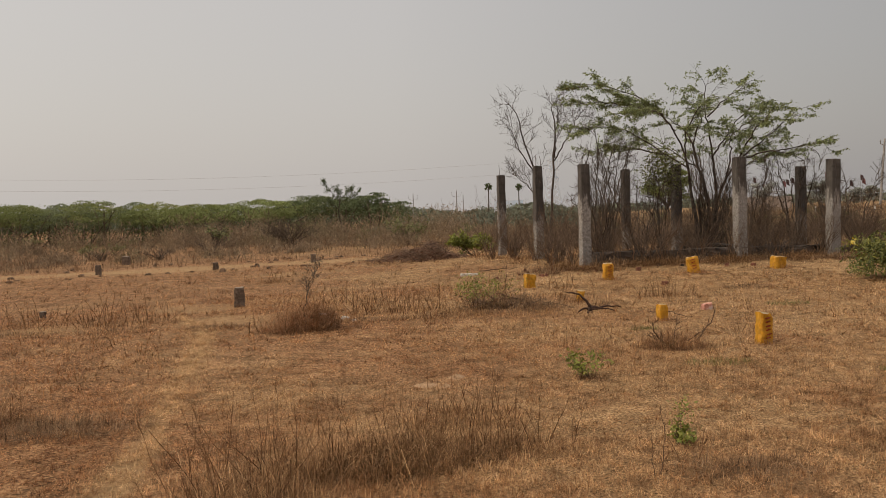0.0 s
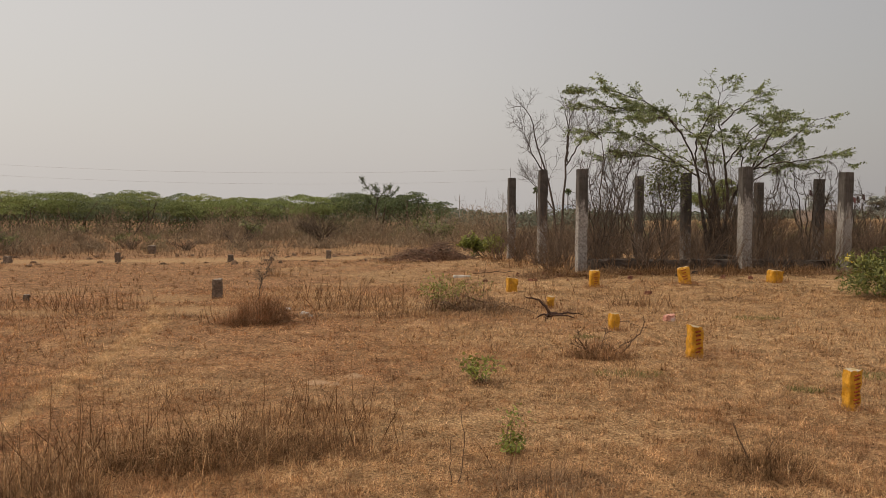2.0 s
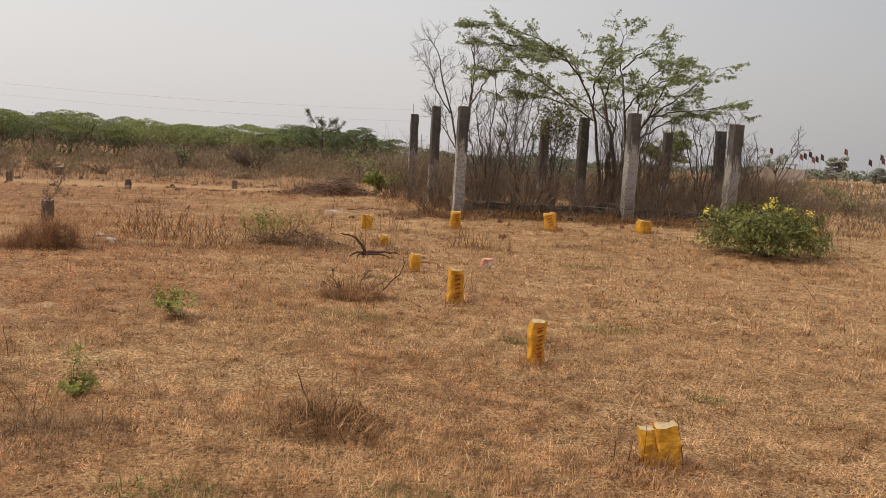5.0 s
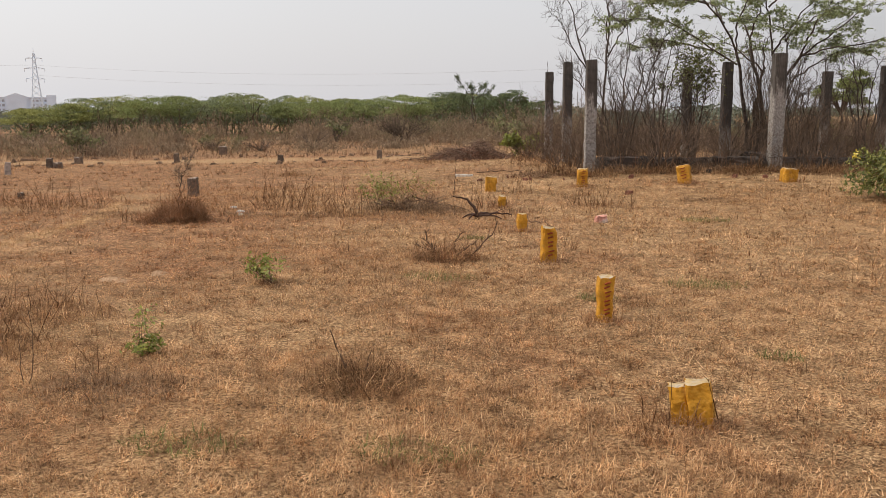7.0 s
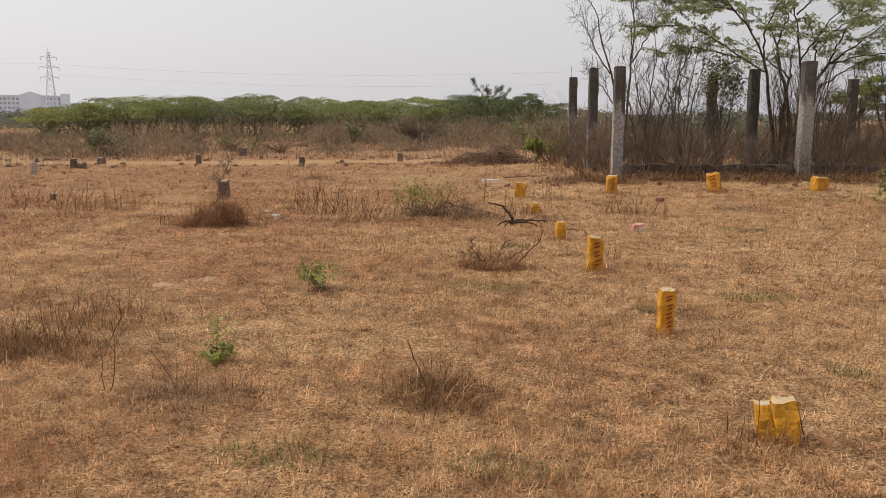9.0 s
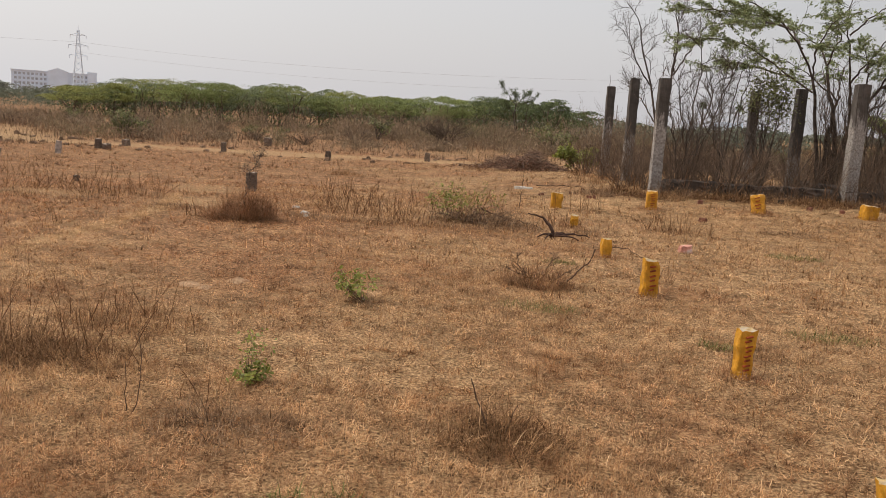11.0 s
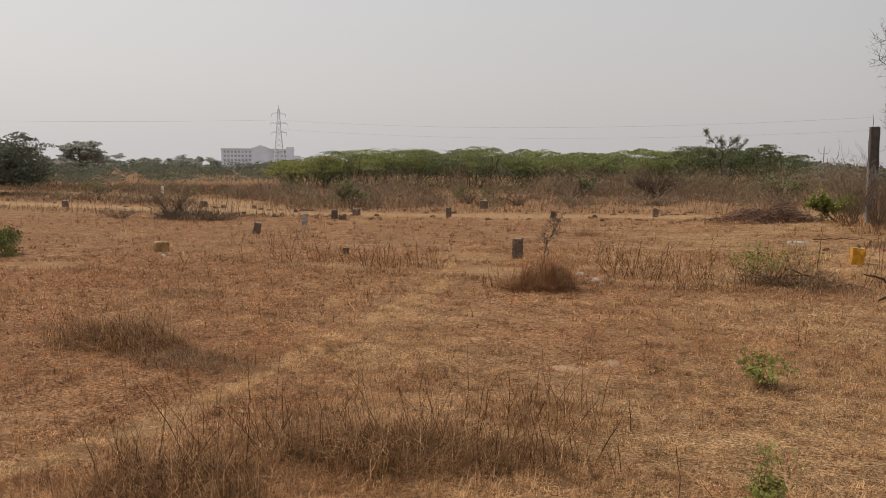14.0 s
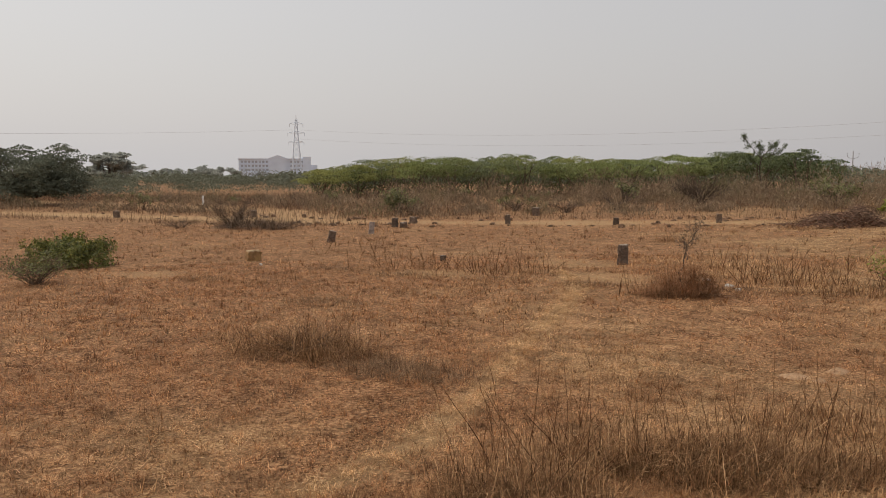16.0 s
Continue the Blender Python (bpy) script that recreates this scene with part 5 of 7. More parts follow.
bare_tree((1.22, 24.7), [[(0, 0, -0.05), (-0.1, 0, 1.4), (-0.4, 0.1, 2.7), (-0.75, 0.2, 3.9), (-0.95, 0.2, 4.6), (-1.25, 0.3, 4.9)], [(0.06, 0, -0.05), (0.15, -0.2, 2.2), (0.28, -0.3, 3.7), (0.12, -0.4, 4.5), (0.3, -0.5, 4.85)],
                         [(0.2, -0.2, 2.9), (0.7, -0.4, 3.8), (1.05, -0.6, 4.4)], [(-0.4, 0.1, 2.6), (-0.9, 0.0, 3.4), (-1.3, -0.2, 4.1)], [(-0.1, 0, 1.5), (-0.6, 0.4, 2.2), (-0.95, 0.6, 2.6)], [(0.22, -0.25, 3.0), (0.1, -0.9, 3.9), (0.2, -1.3, 4.5)]],
          80, "tall leafless grey tree behind the concrete columns", 0.045, 8, 0.85)
bare_tree((1.75, 20.45), [[(0, 0, -0.05), (-0.1, 0, 1.5), (0.1, 0.1, 2.7), (0.0, 0.2, 3.5)], [(0.05, 0, -0.05), (0.4, -0.2, 1.5), (0.85, -0.3, 3.0)], [(0, 0.05, -0.05), (0.25, 0.4, 1.4), (0.5, 0.8, 2.5), (0.9, 1.0, 2.8)], [(0, 0, -0.05), (-0.25, -0.4, 1.4), (-0.5, -0.7, 2.6)]],
          82, "leafless grey shrub tree with fanning branches among the columns", 0.028, 8, 0.75)
bare_tree((2.7, 22.8), fan(83, 5, 3.6, 1.0), 83, "leafless grey shrub tree among the columns", 0.026, 7, 0.75)
bare_tree((7.6, 21.25), fan(84, 6, 3.0, 1.25), 84, "thin leafless shrub tree among the columns", 0.024, 6, 0.7)
bare_tree((2.6, 19.6), fan(85, 7, 2.1, 1.2), 85, "leafless spreading shrub beside the plinth", 0.017, 5, 0.5)
bare_tree((6.2, 20.6), fan(87, 5, 2.4, 0.9), 87, "leafless spreading shrub among the columns", 0.018, 5, 0.6)
bare_tree((9.2, 21.0), fan(88, 5, 2.3, 1.2), 88, "leafless spreading shrub among the columns", 0.018, 5, 0.6)
bare_tree((1.5, 19.3), fan(90, 7, 2.2, 1.0), 90, "leafless spreading shrub beside a concrete column", 0.016, 5, 0.55)
bare_tree((5.7, 20.2), fan(91, 6, 2.3, 0.8), 91, "leafless upright shrub among the columns", 0.017, 5, 0.6)
bare_tree((8.3, 20.6), fan(92, 6, 2.1, 0.9), 92, "leafless upright shrub among the columns", 0.017, 5, 0.6)
bare_tree((3.4, 20.3), fan(89, 5, 2.5, 0.6), 89, "leafless upright shrub among the columns", 0.018, 5, 0.5)


def shrub(name, at, h, spread, seed, label, wood, stems=9, twigs=3, depth=1, leaves=None, leaf_n=0, leaf_size=(0.06, 0.03), rr=0.013, lift=0.5, scale=1.0, segs=4):
    r = np.random.default_rng(seed)
    ob = thing(name, at, label, "shrub", scale=scale)
    main, out, tips = [], [], []
    for i in range(stems):
        a, d = r.uniform(0, 6.28), spread * (0.35 + 0.75 * r.random())
        lb = limb(r, (r.normal(0, 0.06 * spread), r.normal(0, 0.06 * spread), -0.03), (d * math.cos(a), d * math.sin(a), h * (0.55 + 0.45 * r.random()) * (1.1 - 0.4 * d / spread / 1.1)), (0, 0, 0.08 * h), rr, rr * 0.3, 7, 0.03)
        main.append(lb)
        sprout(r, lb, twigs, h * 0.32, lift, rr * 0.4, depth, out, tips, 0.8, 0.25, segs, 0.2)
    put("twig", tube_mesh("twig", main + out, 3), wood, ob, kind="stuff")
    if leaves:
        pts = np.concatenate([b[0][1:] for b in tips] or [main[0][0]])
        c = pts[r.integers(0, len(pts), leaf_n)] + r.normal(0, 0.045 * h + 0.01, (leaf_n, 3))
        c[:, 2] = np.maximum(c[:, 2], 0.02)
        v, f = leaf_cards(r, c, unit(np.stack([c[:, 0], c[:, 1], np.full(leaf_n, 0.6 * h)], 1)), leaf_size[0], leaf_size[1], 0.5)
        put("foliage", mesh_from("foliage", v, [f]), leaves, ob, kind="stuff")
    return ob


# dead brush among the columns
kinds = [shrub("dead_shrub", (1.71, 19.60), 1.9, 0.95, 90, "tangled leafless brown shrub among the columns", M_BROWNTWIG, 17, 4, 1, rr=0.010, segs=2),
         shrub("dead_shrub", (3.27, 19.95), 1.6, 1.0, 91, "tangled leafless brown shrub among the columns", M_BROWNTWIG, 17, 4, 1, rr=0.010, segs=2),
         shrub("dead_shrub", (5.77, 19.89), 1.8, 0.9, 92, "tangled leafless brown shrub among the columns", M_BROWNTWIG, 17, 4, 1, rr=0.010, segs=2),
         shrub("dead_shrub", (1.38, 18.75), 1.2, 0.7, 93, "low tangle of dead brown twigs by a column", M_BROWNTWIG, 17, 4, 1, rr=0.010, segs=2)]
r = np.random.default_rng(94)
spots = [(0.39, 20.17), (0.65, 22.48), (2.14, 22.08), (2.95, 19.02), (3.98, 18.86), (4.35, 20.46), (5.24, 20.96), (6.45, 19.56), (6.82, 20.73), (8.16, 20.16), (8.61, 21.33), (9.52, 20.51), (7.45, 22.05), (10.01, 22.08),
         (5.73, 22.93), (3.64, 22.91), (2.28, 24.50), (5.98, 24.45), (9.00, 24.08), (10.93, 21.18), (1.38, 20.68), (7.23, 19.14), (8.51, 19.41), (11.16, 23.30), (-0.18, 22.87), (4.76, 23.80), (2.45, 19.69), (4.22, 19.62), (6.01, 20.47)]
spots += [(1.5, 18.1), (3.7, 18.2), (4.5, 18.3), (6.3, 18.8), (7.2, 19.0), (8.2, 19.0), (9.0, 19.3), (0.3, 21.8), (-0.2, 23.0), (0.6, 20.0), (1.4, 19.4), (1.9, 20.1), (2.3, 21.2), (3.0, 21.0), (5.4, 19.7), (6.0, 21.6), (6.9, 22.6), (7.9, 21.2), (9.4, 22.4), (10.4, 20.6), (5.2, 22.2), (1.1, 22.0), (8.9, 20.3), (5.9, 19.2), (7.0, 20.0), (2.2, 18.25), (2.9, 18.35), (3.3, 18.2), (5.6, 18.7), (4.9, 18.4), (1.1, 17.95), (6.6, 21.4), (7.4, 20.4), (8.0, 22.0), (8.8, 21.8), (9.7, 21.4), (10.6, 22.6), (9.9, 19.9), (6.4, 23.2), (7.6, 23.6), (0.7, 19.0), (0.45, 19.7), (0.1, 20.9), (0.65, 21.0), (-0.3, 22.2), (0.0, 23.9), (-0.7, 24.2), (-0.8, 23.1), (1.3, 18.95), (2.0, 19.1), (3.9, 19.4)]
for x, y in spots:
    s = r.uniform(0.6, 1.1) * (0.6 if y < 18.9 and x < 8.5 else 1.0)
    copy_thing(kinds[r.integers(0, 4)], pose(x, y, float(gz(x, y)), 0, 0, r.uniform(0, 360)) @ Matrix.Diagonal((s, s, s * r.uniform(0.85, 1.1), 1)))

shrub("dead_shrub", (2.45, 18.3), 1.35, 1.25, 151, "leafless brown shrub sprawling over the plinth", M_BROWNTWIG, 16, 5, 1, rr=0.013, segs=3)
shrub("dead_shrub", (5.7, 18.45), 0.75, 1.3, 152, "low sprawl of grey dead branches before the plinth", M_TWIG, 18, 5, 1, rr=0.010, segs=3)
shrub("dead_shrub", (0.2, 18.9), 0.8, 0.8, 153, "low tangle of dead branches beside a concrete column", M_BROWNTWIG, 16, 5, 1, rr=0.010, segs=3)

# leafy shrubs
gs = shrub("green_shrub", (3.3, 20.0), 2.9, 0.55, 95, "upright shrub with dense dull green leaves at its top", M_BARK, 9, 5, 1, None, 0, rr=0.013)
rf = np.random.default_rng(95)
c = np.concatenate([rf.normal(0, 1, (420, 3)) * np.array([0.2, 0.2, 0.2]) + np.array([dx, dy, dz]) for dx, dy, dz in ((-0.2, 0.1, 2.1), (0.15, -0.1, 2.3), (0.3, 0.2, 1.9), (0.0, 0.0, 2.55))])
v, f = leaf_cards(rf, c, np.tile([0, 0, 1.0], (len(c), 1)), 0.085, 0.04, 0.8)
put("foliage", mesh_from("foliage", v, [f]), M_LEAF3, gs, "dull green leaves", "stuff")
shrub("flowering_bush", (6.3, 14.1), 0.92, 1.22, 96, "rounded green bush with clusters of yellow flowers", M_BARK, 30, 5, 1, M_LEAF4, 4200, (0.09, 0.035), 0.008)
fb = bpy.data.objects["flowering_bush"]
rf = np.random.default_rng(97)
d = unit(rf.normal(0, 1, (4200, 3)))
d[:, 2] = np.abs(d[:, 2])
c = d * np.array([1.25, 1.0, 0.80]) * (0.62 + 0.42 * rf.random((4200, 1))) * (1 + 0.2 * np.sin(d[:, :1] * 6) * np.cos(d[:, 1:2] * 5 + 1)) + np.array([0, 0, 0.13])
v, f = leaf_cards(rf, c, d + np.array([0, 0, 0.4]), 0.09, 0.026, 0.7, 0.8)
put("drooping_foliage", mesh_from("drooping_foliage", v, [f]), M_LEAF4, fb, "drooping narrow olive-green leaves", "stuff")
for k in range(9):
    a, d = rf.uniform(0, 6.28), rf.uniform(0.1, 1.1)
    zc = 0.98 - 0.3 * d * d + rf.uniform(-0.08, 0.10)
    c = np.array([d * math.cos(a), d * math.sin(a), zc]) + rf.normal(0, 0.032, (22, 3))
    v, f = leaf_cards(rf, c, np.tile([0, 0, 1.0], (22, 1)), 0.05, 0.04, 0.8)
    put("flower_cluster", mesh_from("flower_cluster", v, [f]), M_FLOWER, fb, "cluster of yellow petals", "stuff")
shrub("green_shrub", (-1.03, 26.34), 0.75, 0.9, 98, "low bright green shrub beside a brush heap", M_BARK, 18, 4, 1, M_LEAF2, 2200, (0.11, 0.06), 0.01)
shrub("green_plant", (-2.03, 6.26), 0.30, 0.24, 99, "small bright green leafy plant in the straw", M_BROWNTWIG, 12, 4, 0, M_LEAF2, 330, (0.045, 0.02), 0.003)
shrub("green_plant", (-1.98, 3.96), 0.16, 0.13, 110, "small green weed with one taller sprig", M_BROWNTWIG, 10, 3, 0, M_LEAF2, 300, (0.035, 0.016), 0.0025)
shrub("green_plant", (-2.0, 3.97), 0.36, 0.04, 111, "thin green sprig growing from a weed", M_BROWNTWIG, 3, 3, 0, M_LEAF2, 90, (0.035, 0.015), 0.0025)
shrub("green_weed", (-2.24, 12.39), 0.55, 0.7, 112, "sprawling thin-leaved green weed over dead stalks", M_BROWNTWIG, 16, 4, 1, M_LEAF2, 260, (0.055, 0.014), 0.004)
shrub("green_plant", (-2.45, 12.25), 0.6, 0.38, 109, "sprawling bright green weed among dead stalks", M_BROWNTWIG, 12, 4, 0, M_LEAF2, 480, (0.055, 0.02), 0.003)
ob = thing("dry_sapling", (-5.13, 10.62), "slender dry sapling with a small head of olive leaves", "sapling", scale=0.9)
rt = np.random.default_rng(113)
st = bent(rt, [(0, 0, -0.03), (0.0, 0, 0.35), (0.04, 0, 0.58), (0.13, 0.02, 0.82), (0.24, 0.02, 0.98)], 0.013, 0.004, 10, 0.012)
put("stem", tube_mesh("stem", [st], 6), M_TWIG, ob)
tw, tp = [], []
sprout(rt, st, 11, 0.27, 0.4, 0.004, 1, tw, tp, 0.7, 0.35, 4, 0.2)
put("twig", tube_mesh("twig", tw, 4), M_TWIG, ob, kind="stuff")
pts = np.concatenate([b[0][1:] for b in tp])
pts = pts[pts[:, 2] > 0.74]
c = pts[rt.integers(0, len(pts), 260)] + rt.normal(0, 0.025, (260, 3))
v, f = leaf_cards(rt, c, np.tile([0, 0, 1.0], (260, 1)), 0.040, 0.016, 0.8)
put("foliage", mesh_from("foliage", v, [f]), M_SCRUB, ob, "small olive-brown leaves", "stuff")

shrub("dead_shrub", (-2.0, 12.2), 0.28, 0.8, 144, "sprawling tangle of dead twigs and stalks", M_BROWNTWIG, 34, 5, 1, None, 0, rr=0.007)

shrub("dead_shrub", (-7.75, 5.6), 0.3, 0.6, 146, "low wispy tangle of dead stems in the field", M_BROWNTWIG, 40, 4, 0, None, 0, rr=0.003)

ob = thing("dead_twigs", (-0.66, 7.82), "forked dead twigs spreading from dry grass", "twig")
rt = np.random.default_rng(114)
br = [limb(rt, (0, 0, -0.02), (-0.26, 0, 0.30), (-0.05, 0, -0.04), 0.012, 0.004, 9, 0.03), limb(rt, (0.04, 0, -0.02), (0.50, 0.05, 0.40), (0.06, 0, -0.06), 0.012, 0.004, 10, 0.03), limb(rt, (0, 0.03, 0), (0.1, 0.2, 0.30), (0, 0, 0), 0.008, 0.003, 7, 0.03),
      limb(rt, (-0.02, 0, 0), (-0.35, -0.1, 0.16), (0, 0, 0), 0.007, 0.003, 7, 0.03), limb(rt, (0, -0.02, 0), (0.28, -0.15, 0.18), (0, 0, 0), 0.007, 0.003, 7, 0.03)]
for b in br[:5]:
    sprout(rt, b, 6, 0.12, 0.3, 0.004, 1, br, [], 0.8, 0.2, 4)
put("twig", tube_mesh("twig", br, 4), M_DRYWOOD, ob, kind="stuff")
ob = thing("dead_twigs", (-0.55, 3.60), "snapped dead twig standing in a tussock", "twig")
rt = np.random.default_rng(115)
br = [limb(rt, (0, 0, -0.02), (-0.12, 0.02, 0.30), (0.01, 0, 0), 0.0065, 0.003, 8, 0.02), limb(rt, (0.05, 0, -0.02), (0.12, 0, 0.20), (0, 0, 0), 0.004, 0.002, 6, 0.03)]
sprout(rt, br[0], 5, 0.05, 0.3, 0.002, 0, br, [], 0.7, 0.3, 3)
put("twig", tube_mesh("twig", br, 5), M_DRYWOOD, ob, kind="stuff")
ob = thing("dead_twigs", (-2.35, 3.35), "thin forked dead twig standing in the straw", "twig")
br = [limb(rt, (0, 0, -0.02), (0.03, 0.02, 0.42), (0.03, 0, 0), 0.0032, 0.0014, 8, 0.02), limb(rt, (-0.02, 0, -0.02), (-0.03, 0, 0.26), (0, 0, 0), 0.003, 0.0014, 6, 0.03)]
sprout(rt, br[0], 4, 0.06, 0.3, 0.002, 0, br, [], 0.7, 0.1, 3)
put("twig", tube_mesh("twig", br, 5), M_DRYWOOD, ob, kind="stuff")
shrub("dead_twigs", (4.38, 6.18), 0.78, 0.34, 116, "dry twiggy weed with small olive leaves", M_TWIG, 7, 4, 1, M_LEAF3, 150, (0.03, 0.015), 0.005)
field_bush = shrub("green_shrub", (-16.9, 11.0), 0.58, 0.85, 117, "low dense dull green bush in the open field", M_BARK, 40, 6, 1, M_LEAF4, 8000, (0.06, 0.028), 0.007)
def dome(name, n, size, span, leaves, seed):
    """Outer leaves of a low rounded bush, down to the ground."""
    r = np.random.default_rng(seed)
    d = unit(r.normal(0, 1, (n, 3)))
    d[:, 2] = np.abs(d[:, 2])
    lump = 1 + 0.16 * np.sin(d[:, :1] * 7 + seed) * np.cos(d[:, 1:2] * 6)
    v, f = leaf_cards(r, d * np.array(span) * lump * (0.7 + 0.32 * r.random((n, 1))) + np.array([0, 0, 0.03]), d + np.array([0, 0, 0.4]), size[0], size[1], 0.7)
    put("outer_foliage", mesh_from("outer_foliage", v, [f]), leaves, name, kind="stuff")


dome(field_bush, 3200, (0.06, 0.026), (0.95, 0.8, 0.5), M_LEAF4, 147)
shrub("green_shrub", (-14.95, 8.6), 0.5, 0.65, 118, "low dark olive bush in the open field", M_BROWNTWIG, 46, 6, 1, M_LEAF3, 1000, (0.05, 0.024), 0.007)
shrub("dead_shrub", (-22.64, 22.90), 1.15, 1.1, 119, "tangled leafless grey-brown shrub in the open field", M_DUNBRUSH, 60, 6, 1, None, 0, rr=0.008, segs=2)
tangle("dead_scrub", (-21.4, 22.6), 1.5, 0.7, 0.42, 1500, 0.32, 0.016, "low matted brown scrub beside a leafless shrub", 345, M_DUNBRUSH, (-0.5, 0.0))
shrub("dead_shrub", (-24.51, 22.39), 0.4, 1.0, 120, "low leafless grey-brown shrub", M_DUNBRUSH, 46, 6, 1, None, 0, rr=0.006, segs=2)
shrub("dead_shrub", (-20.37, 22.84), 0.4, 1.2, 121, "low leafless grey-brown shrub", M_DUNBRUSH, 46, 6, 1, None, 0, rr=0.006, segs=2)
shrub("olive_shrub", (-21.6, 34.0), 1.15, 1.25, 122, "sprawling shrub with sparse olive-green leaves before the thicket", M_TWIG, 14, 5, 1, M_LEAF3, 1700, (0.11, 0.05), 0.014)
shrub("young_tree", (-14.5, 50.0), 1.6, 0.8, 123, "pale branching plant in front of the thicket", M_TWIG, 8, 5, 1, M_LEAF3, 300, (0.2, 0.09), 0.03)
shrub("dead_shrub", (-9.75, 48.4), 1.7, 1.7, 124, "large dark leafless shrub in front of the thicket", M_GREYBRUSH, 40, 6, 1, None, 0, rr=0.03, segs=2)

olive = shrub("olive_shrub", (-2.88, 42.41), 1.6, 1.3, 125, "thin olive-brown shrub in the dead brush", M_GREYBRUSH, 14, 3, 1, M_LEAF3, 800, (0.14, 0.06), 0.02, segs=2)
grey = shrub("dead_shrub", (-12.64, 39.75), 1.2, 1.2, 126, "leafless grey-brown shrub in the dead brush", M_GREYBRUSH, 22, 3, 1, None, 0, rr=0.02, segs=2)
r = np.random.default_rng(127)
n = 0
while n < 120:
    x, y = scatter(r, 1, 36, 76)
    x, y = float(x[0]), float(y[0])
    if along(np.array(x), np.array(y), ROAD) < 5 or along(np.array(x), np.array(y), SPUR) < 3:
        continue
    s = r.uniform(0.3, 0.85)
    copy_thing(olive if r.random() < 0.45 else grey, pose(x, y, float(gz(x, y)), 0, 0, r.uniform(0, 360)) @ Matrix.Diagonal((s, s, s * r.uniform(0.7, 1.1), 1)))
    n += 1

# dead scrub filling the belt before the thicket
def scrub_belt(name, n, near, far, h, w, per, card, seed, label, mask, material):
    r = np.random.default_rng(seed)
    x, y = scatter(r, n, near, far)
    ok = mask(x, y) & (r.random(n) < 0.5 + 0.6 * wobble(x * 0.2 + 1, y * 0.2))
    cs, ns = [], []
    for px, py in zip(x[ok], y[ok]):
        s = min(1.4, r.lognormal(0, 0.35))
        d = unit(r.normal(0, 1, (per, 3)))
        d[:, 2] = np.abs(d[:, 2])
        cs.append(np.array([px, py, float(gz(px, py))]) + d * np.array([w, w, h]) * s * (0.35 + 0.7 * r.random((per, 1))))
        ns.append(np.stack([d[:, 1], -d[:, 0], 0.2 * d[:, 2]], 1))
    cs, ns = np.concatenate(cs), np.concatenate(ns)
    v, f = leaf_cards(r, cs, ns, card[0], card[1], 0.6, -1.6)
    ob = thing(name, (float(x[0]), float(y[0]), 0), label, "scrub")
    tagged(ob, kind="stuff")
    put("foliage", mesh_from("foliage", v - np.array([x[0], y[0], 0]), [f]), material, ob, kind="stuff")


scrub_belt("dead_scrub", 1400, 36, 70, 0.7, 0.9, 140, (0.28, 0.032), 128, "belt of dead brown and olive scrub before the thicket",
           lambda x, y: (along(x, y, ROAD) > 3.0) & (along(x, y, SPUR) > 2.0) & (y > 26), M_SCRUB)
scrub_belt("dead_scrub", 1000, 53, 69, 1.75, 1.1, 240, (0.34, 0.030), 127, "tall dead scrub at the foot of the thicket",
           lambda x, y: (y > 30) & (x < 2) & (x > -0.62 * y), M_SCRUB)
scrub_belt("dead_scrub", 120, 19, 34, 0.5, 0.5, 130, (0.22, 0.013), 129, "dead brown scrub round the abandoned columns",
           lambda x, y: (x > 0.0) & (x < 16) & (y > 19.4 + 0.08 * x) & (y < 29), M_SCRUB_PALE)

scrub_belt("dead_scrub", 520, 38, 110, 1.0, 1.3, 110, (0.4, 0.06), 134, "dull brown scrub beyond the abandoned columns",
           lambda x, y: (x > 4) & (y > 30), M_SCRUB)

scrub_belt("dead_scrub", 330, 20, 36, 0.95, 0.6, 120, (0.28, 0.015), 135, "tall dead brown scrub between the columns and beyond",
           lambda x, y: (x > 4.5) & (x < 15) & (y > 19.6 + 0.1 * x) & (y < 29), M_DUNBRUSH)

scrub_belt("dead_scrub", 900, 25, 46, 0.85, 0.8, 130, (0.26, 0.02), 136, "dense dead brown scrub behind the columns",
           lambda x, y: (x > 0.8) & (y > 24.5), M_DUNBRUSH)

scrub_belt("dead_scrub", 260, 40, 72, 1.15, 1.3, 210, (0.3, 0.026), 137, "dark brown mounds of dead scrub beyond the track",
           lambda x, y: (x < -20) & (along(x, y, ROAD) > 3.0) & (along(x, y, SPUR) > 2.5) & (y > 26), M_DUNBRUSH)

# uprooted root
r = np.random.default_rng(130)
ob = thing("uprooted_root", (-0.79, 11.25), "dead uprooted tree root with bare prongs lying on the grass", "root", scale=0.88)
arms = [bent(r, [(0.02, 0, 0.02), (-0.02, 0, 0.16), (-0.10, 0.03, 0.28), (-0.24, 0.05, 0.36), (-0.42, 0.06, 0.38)], 0.034, 0.009, 12, 0.008), limb(r, (0, 0, 0.05), (0.58, 0.05, 0.07), (0, 0, 0.05), 0.026, 0.007, 8, 0.03), limb(r, (0, 0, 0.05), (0.42, -0.12, 0.03), (0, 0, 0.04), 0.023, 0.007, 8, 0.03),
        limb(r, (0, 0, 0.05), (-0.25, -0.1, 0.02), (0, 0, 0.05), 0.026, 0.008, 7, 0.03), limb(r, (0, 0, 0.05), (-0.1, -0.28, 0.01), (0, 0, 0.06), 0.025, 0.008, 7, 0.03), limb(r, (0, 0, 0.05), (0.2, 0.3, 0.05), (0, 0, 0.05), 0.025, 0.008, 7, 0.03)]
sprout(r, arms[1], 3, 0.18, 0.1, 0.004, 0, arms, [], 0.6)
sprout(r, arms[0], 2, 0.12, 0.2, 0.004, 0, arms, [], 0.6)
for lb in arms:
    put("prong", tube_mesh("prong", [lb], 6), M_ROOT, ob)
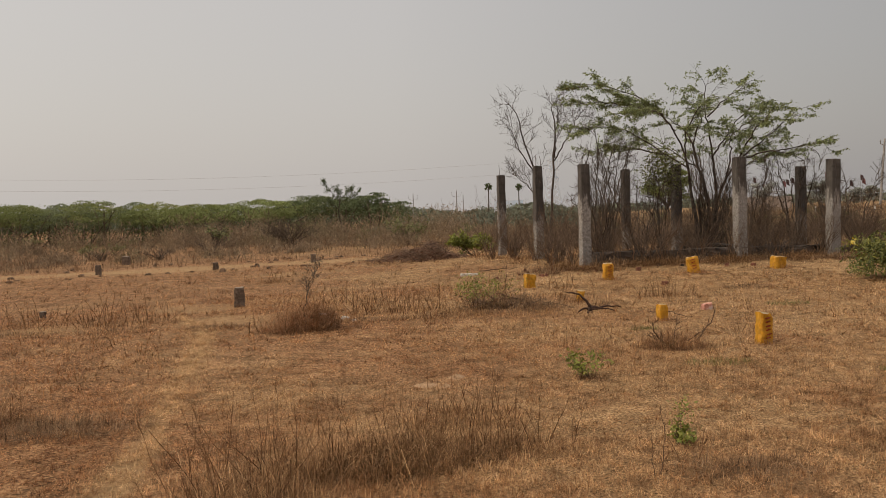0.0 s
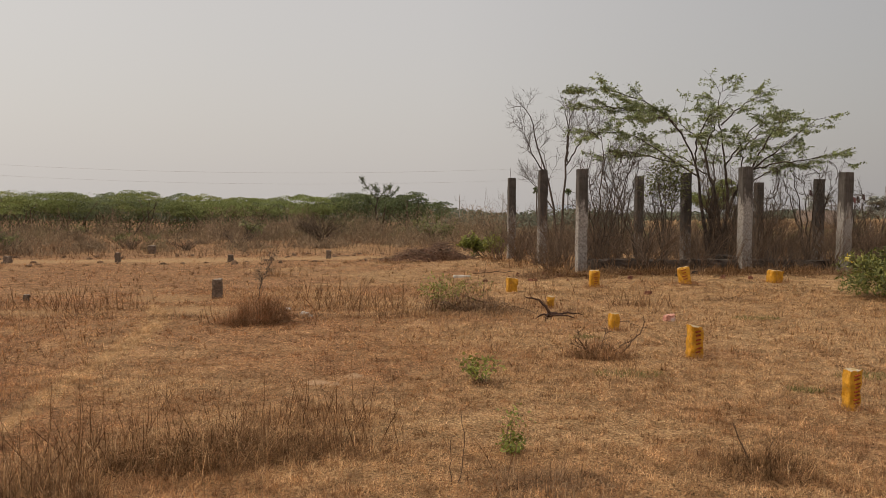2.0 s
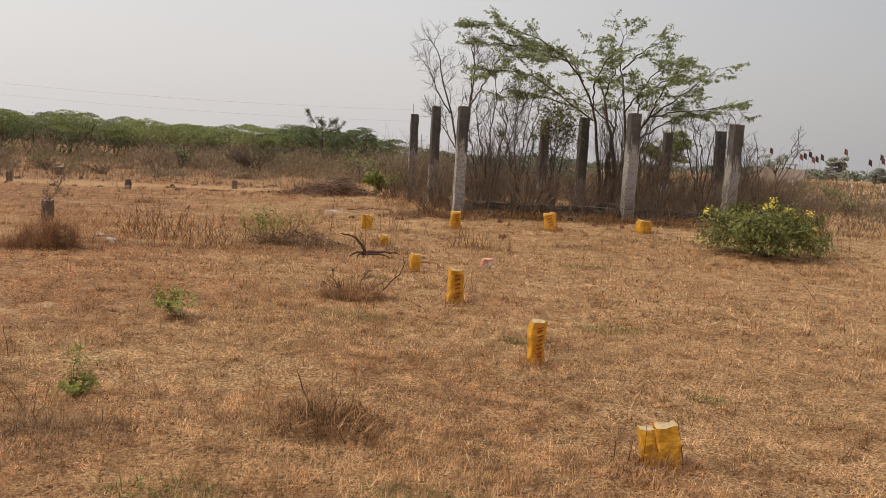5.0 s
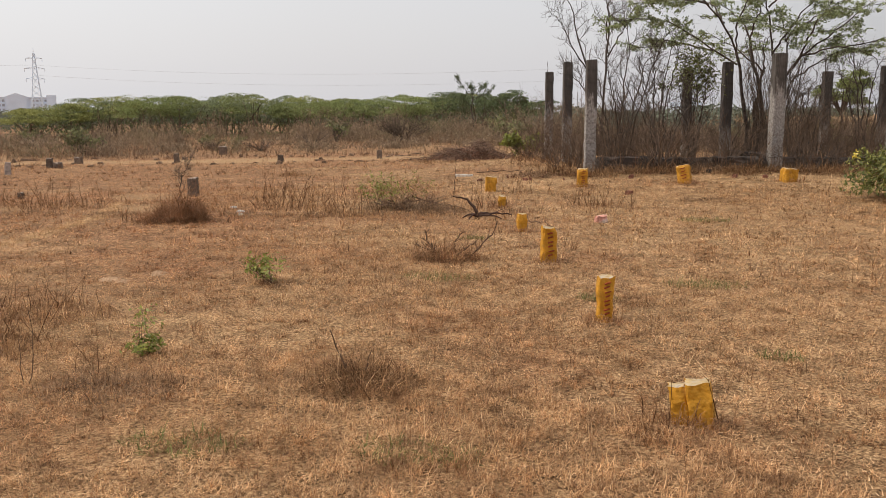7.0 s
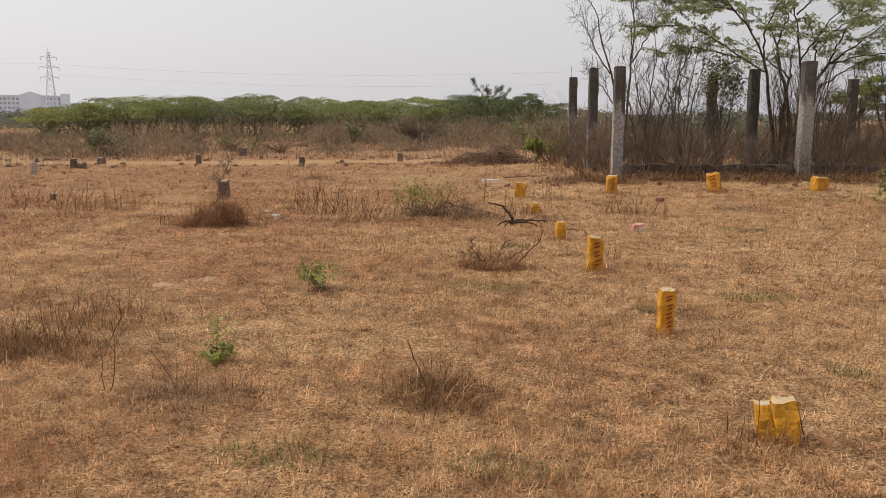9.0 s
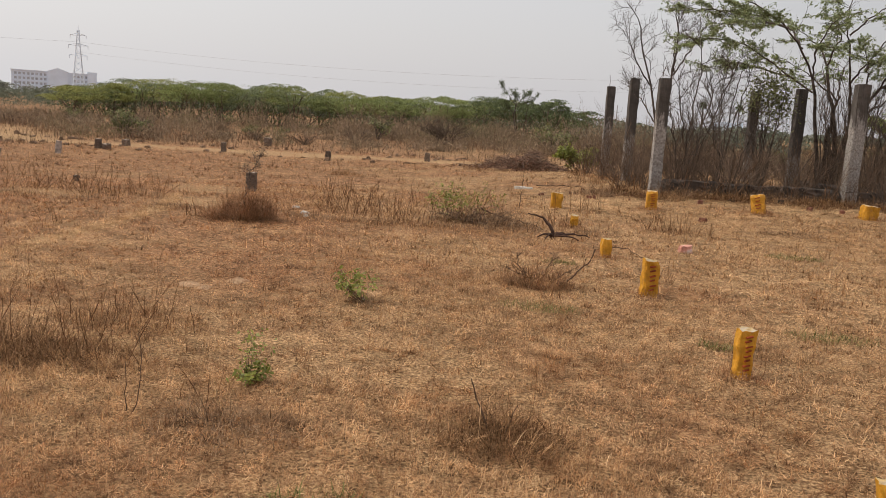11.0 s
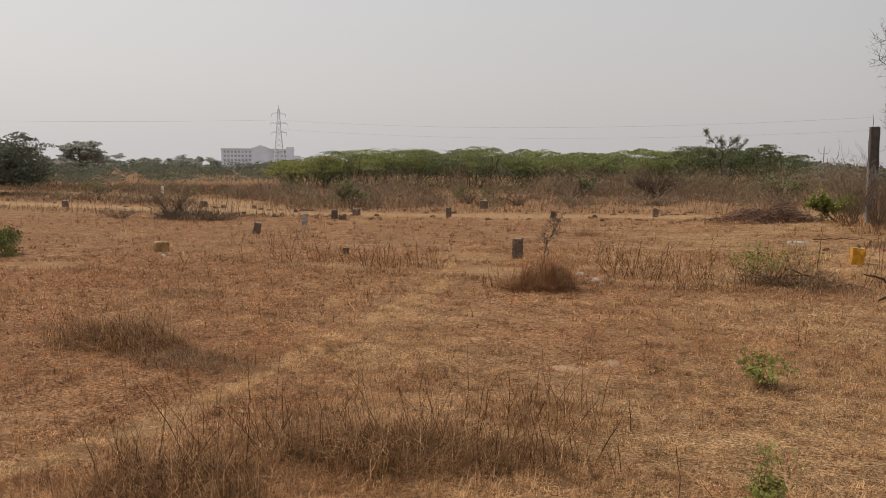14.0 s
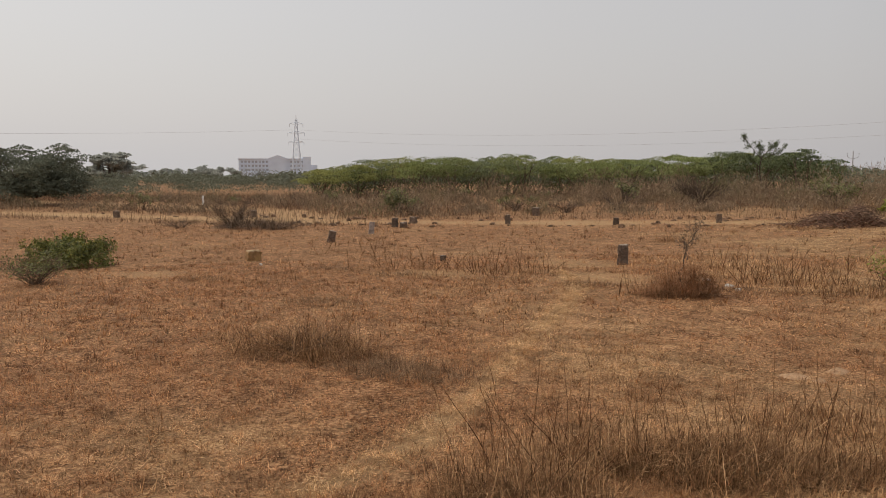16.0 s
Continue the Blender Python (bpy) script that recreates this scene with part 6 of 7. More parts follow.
part("stump", block(0.09, 0.08, 0.08, 4, 0.02, 131, 0.3, 0.02), M_ROOT, ob)

# heap of cut brush
r = np.random.default_rng(132)
ob = thing("brush_heap", (-2.72, 25.9), "long heap of cut dead brown branches beside the track", "brush heap", turn=3)
sticks = []
for k in range(760):
    x = r.normal(0, 0.66)
    zz = 0.47 * math.exp(-(x / 1.1) ** 2) * r.random() ** 0.8 * (1 + 0.35 * math.sin(x * 5))
    a, ln = r.uniform(0, 6.28), r.uniform(0.15, 0.65)
    c = np.array([x, r.normal(0, 0.4), zz + 0.03])
    d = np.array([math.cos(a), math.sin(a), r.normal(0.1, 0.3)]) * ln / 2
    sticks.append(limb(r, c - d, c + d, (0, 0, 0.03), 0.009, 0.004, 4, 0.06))
put("twig", tube_mesh("twig", sticks, 4), mat("cut_branches", (0.20, 0.125, 0.085), noise_scale=5, island_random=0.5, bump=0), ob, kind="stuff")
hc = np.stack([r.normal(0, 0.66, 1900), r.normal(0, 0.4, 1900), np.zeros(1900)], 1)
hc[:, 2] = 0.02 + 0.42 * np.exp(-(hc[:, 0] / 1.1) ** 2) * np.exp(-(hc[:, 1] / 0.7) ** 2) * np.sqrt(r.random(1900))
v, f = leaf_cards(r, hc, np.tile([0, 0, 1.0], (1900, 1)), 0.10, 0.04, 0.9)
put("foliage", mesh_from("foliage", v, [f]), mat("dead_brown_leaves", (0.24, 0.125, 0.08), noise_scale=3, island_random=0.5, bump=0), ob, kind="stuff")

# dead branch over the weed, sticks on the straw
def stick(at, ways, rr, label, seed):
    rs = np.random.default_rng(seed)
    ob = thing("dead_branch", at, label, "branch")
    main = [bent(rs, w, rr, rr * 0.4, 10, 0.012) for w in ways]
    put("wood", tube_mesh("wood", main, 6), M_DRYWOOD, ob)
    tw = []
    for b in main:
        sprout(rs, b, 4, 0.16, 0.2, rr * 0.4, 0, tw, [], 0.7, 0.2, 3)
    put("twig", tube_mesh("twig", tw, 4), M_DRYWOOD, ob, kind="stuff")


stick((-2.0, 12.35), [[(-0.3, 0.2, 0.05), (-0.05, 0.1, 0.14), (0.25, 0.05, 0.17), (0.5, 0.0, 0.09), (0.62, -0.05, 0.02)], [(0.0, 0.1, 0.22), (0.2, 0.2, 0.12), (0.45, 0.3, 0.05)]], 0.014, "dark dead branch arching over a weed", 138)
stick((-1.2, 12.2), [[(-0.3, 0.3, 0.06), (-0.1, 0.1, 0.10), (0.1, -0.1, 0.05), (0.35, -0.5, 0.02)]], 0.009, "thin dead branch lying on the straw", 139)
stick((0.1, 10.6), [[(-0.1, 0.15, 0.05), (0.12, -0.1, 0.06), (0.34, -0.45, 0.02)]], 0.008, "thin dead branch lying beside a marker stone", 140)
stick((-1.2, 18.7), [[(-0.5, -0.1, 0.03), (0.0, 0.0, 0.05), (0.8, 0.35, 0.06)]], 0.012, "long dead branch lying beside a white slab", 142)
stick((-1.63, 14.6), [[(0, 0, -0.03), (0.01, 0, 0.3), (0.03, 0, 0.62)]], 0.009, "single dead stem standing in the field", 141)

# low mounds of bare soil
M_SOIL = mat("pale_crumbly_soil", (0.43, 0.275, 0.16), rough=0.95, noise_scale=14, dark=0.7, light=1.2, bump=0.8, bump_scale=45)
for k, (x, y, w, h) in enumerate(((-3.58, 6.22, 0.15, 0.03), (-3.27, 6.52, 0.12, 0.035), (-3.40, 6.15, 0.10, 0.025))):
    ob = thing("soil_mound", (x, y), "low mound of pale crumbled soil in the straw", "soil mound", turn=40 * k)
    q, a = np.meshgrid(np.linspace(0, 1, 9), np.linspace(0, 2 * np.pi, 25)[:-1], indexing="ij")
    edge = w * (1 + 0.18 * np.sin(a * 3 + k) + 0.10 * np.sin(a * 7 + 2 * k))
    z = h * (1 - q ** 2) ** 1.5 + 0.006 * np.sin(a * 9 + q * 14) * (1 - q) - 0.012 * q
    i = (np.arange(8)[:, None] * 24 + np.arange(24)[None, :]).ravel()
    i2 = (np.arange(8)[:, None] * 24 + (np.arange(24)[None, :] + 1) % 24).ravel()
    me = mesh_from("soil", np.stack([np.cos(a) * q * edge, np.sin(a) * q * edge * 0.75, z], -1).reshape(-1, 3), [np.stack([i, i + 24, i2 + 24, i2], 1)])
    put("soil", me, M_SOIL, ob)

# clods of earth along the track
r = np.random.default_rng(136)
cv, cf, base = [], [], 0
for k in range(110):
    i = r.integers(1, len(ROAD) - 1)
    s = r.random()
    (ax, ay), (bx2, by2) = ROAD[i], ROAD[i + 1] if i + 1 < len(ROAD) else ROAD[i]
    x, y = ax + (bx2 - ax) * s, ay + (by2 - ay) * s + r.choice([-1, 1]) * r.uniform(0.8, 3.2)
    bm = block(0.3 * r.lognormal(-0.4, 0.5), r.uniform(0.1, 0.25), 0.06 * r.lognormal(-0.2, 0.5), 3, 0.04, 700 + k, 0.4, 0.03)
    z = float(gz(x, y))
    bm.verts.index_update()
    cv.append(np.array([(v.co.x + x, v.co.y + y, v.co.z + z) for v in bm.verts]))
    cf.append(np.array([[v.index + base for v in f.verts] for f in bm.faces]))
    base += len(bm.verts)
    bm.free()
tagged(put("earth_clod", mesh_from("earth_clod", np.concatenate(cv), [np.concatenate(cf)]), mat("dry_earth_clods", (0.17, 0.105, 0.065), noise_scale=6, island_random=0.3, bump=0.6)),
       "dry brown earth clods along the dirt track", "earth clods", kind="stuff")

# small litter on the field
ob = thing("plaster_lump", (0.99, 11.04), "pinkish broken lump of painted plaster on the grass", "rubble", turn=20)
part("lump", block(0.18, 0.12, 0.10, 4, 0.026, 140, 0.2, 0.02), M_PINK, ob)
ob = thing("white_slab", (-1.97, 18.38), "thin white slab lying flat in the grass", "slab", turn=5)
part("slab", block(0.42, 0.2, 0.045, 4, 0.012, 141, 0.02, 0.02), M_WHITE, ob)
for x, y, s, k in ((-4.60, 11.63, 0.15, 0), (-4.99, 12.27, 0.14, 1), (-4.45, 11.27, 0.1, 2), (-5.20, 2.25, 0.05, 3), (-13.21, 12.19, 0.12, 4)):
    ob = thing("litter_scrap", (x, y), "crumpled whitish scrap of litter on the grass", "litter", turn=30 * k)
    part("scrap", block(s, s * 0.55, 0.035, 3, 0.018, 142 + k, 0.2, 0.01), M_WHITE, ob)

# sparse green grass tufts
for k, (x, y, rr) in enumerate(((-0.57, 6.72, 0.24), (1.77, 6.69, 0.24), (1.90, 4.48, 0.1), (0.83, 6.00, 0.12), (-1.07, 2.65, 0.2), (-0.58, 9.25, 0.15), (2.41, 11.33, 0.25), (-0.00, 2.71, 0.2))):
    r = np.random.default_rng(150 + k)
    m = int(1500 * rr)
    a, d = r.uniform(0, 6.28, m), np.sqrt(r.random(m)) * rr
    v, f = blades(np.cos(a) * d * 1.5, np.sin(a) * d * 0.7, np.zeros(m), 0.07 * (0.5 + r.random(m)), np.full(m, 0.005), np.radians(r.uniform(20, 80, m)), r.uniform(0, 6.28, m), 0.6)
    ob = thing("green_grass_tuft", (x, y), "small tuft of greenish grass among the straw", "grass")
    put("foliage", mesh_from("foliage", v, f), M_GREENBLADE, ob, kind="stuff")


# ---- thicket and far trees ----
def umbrella(r, c, rad, caps, per, cs, ns, core=2):
    """Leaves of a spreading thorn crown: small flat-topped caps, one over another, round a loose dark core."""
    d = unit(r.normal(0, 1, (caps, 3)))
    d[:, 2] = np.abs(d[:, 2]) * 1.5 - 0.5
    p = c + unit(d) * rad * (0.74 + 0.24 * r.random((caps, 1)))
    s = rad[0] * r.uniform(0.26, 0.5, caps)
    a, q = r.uniform(0, 6.28, (caps, per)), np.sqrt(r.random((caps, per)))
    x, y = np.cos(a) * q * s[:, None], np.sin(a) * q * s[:, None]
    z = 0.30 * s[:, None] * (1 - q ** 2) + r.normal(0, 0.03, (caps, per))
    cs.append((p[:, None, :] + np.stack([x, y, z], -1)).reshape(-1, 3))
    ns.append(np.stack([x / s[:, None] * 0.5, y / s[:, None] * 0.5, np.ones_like(x)], -1).reshape(-1, 3))
    e = unit(r.normal(0, 1, (per * core, 3)))
    cs.append(c + e * rad * 0.8 * r.random((per * core, 1)) ** 0.4)
    ns.append(e)


def crown_cloud(r, centres, radii, per, size):
    cs, ns = [], []
    for c, rad in zip(centres, radii):
        d = unit(r.normal(0, 1, (per, 3)))
        d[:, 2] = np.abs(d[:, 2]) * 1.25 - 0.32
        k = (0.72 + 0.33 * r.random((per, 1)))
        lump = 1 + 0.22 * np.sin(d[:, :1] * 5 + c[0]) * np.cos(d[:, 1:2] * 6 + c[1]) + 0.12 * np.sin(d[:, 2:3] * 9 + c[0] * 2)
        cs.append(c + d * k * lump * rad)
        ns.append(d)
    cs, ns = np.concatenate(cs), np.concatenate(ns)
    return leaf_cards(r, cs, ns + np.array([0, 0, 0.5]), size[0], size[1], 0.5)


r = np.random.default_rng(160)
cen, rad, stems = [], [], []
ROWS = 64
for k in range(ROWS):
    a = math.radians(-33.5 + 34.0 * (k + r.random()) / ROWS)
    edge = min(1.0, 0.66 + (k / ROWS) * 2.2)
    d = 69 + 16 * ((k * 0.618) % 1.0)
    h = (3.15 + 0.012 * (d - 69) + 0.22 * wobble(np.array(k * 0.4), np.array(0.7)) + np.clip(r.normal(0, 0.34), -0.75, 0.3)) * edge
    if k > ROWS * 0.94:
        h *= 0.8
    x, y = -3.4 + d * math.sin(a), -0.6 + d * math.cos(a)
    g = float(gz(x, y))
    w = r.uniform(1.35, 2.9)
    cen.append(np.array([x, y, g + h * 0.64]))
    rad.append(np.array([w, w, h * 0.34]))
    for j in range(5):
        stems.append(limb(r, (x + r.normal(0, 0.5), y + r.normal(0, 0.5), g - 0.1), (x + r.normal(0, 1.1), y + r.normal(0, 1.1), g + h * 0.8), (0, 0, 0), 0.06, 0.02, 5, 0.04))
ob = thing("thicket", (cen[40][0], cen[40][1], 0), "long dense green thorn thicket along the far edge of the field", "thicket")
tagged(ob, kind="stuff")
off = np.array([cen[40][0], cen[40][1], 0])
tint = np.clip(np.round(1 + 1.3 * wobble(np.arange(ROWS) * 0.5, np.arange(ROWS) * 1.1) + r.normal(0, 0.55, ROWS)), 0, 2).astype(int)
tint[(np.arange(ROWS) > ROWS * 0.78) & (r.random(ROWS) < 0.7)] = 3
for t, leaves in enumerate((M_HEDGE_WARM, M_HEDGE, M_HEDGE_GREY, M_LEAFDARK)):
    cs, ns = [], []
    for c, q, k in zip(cen, rad, tint):
        if k == t:
            umbrella(r, c, q, 28, 110, cs, ns, 1)
    v, f = leaf_cards(r, np.concatenate(cs) - off, np.concatenate(ns), 0.14, 0.074, 0.7)
    put("foliage", mesh_from("foliage", v, [f]), leaves, ob, kind="stuff")
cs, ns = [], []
for c, q in zip(cen, rad):                             # darker leaves inside the crowns and below them
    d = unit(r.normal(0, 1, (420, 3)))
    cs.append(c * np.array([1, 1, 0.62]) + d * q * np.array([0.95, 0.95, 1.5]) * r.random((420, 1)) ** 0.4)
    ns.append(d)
v, f = leaf_cards(r, np.concatenate(cs) - off, np.concatenate(ns), 0.17, 0.08, 0.9)
put("undergrowth", mesh_from("undergrowth", v, [f]), M_LEAFDARK, ob, "darker green leaves filling the crowns and the space below", "stuff")
sv, sf = tubes(stems, 4)
put("stem", mesh_from("stem", sv - off, [sf]), M_GREYBRUSH, ob, kind="stuff")
# feathery sprays over the top
spr = []
for c, q in zip(cen, rad):
    for j in range(5):
        dx, dy = np.clip(r.normal(0, 0.4, 2), -0.8, 0.8)
        p0 = c + q * np.array([dx, dy, 0.86 * math.sqrt(max(0.05, 1 - dx * dx - dy * dy))])
        spr.append(limb(r, p0, p0 + np.array([r.normal(0, 0.8), r.normal(0, 0.5), r.uniform(-0.05, 0.16)]), (0, 0, 0.08), 0.03, 0.01, 5, 0.04))
sc = np.concatenate([b[0] for b in spr])
sc = np.repeat(sc, 6, 0) + r.normal(0, 1, (len(sc) * 6, 3)) * np.array([0.13, 0.13, 0.04])
v, f = leaf_cards(r, sc, np.tile([0, 0, 1.0], (len(sc), 1)), 0.17, 0.06, 0.35)
put("top_spray", mesh_from("top_spray", v - off, [f]), M_HEDGE, ob, kind="stuff")


def far_tree(name, at, h, w, seed, label, leaves, trunk_h=0.45, n=900, size=(0.5, 0.25), lumps=9, lump=(0.14, 0.24), thin=1.0):
    r = np.random.default_rng(seed)
    ob = thing(name, at, label, "tree")
    out, cen, rad = [], [], []
    for i in range(lumps):
        a, d = r.uniform(0, 6.28), w / 2 * math.sqrt(r.random()) * 0.75
        c = np.array([d * math.cos(a), d * math.sin(a), h * (trunk_h + (0.85 - trunk_h) * r.random())])
        cen.append(c)
        s = w * r.uniform(*lump)
        rad.append(np.array([s, s, s * 0.6]))
        out.append(limb(r, (0, 0, h * trunk_h * 0.55), c, (0, 0, 0.04 * h), thin * 0.012 * h, thin * 0.004 * h, 7, 0.02))
    put("trunk", tube_mesh("trunk", [limb(r, (0, 0, -0.1), (0, 0, h * trunk_h * 0.6), (0.03 * h, 0, 0), thin * 0.022 * h, thin * 0.014 * h, 6, 0.01)], 6), M_BARK, ob)
    put("limb", tube_mesh("limb", out, 5), M_BARK, ob, kind="stuff")
    cs, ns = [], []
    for c, q in zip(cen, rad):
        umbrella(r, c, q * np.array([1.0, 1.0, 0.8]), 6, n // lumps // 10, cs, ns, 5)
    v, f = leaf_cards(r, np.concatenate(cs), np.concatenate(ns), size[0], size[1], 0.9)
    put("crown", mesh_from("crown", v, [f]), leaves, ob, kind="stuff")
    return ob


def polar(az, d, eye=(-3.43, -0.65)):
    return (eye[0] + d * math.sin(math.radians(az)), eye[1] + d * math.cos(math.radians(az)))


lone = thing("lone_tree", (-7.7, 64.5), "slender tree with an open ragged crown above the thicket", "tree", scale=0.84)
r = np.random.default_rng(170)
put("trunk", tube_mesh("trunk", [bent(r, [(0, 0, -0.1), (0.1, 0, 1.4), (-0.1, 0, 2.6), (0.05, 0, 3.3)], 0.07, 0.045, 10, 0.02)], 6), M_BARK, lone)
out, tips = [], []
for way in ([(0.05, 0, 3.3), (-0.5, 0.1, 4.0), (-1.1, 0.1, 4.7), (-1.5, 0.0, 5.3)], [(0.05, 0, 3.3), (0.0, 0.1, 3.9), (-0.25, 0.2, 4.6)], [(0.05, 0, 3.3), (0.5, -0.1, 3.9), (0.9, -0.1, 4.4), (1.3, -0.1, 4.55)],
            [(0.05, 0, 3.2), (0.7, 0.2, 3.6), (1.3, 0.3, 3.8), (1.9, 0.3, 4.3)], [(-0.1, 0, 2.6), (-0.6, -0.2, 3.1), (-1.0, -0.3, 3.5)]):
    lb = bent(r, way, 0.035, 0.012, 10, 0.03)
    put("limb", tube_mesh("limb", [lb], 5), M_BARK, lone)
    sprout(r, lb, 10, 0.6, 0.3, 0.012, 0, out, tips, 0.7, 0.3, 4)
put("twig", tube_mesh("twig", out, 3), M_BARK, lone, kind="stuff")
c = np.repeat(np.concatenate([b[0][1:] for b in tips]), 12, 0)
v, f = leaf_cards(r, c + r.normal(0, 0.10, c.shape), np.tile([0, 0, 1.0], (len(c), 1)), 0.135, 0.07, 0.7)
put("crown", mesh_from("crown", v, [f]), M_LEAFDARK, lone, "ragged dark leaves along the limbs", "stuff")
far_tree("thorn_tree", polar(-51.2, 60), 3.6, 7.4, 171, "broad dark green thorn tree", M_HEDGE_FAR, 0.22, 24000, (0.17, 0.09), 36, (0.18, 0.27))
far_tree("far_tree", polar(-46.8, 110), 5.0, 5.6, 172, "spreading greyish tree in the distance", M_HAZELEAF, 0.36, 9000, (0.32, 0.19), 20, (0.18, 0.27))
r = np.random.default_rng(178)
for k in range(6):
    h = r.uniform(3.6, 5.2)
    far_tree("far_tree", polar(-45.0 + 1.1 * k + r.uniform(-0.5, 0.5), r.uniform(230, 280)), h, h * r.uniform(1.1, 1.8), 880 + k, "hazy round-crowned tree far beyond the field", M_HAZELEAF, 0.22, 4200, (0.45, 0.25), 12, (0.18, 0.28))
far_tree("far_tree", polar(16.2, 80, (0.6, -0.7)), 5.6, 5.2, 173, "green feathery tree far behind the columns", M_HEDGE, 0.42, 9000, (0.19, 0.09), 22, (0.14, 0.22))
far_tree("far_tree", polar(27.4, 150, (-0.8, -1.0)), 5.3, 3.1, 174, "dense round-crowned tree in the distance", M_HAZELEAF, 0.25, 6500, (0.34, 0.2), 24, (0.2, 0.3))
far_tree("far_tree", polar(23.9, 120, (-0.8, -1.0)), 4.6, 3.4, 175, "open-crowned thin tree in the distance", M_HAZELEAF, 0.5, 900, (0.3, 0.16), 11)
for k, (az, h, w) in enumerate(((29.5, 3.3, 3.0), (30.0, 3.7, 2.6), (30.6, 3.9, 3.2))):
    far_tree("far_tree", polar(az, 170, (-0.8, -1.0)), h, w, 176 + 20 * k, "small round-crowned tree in the distance", M_HAZELEAF, 0.2, 4000, (0.34, 0.2), 12, (0.2, 0.32))
def palm(at, h, seed):
    r = np.random.default_rng(seed)
    ob = thing("palm_tree", at, "small palm with a round head in the distance", "tree")
    put("trunk", tube_mesh("trunk", [limb(r, (0, 0, -0.1), (0.1, 0, h), (0.05, 0, 0), 0.14, 0.10, 7, 0.005)], 6), M_BARK, ob)
    d = unit(r.normal(0, 1, (90, 3)) + np.array([0, 0, 0.25]))
    s = unit(np.cross(d, r.normal(0, 1, (90, 3)))) * 0.11
    c, ln = np.array([0.1, 0, h]), (0.6 + 0.35 * r.random(90))[:, None]
    v = np.stack([c + d * 0.05, c + d * ln * 0.7 + s, c + d * ln - np.array([0, 0, 0.06]), c + d * ln * 0.7 - s], 1).reshape(-1, 3)
    put("crown", mesh_from("crown", v, [np.arange(360).reshape(-1, 4)]), M_LEAFDARK, ob, "round head of stiff fronds", "stuff")


palm(polar(7.0, 150, (-3.9, -1.3)), 6.0, 177)
palm(polar(9.1, 165, (-3.9, -1.3)), 6.2, 178)

# far lines of trees, too many to count
r = np.random.default_rng(180)
cen, rad = [], []
for k in range(230):
    az = r.uniform(-66, 60)
    d = r.uniform(150, 215) if -34 < az < 12 else r.uniform(190, 300)
    if az < -33:
        d = r.uniform(120, 240)
    h = r.uniform(2.0, 3.6) if az < 14 else r.uniform(2.0, 3.0)
    x, y = polar(az, d)
    cen.append(np.array([x, y, float(gz(x, y)) + h * 0.35]))
    rad.append(np.array([r.uniform(3, 7), r.uniform(3, 7), h * 0.6]))
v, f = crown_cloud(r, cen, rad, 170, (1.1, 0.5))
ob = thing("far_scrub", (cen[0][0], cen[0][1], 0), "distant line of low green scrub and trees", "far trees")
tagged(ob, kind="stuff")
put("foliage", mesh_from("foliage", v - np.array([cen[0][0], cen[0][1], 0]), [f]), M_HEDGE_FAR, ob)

# low green scrub in front of the far left trees
cen, rad = [], []
for k in range(70):
    az = r.uniform(-64, -30)
    d = r.uniform(74, 108)
    h = r.uniform(1.3, 2.3)
    x, y = polar(az, d)
    cen.append(np.array([x, y, float(gz(x, y)) + h * 0.4]))
    rad.append(np.array([r.uniform(1.5, 3.2), r.uniform(1.5, 3.0), h * 0.6]))
cs, ns = [], []
for c, q in zip(cen, rad):
    umbrella(r, c, q, 11, 55, cs, ns)
v, f = leaf_cards(r, np.concatenate(cs), np.concatenate(ns), 0.15, 0.075, 0.9)
ob = thing("green_scrub", (cen[0][0], cen[0][1], 0), "soft low green scrub beyond the field", "scrub")
tagged(ob, kind="stuff")
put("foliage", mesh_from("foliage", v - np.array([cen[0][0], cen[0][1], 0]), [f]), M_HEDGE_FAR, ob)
cen, rad = [], []
for k in range(40):
    az = r.uniform(0, 14)
    d = r.uniform(60, 100)
    h = r.uniform(0.9, 1.9)
    x, y = polar(az, d)
    cen.append(np.array([x, y, float(gz(x, y)) + h * 0.4]))
    rad.append(np.array([r.uniform(1.3, 2.8), r.uniform(1.5, 3.0), h * 0.6]))
v, f = crown_cloud(r, cen, rad, 420, (0.34, 0.13))
ob = thing("green_scrub", (cen[0][0], cen[0][1], 0), "patchy low green scrub beyond the field", "scrub")
tagged(ob, kind="stuff")
put("foliage", mesh_from("foliage", v - np.array([cen[0][0], cen[0][1], 0]), [f]), M_HEDGE_FAR, ob)


# ---- far buildings, pylons, poles ----
def boxmesh(bm, lo, hi):
    m = bmesh.ops.create_cube(bm, size=1.0)
    for v in m["verts"]:
        v.co = Vector([lo[i] + (hi[i] - lo[i]) * (v.co[i] + 0.5) for i in range(3)])


bx, by = polar(-36.25, 600)
ob = thing("long_building", (bx, by, float(gz(bx, by)) + 1.6), "long pale four-storey building far away in the haze", "building", turn=36.2)
bm = bmesh.new()
boxmesh(bm, (-25, 0, -2.2), (25, 16, 12.6))
boxmesh(bm, (-4, -1.5, 0), (8, 14, 13.4))
boxmesh(bm, (19.5, -1.2, -2), (25.3, 15, 14.4))
boxmesh(bm, (25.4, 2, -2), (30, 12, 8.5))
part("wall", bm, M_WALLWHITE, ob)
bm = bmesh.new()
gable = [bm.verts.new(p) for y in (-1.7, -0.9) for p in ((-4.4, y, 13.4), (8.4, y, 13.4), (2, y, 15.6))]
for q in ((0, 1, 2), (5, 4, 3), (0, 3, 4, 1), (1, 4, 5, 2), (2, 5, 3, 0)):
    bm.faces.new([gable[j] for j in q])
part("gable", bm, M_WALLWHITE, ob, "low triangular gable")
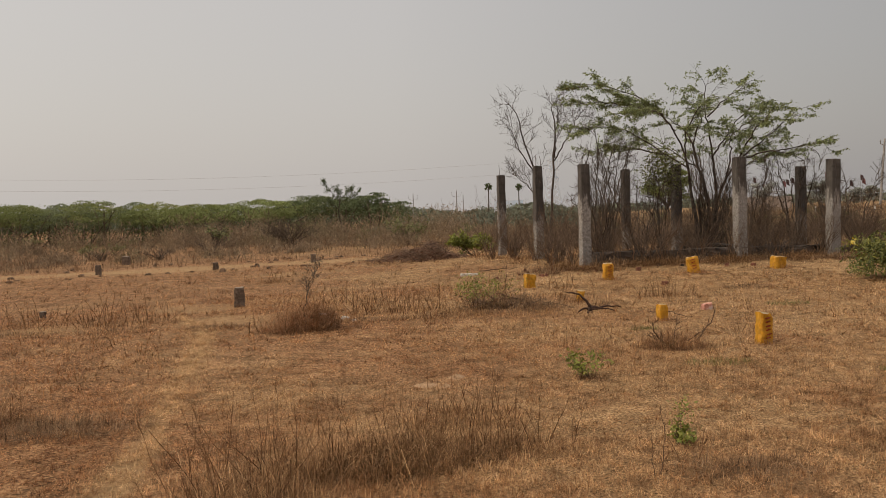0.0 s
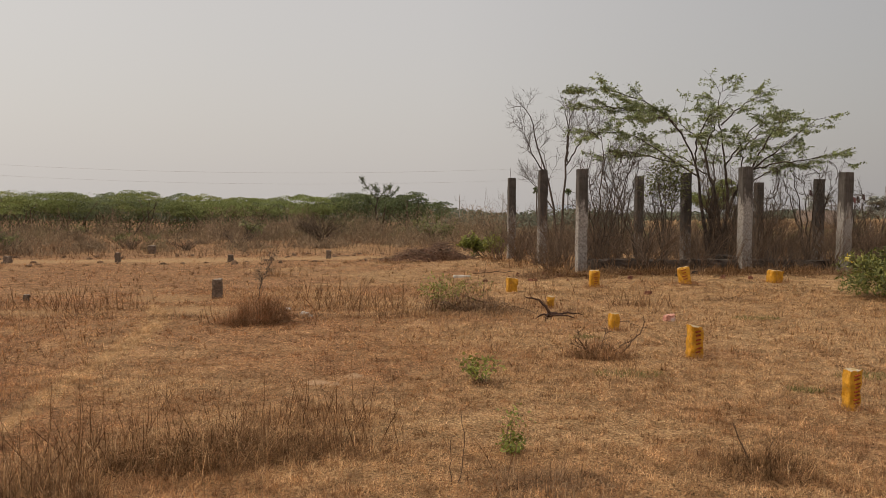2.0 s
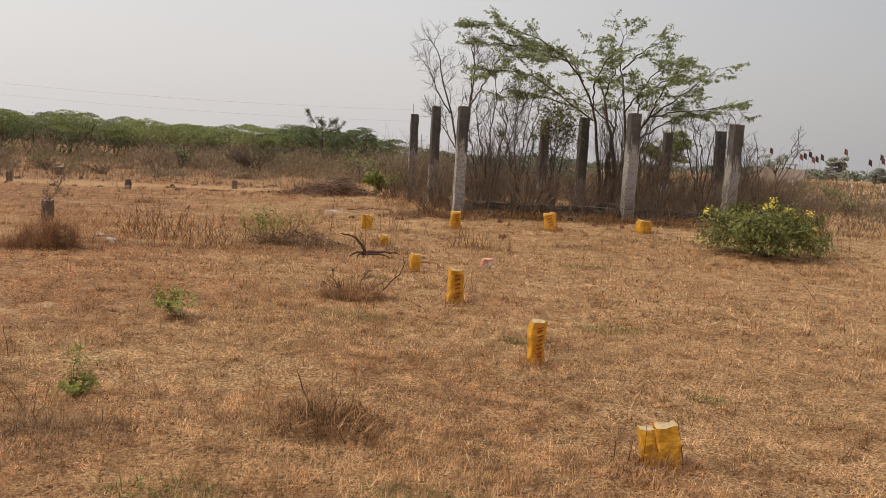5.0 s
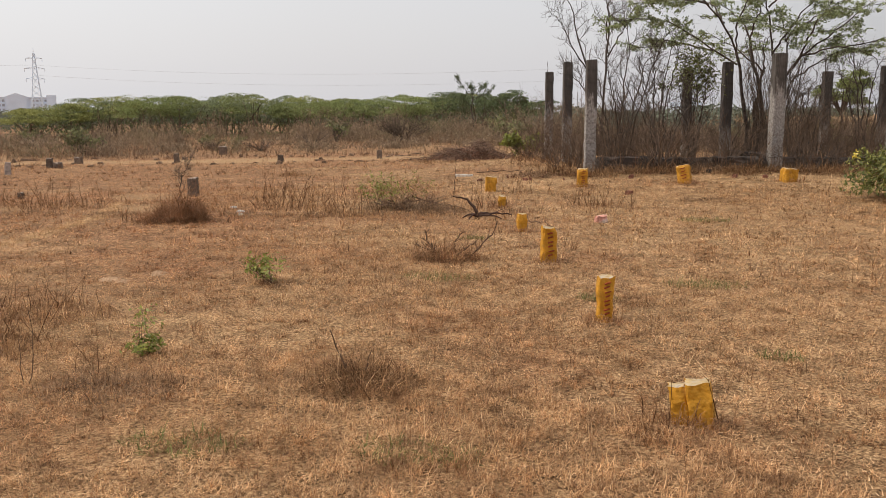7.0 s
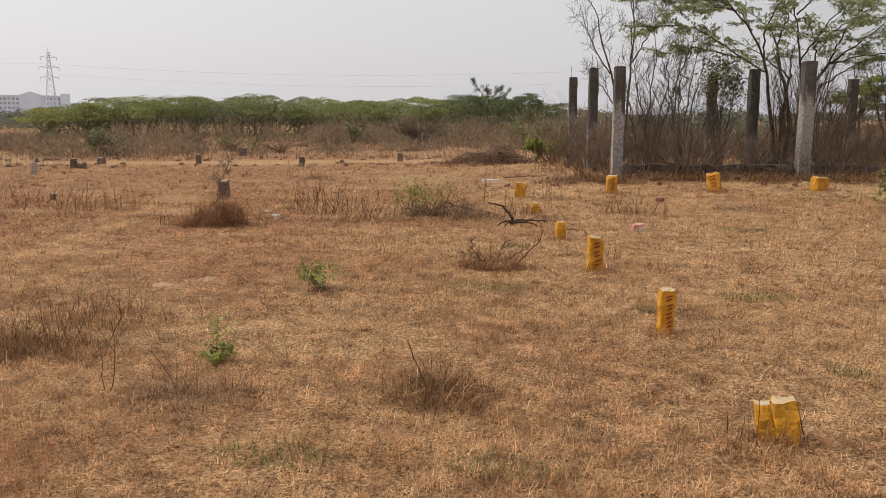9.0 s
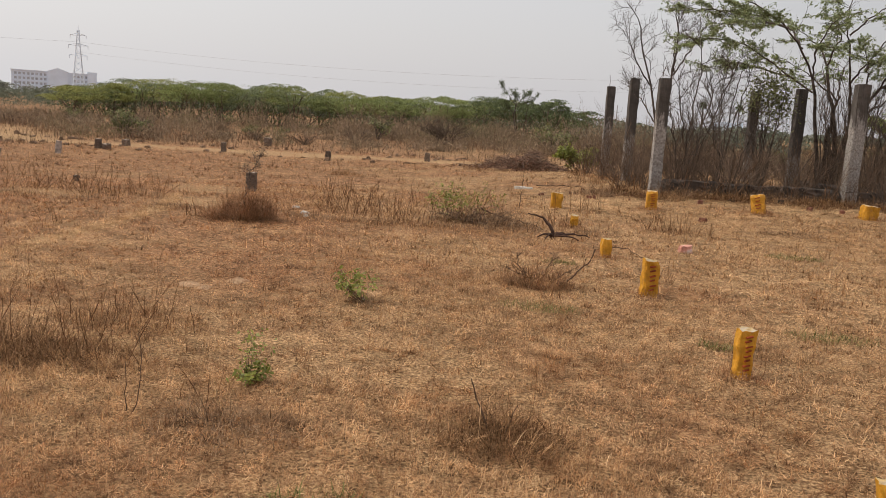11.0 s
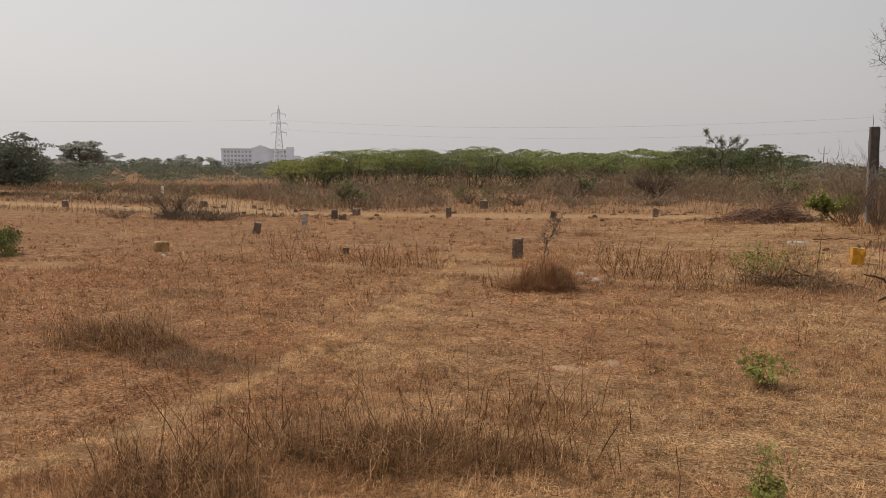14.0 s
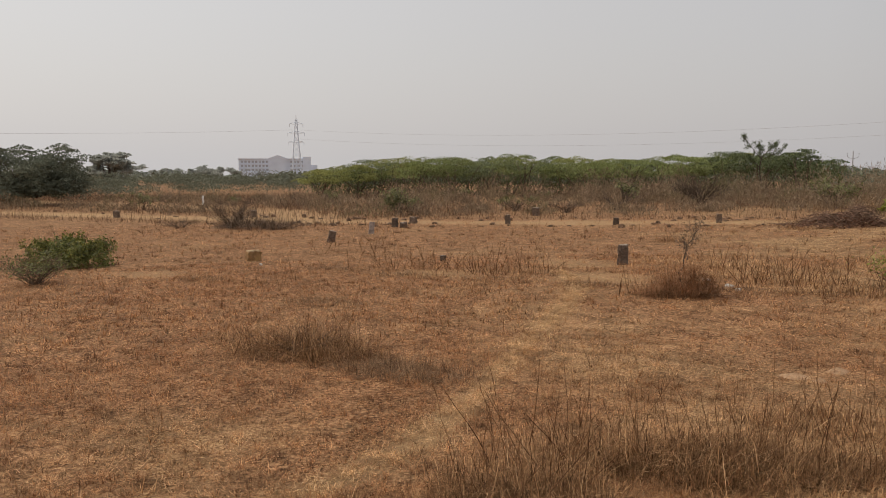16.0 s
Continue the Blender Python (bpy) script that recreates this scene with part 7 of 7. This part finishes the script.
for zb in (3.3, 6.2, 9.1):
    bm = bmesh.new()
    boxmesh(bm, (-25.3, -0.35, zb), (19.4, -0.002, zb + 0.5))
    part("ledge", bm, M_WALLWHITE, ob)
bm = bmesh.new()
boxmesh(bm, (-25.6, -0.6, 12.6), (25.6, 16.6, 13.2))
part("roof", bm, M_WALLWHITE, ob, "flat roof with a parapet")
for i in range(20):
    for j in range(4):
        x = -23.4 + i * 2.45
        if -5 < x < 8.5:
            continue
        bm = bmesh.new()
        boxmesh(bm, (x, -0.12, 1.4 + j * 2.9), (x + 1.5, 0.05, 2.9 + j * 2.9))
        part("window", bm, M_GLASSHAZED, ob)


def pylon(at, h, seed, label, w=5.0):
    """A lattice tower with three pairs of cross-arms."""
    ob = thing("power_pylon", at, label, "pylon", turn=40)
    leg, brace, arm = [], [], []

    def half(t):
        return w / 2 * (1 - t) ** 1.25 + 0.45

    ts = np.linspace(0, 1, 12)
    for sx, sy in ((1, 1), (1, -1), (-1, 1), (-1, -1)):
        leg.append((np.array([(sx * half(t), sy * half(t), t * h * 0.93) for t in ts]), np.full(12, 0.13)))
    for a, b in zip(ts[:-1], ts[1:]):
        for (x0, y0), (x1, y1) in (((1, 1), (1, -1)), ((1, -1), (-1, -1)), ((-1, -1), (-1, 1)), ((-1, 1), (1, 1))):
            for p, q in ((a, b), (b, a)):
                brace.append((np.array([(x0 * half(p), y0 * half(p), p * h * 0.93), (x1 * half(q), y1 * half(q), q * h * 0.93)]), np.full(2, 0.07)))
    leg.append((np.array([(0, 0, h * 0.9), (0, 0, h)]), np.array([0.2, 0.08])))
    for z, l in ((0.86, 3.4), (0.72, 4.2), (0.58, 3.8)):
        for s in (1, -1):
            arm.append((np.array([(0, 0, h * z + 0.9), (s * l, 0, h * z)]), np.full(2, 0.10)))
            arm.append((np.array([(0, 0, h * z - 0.2), (s * l, 0, h * z)]), np.full(2, 0.10)))
            arm.append((np.array([(s * l, 0, h * z), (s * l, 0, h * z - 1.6)]), np.full(2, 0.12)))
    for lb in leg[:4]:
        put("leg", tube_mesh("leg", [lb], 4), M_STEEL, ob)
    put("peak", tube_mesh("peak", leg[4:], 4), M_STEEL, ob)
    put("bracing", tube_mesh("bracing", brace, 3), M_STEEL, ob, kind="stuff")
    for k in range(6):
        put("cross_arm", tube_mesh("cross_arm", arm[3 * k:3 * k + 3], 4), M_STEEL, ob)
    return ob


t1 = polar(-34.78, 425)
t2 = polar(11.0, 330, (-1.17, -1.25))
pylon(t1, 32.6, 1, "tall steel lattice pylon in front of a far building")
pylon(t2, 24.2, 2, "tall steel lattice pylon far behind the thorn tree")


def wire(a, b, sag, rr=0.026, n=24):
    s = np.linspace(0, 1, n)[:, None]
    a, b = np.array(a, float), np.array(b, float)
    p = a + (b - a) * s - np.array([0, 0, 1]) * sag * 4 * s * (1 - s)
    ob = tagged(new("power_line"), "thin overhead power line sagging across the sky", "wire", "overhead lines")
    ob.location = a
    put("cable", tube_mesh("cable", [(p - a, np.full(n, rr))], 3), M_WIRE, ob)


wire((*t1, 26.0), (*t2, 22.5), 5.0, 0.032)
wire((*t1, 21.5), (*t2, 18.0), 5.0, 0.032)
wire((*t1, 26.0), (*polar(-85, 500), 26), 5.0, 0.032)


def pole(at, h, label, lean=0, arm=True, rr=0.14):
    ob = thing("utility_pole", at, label, "pole", "utility poles")
    ob.matrix_basis = ob.matrix_basis @ pose(0, 0, 0, 0, lean, 0)
    put("post", tube_mesh("post", [(np.array([(0, 0, -0.3), (0, 0, h)]), [rr * 1.2, rr * 0.75])], 6), M_POLE, ob)
    if arm:
        put("cross_arm", tube_mesh("cross_arm", [(np.array([(-0.75, 0, h - 0.35), (-0.65, 0, h - 0.75), (0, 0, h - 0.95), (0.65, 0, h - 0.75), (0.75, 0, h - 0.35)]), np.full(5, 0.35 * rr))], 5), M_POLE, ob, "V-shaped cross-arm")
        for x in (-0.75, 0, 0.75):
            bm = bmesh.new()
            bmesh.ops.create_cone(bm, cap_ends=True, segments=8, radius1=0.7 * rr, radius2=0.4 * rr, depth=1.4 * rr, matrix=Matrix.Translation((x, 0, h - 0.2 if x else h + 0.1)))
            part("insulator", bm, M_POLE, ob, "small dark insulator")
    return ob


pole((80.0, 134.0), 11.2, "grey cement utility pole leaning in the field", 4.5, True, 0.19)
pole(polar(1.6, 130), 4.6, "grey utility pole beyond the thicket", 0, True, 0.08)
pole(polar(4.5, 130, (-3.2, -1.4)), 4.9, "grey utility pole beyond the thicket", 0, True, 0.08)
pole(polar(5.0, 150, (-3.2, -1.4)), 4.6, "grey utility pole beyond the thicket", 0, False, 0.08)
pole(polar(36.0, 150, (-0.8, -1.0)), 4.2, "grey utility pole far off", 2, False, 0.12)
pole(polar(39.0, 160, (-0.8, -1.0)), 4.0, "grey utility pole far off", -1, False, 0.12)

# row of cloth flags along the far track
r = np.random.default_rng(190)
for az, el, dark in ((23.4, 1.72, 1), (24.0, 1.25, 0), (24.3, 1.30, 1), (25.2, 1.42, 0), (25.4, 1.50, 1), (25.7, 1.60, 1), (25.9, 1.28, 0), (26.1, 1.33, 1), (26.4, 1.46, 1), (27.7, 1.87, 0), (29.1, 1.28, 1), (29.7, 1.60, 1), (29.8, 1.40, 0),
                     (31.6, 1.53, 1), (34.2, 1.61, 1)):
    d = 140
    x, y = polar(az, d, (-0.8, -1.0))
    h = 1.54 + d * math.tan(math.radians(el + 0.15)) - float(gz(x, y))
    ob = thing("flag_pole", (x, y), "thin pole with a small limp cloth flag", "flag", "flags along the far track", -az)
    put("post", tube_mesh("post", [(np.array([(0, 0, -0.2), (0, 0, h + 0.2)]), [0.03, 0.02])], 5), M_POLE, ob)
    u = np.linspace(0, 1, 7)
    top = np.stack([0.03 + 0.40 * u, 0.08 * np.sin(u * 7), h + 0.1 - 0.22 * u ** 1.2], 1)
    low = top - np.array([0, 0, 0.82]) - np.stack([-0.1 * u, 0.08 * np.cos(u * 6), 0.1 * u], 1)
    fv = np.concatenate([top, low, top + [0, 0.02, 0], low + [0, 0.02, 0]])
    k = np.arange(6)
    ff = np.concatenate([np.stack([k, k + 1, k + 8, k + 7], 1), np.stack([k + 14, k + 21, k + 22, k + 15], 1), [[0, 7, 21, 14], [6, 20, 27, 13]]])
    put("cloth", mesh_from("cloth", fv, [ff]), M_FLAG if dark else M_FLAG2, ob, "faded maroon cloth" if dark else "faded pink cloth")

ob = thing("low_building", polar(24.4, 125, (-0.8, -1.0)), "low pale wall and shed beyond the field", "building", turn=-28)
bm = bmesh.new()
boxmesh(bm, (-4, 0, -0.2), (2.6, 0.25, 2.1))
part("wall", bm, M_PALESTONE, ob)
bm = bmesh.new()
boxmesh(bm, (-1.6, 0.5, 2.7), (1.5, 3, 2.85))
part("roof", bm, M_POLE, ob)
for x in (-1.4, 1.3):
    bm = bmesh.new()
    boxmesh(bm, (x - 0.1, 0.6, 0), (x + 0.1, 0.8, 2.7))
    part("roof_post", bm, M_POLE, ob)
ob = thing("low_building", polar(8.4, 170, (-3.9, -1.3)), "small white building far away among scrub", "building", turn=-9)
bm = bmesh.new()
boxmesh(bm, (-3, 0, -0.5), (3, 4, 3.6))
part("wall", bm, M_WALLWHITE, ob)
for x in (-2.0, 0.6):
    bm = bmesh.new()
    boxmesh(bm, (x, -0.08, 1.6), (x + 1.2, 0.05, 2.8))
    part("window", bm, M_GLASSHAZED, ob)


def white_marker(at, h, lean, seed, cap=False):
    ob = thing("white_marker_post", at, "short whitewashed marker post" + (" with a red top" if cap else ""), "marker post", "white marker posts")
    ob.matrix_basis = ob.matrix_basis @ pose(0, 0, 0, 0, lean, 0)
    part("post", block(0.24 if cap else 0.14, 0.2 if cap else 0.13, h, 4, 0.015, seed, 0.25, 0.1), M_MARKER, ob)
    if cap:
        bm = block(0.2, 0.17, 0.16, 3, 0.01, seed + 1, 0.1, 0.0)
        bmesh.ops.translate(bm, verts=bm.verts[:], vec=(0, 0, h - 0.02))
        part("cap", bm, M_REDCAP, ob, "red painted top")


white_marker((23.6, 35.0), 0.92, 8, 500, True)
ob = thing("white_block", (22.9, 34.6), "small whitewashed block at the foot of a marker post", "block")
part("block", block(0.35, 0.25, 0.3, 4, 0.02, 501, 0.1, 0.05), M_MARKER, ob)
white_marker((25.66, 35.06), 1.0, -8, 502)
white_marker((27.05, 36.46), 1.0, 6, 504)
white_marker((29.17, 38.17), 1.0, 0, 506)
white_marker((21.2, 39.3), 0.42, 15, 508)
for k in range(9):
    white_marker(polar(25 + 1.7 * k, 100, (-0.8, -1.0)), 0.75, 0, 520 + k)
for k, (az, d) in enumerate(((-41, 55),)):
    white_marker(polar(az, d), 0.6, 0, 540 + k)
ob = thing("fence_post", polar(30.6, 52, (-0.8, -1.0)), "weathered wooden fence post in the field", "post")
put("post", tube_mesh("post", [(np.array([(0, 0, -0.2), (0.03, 0, 0.7), (0.02, 0, 1.5)]), [0.07, 0.06, 0.06])], 6), M_POLE, ob)
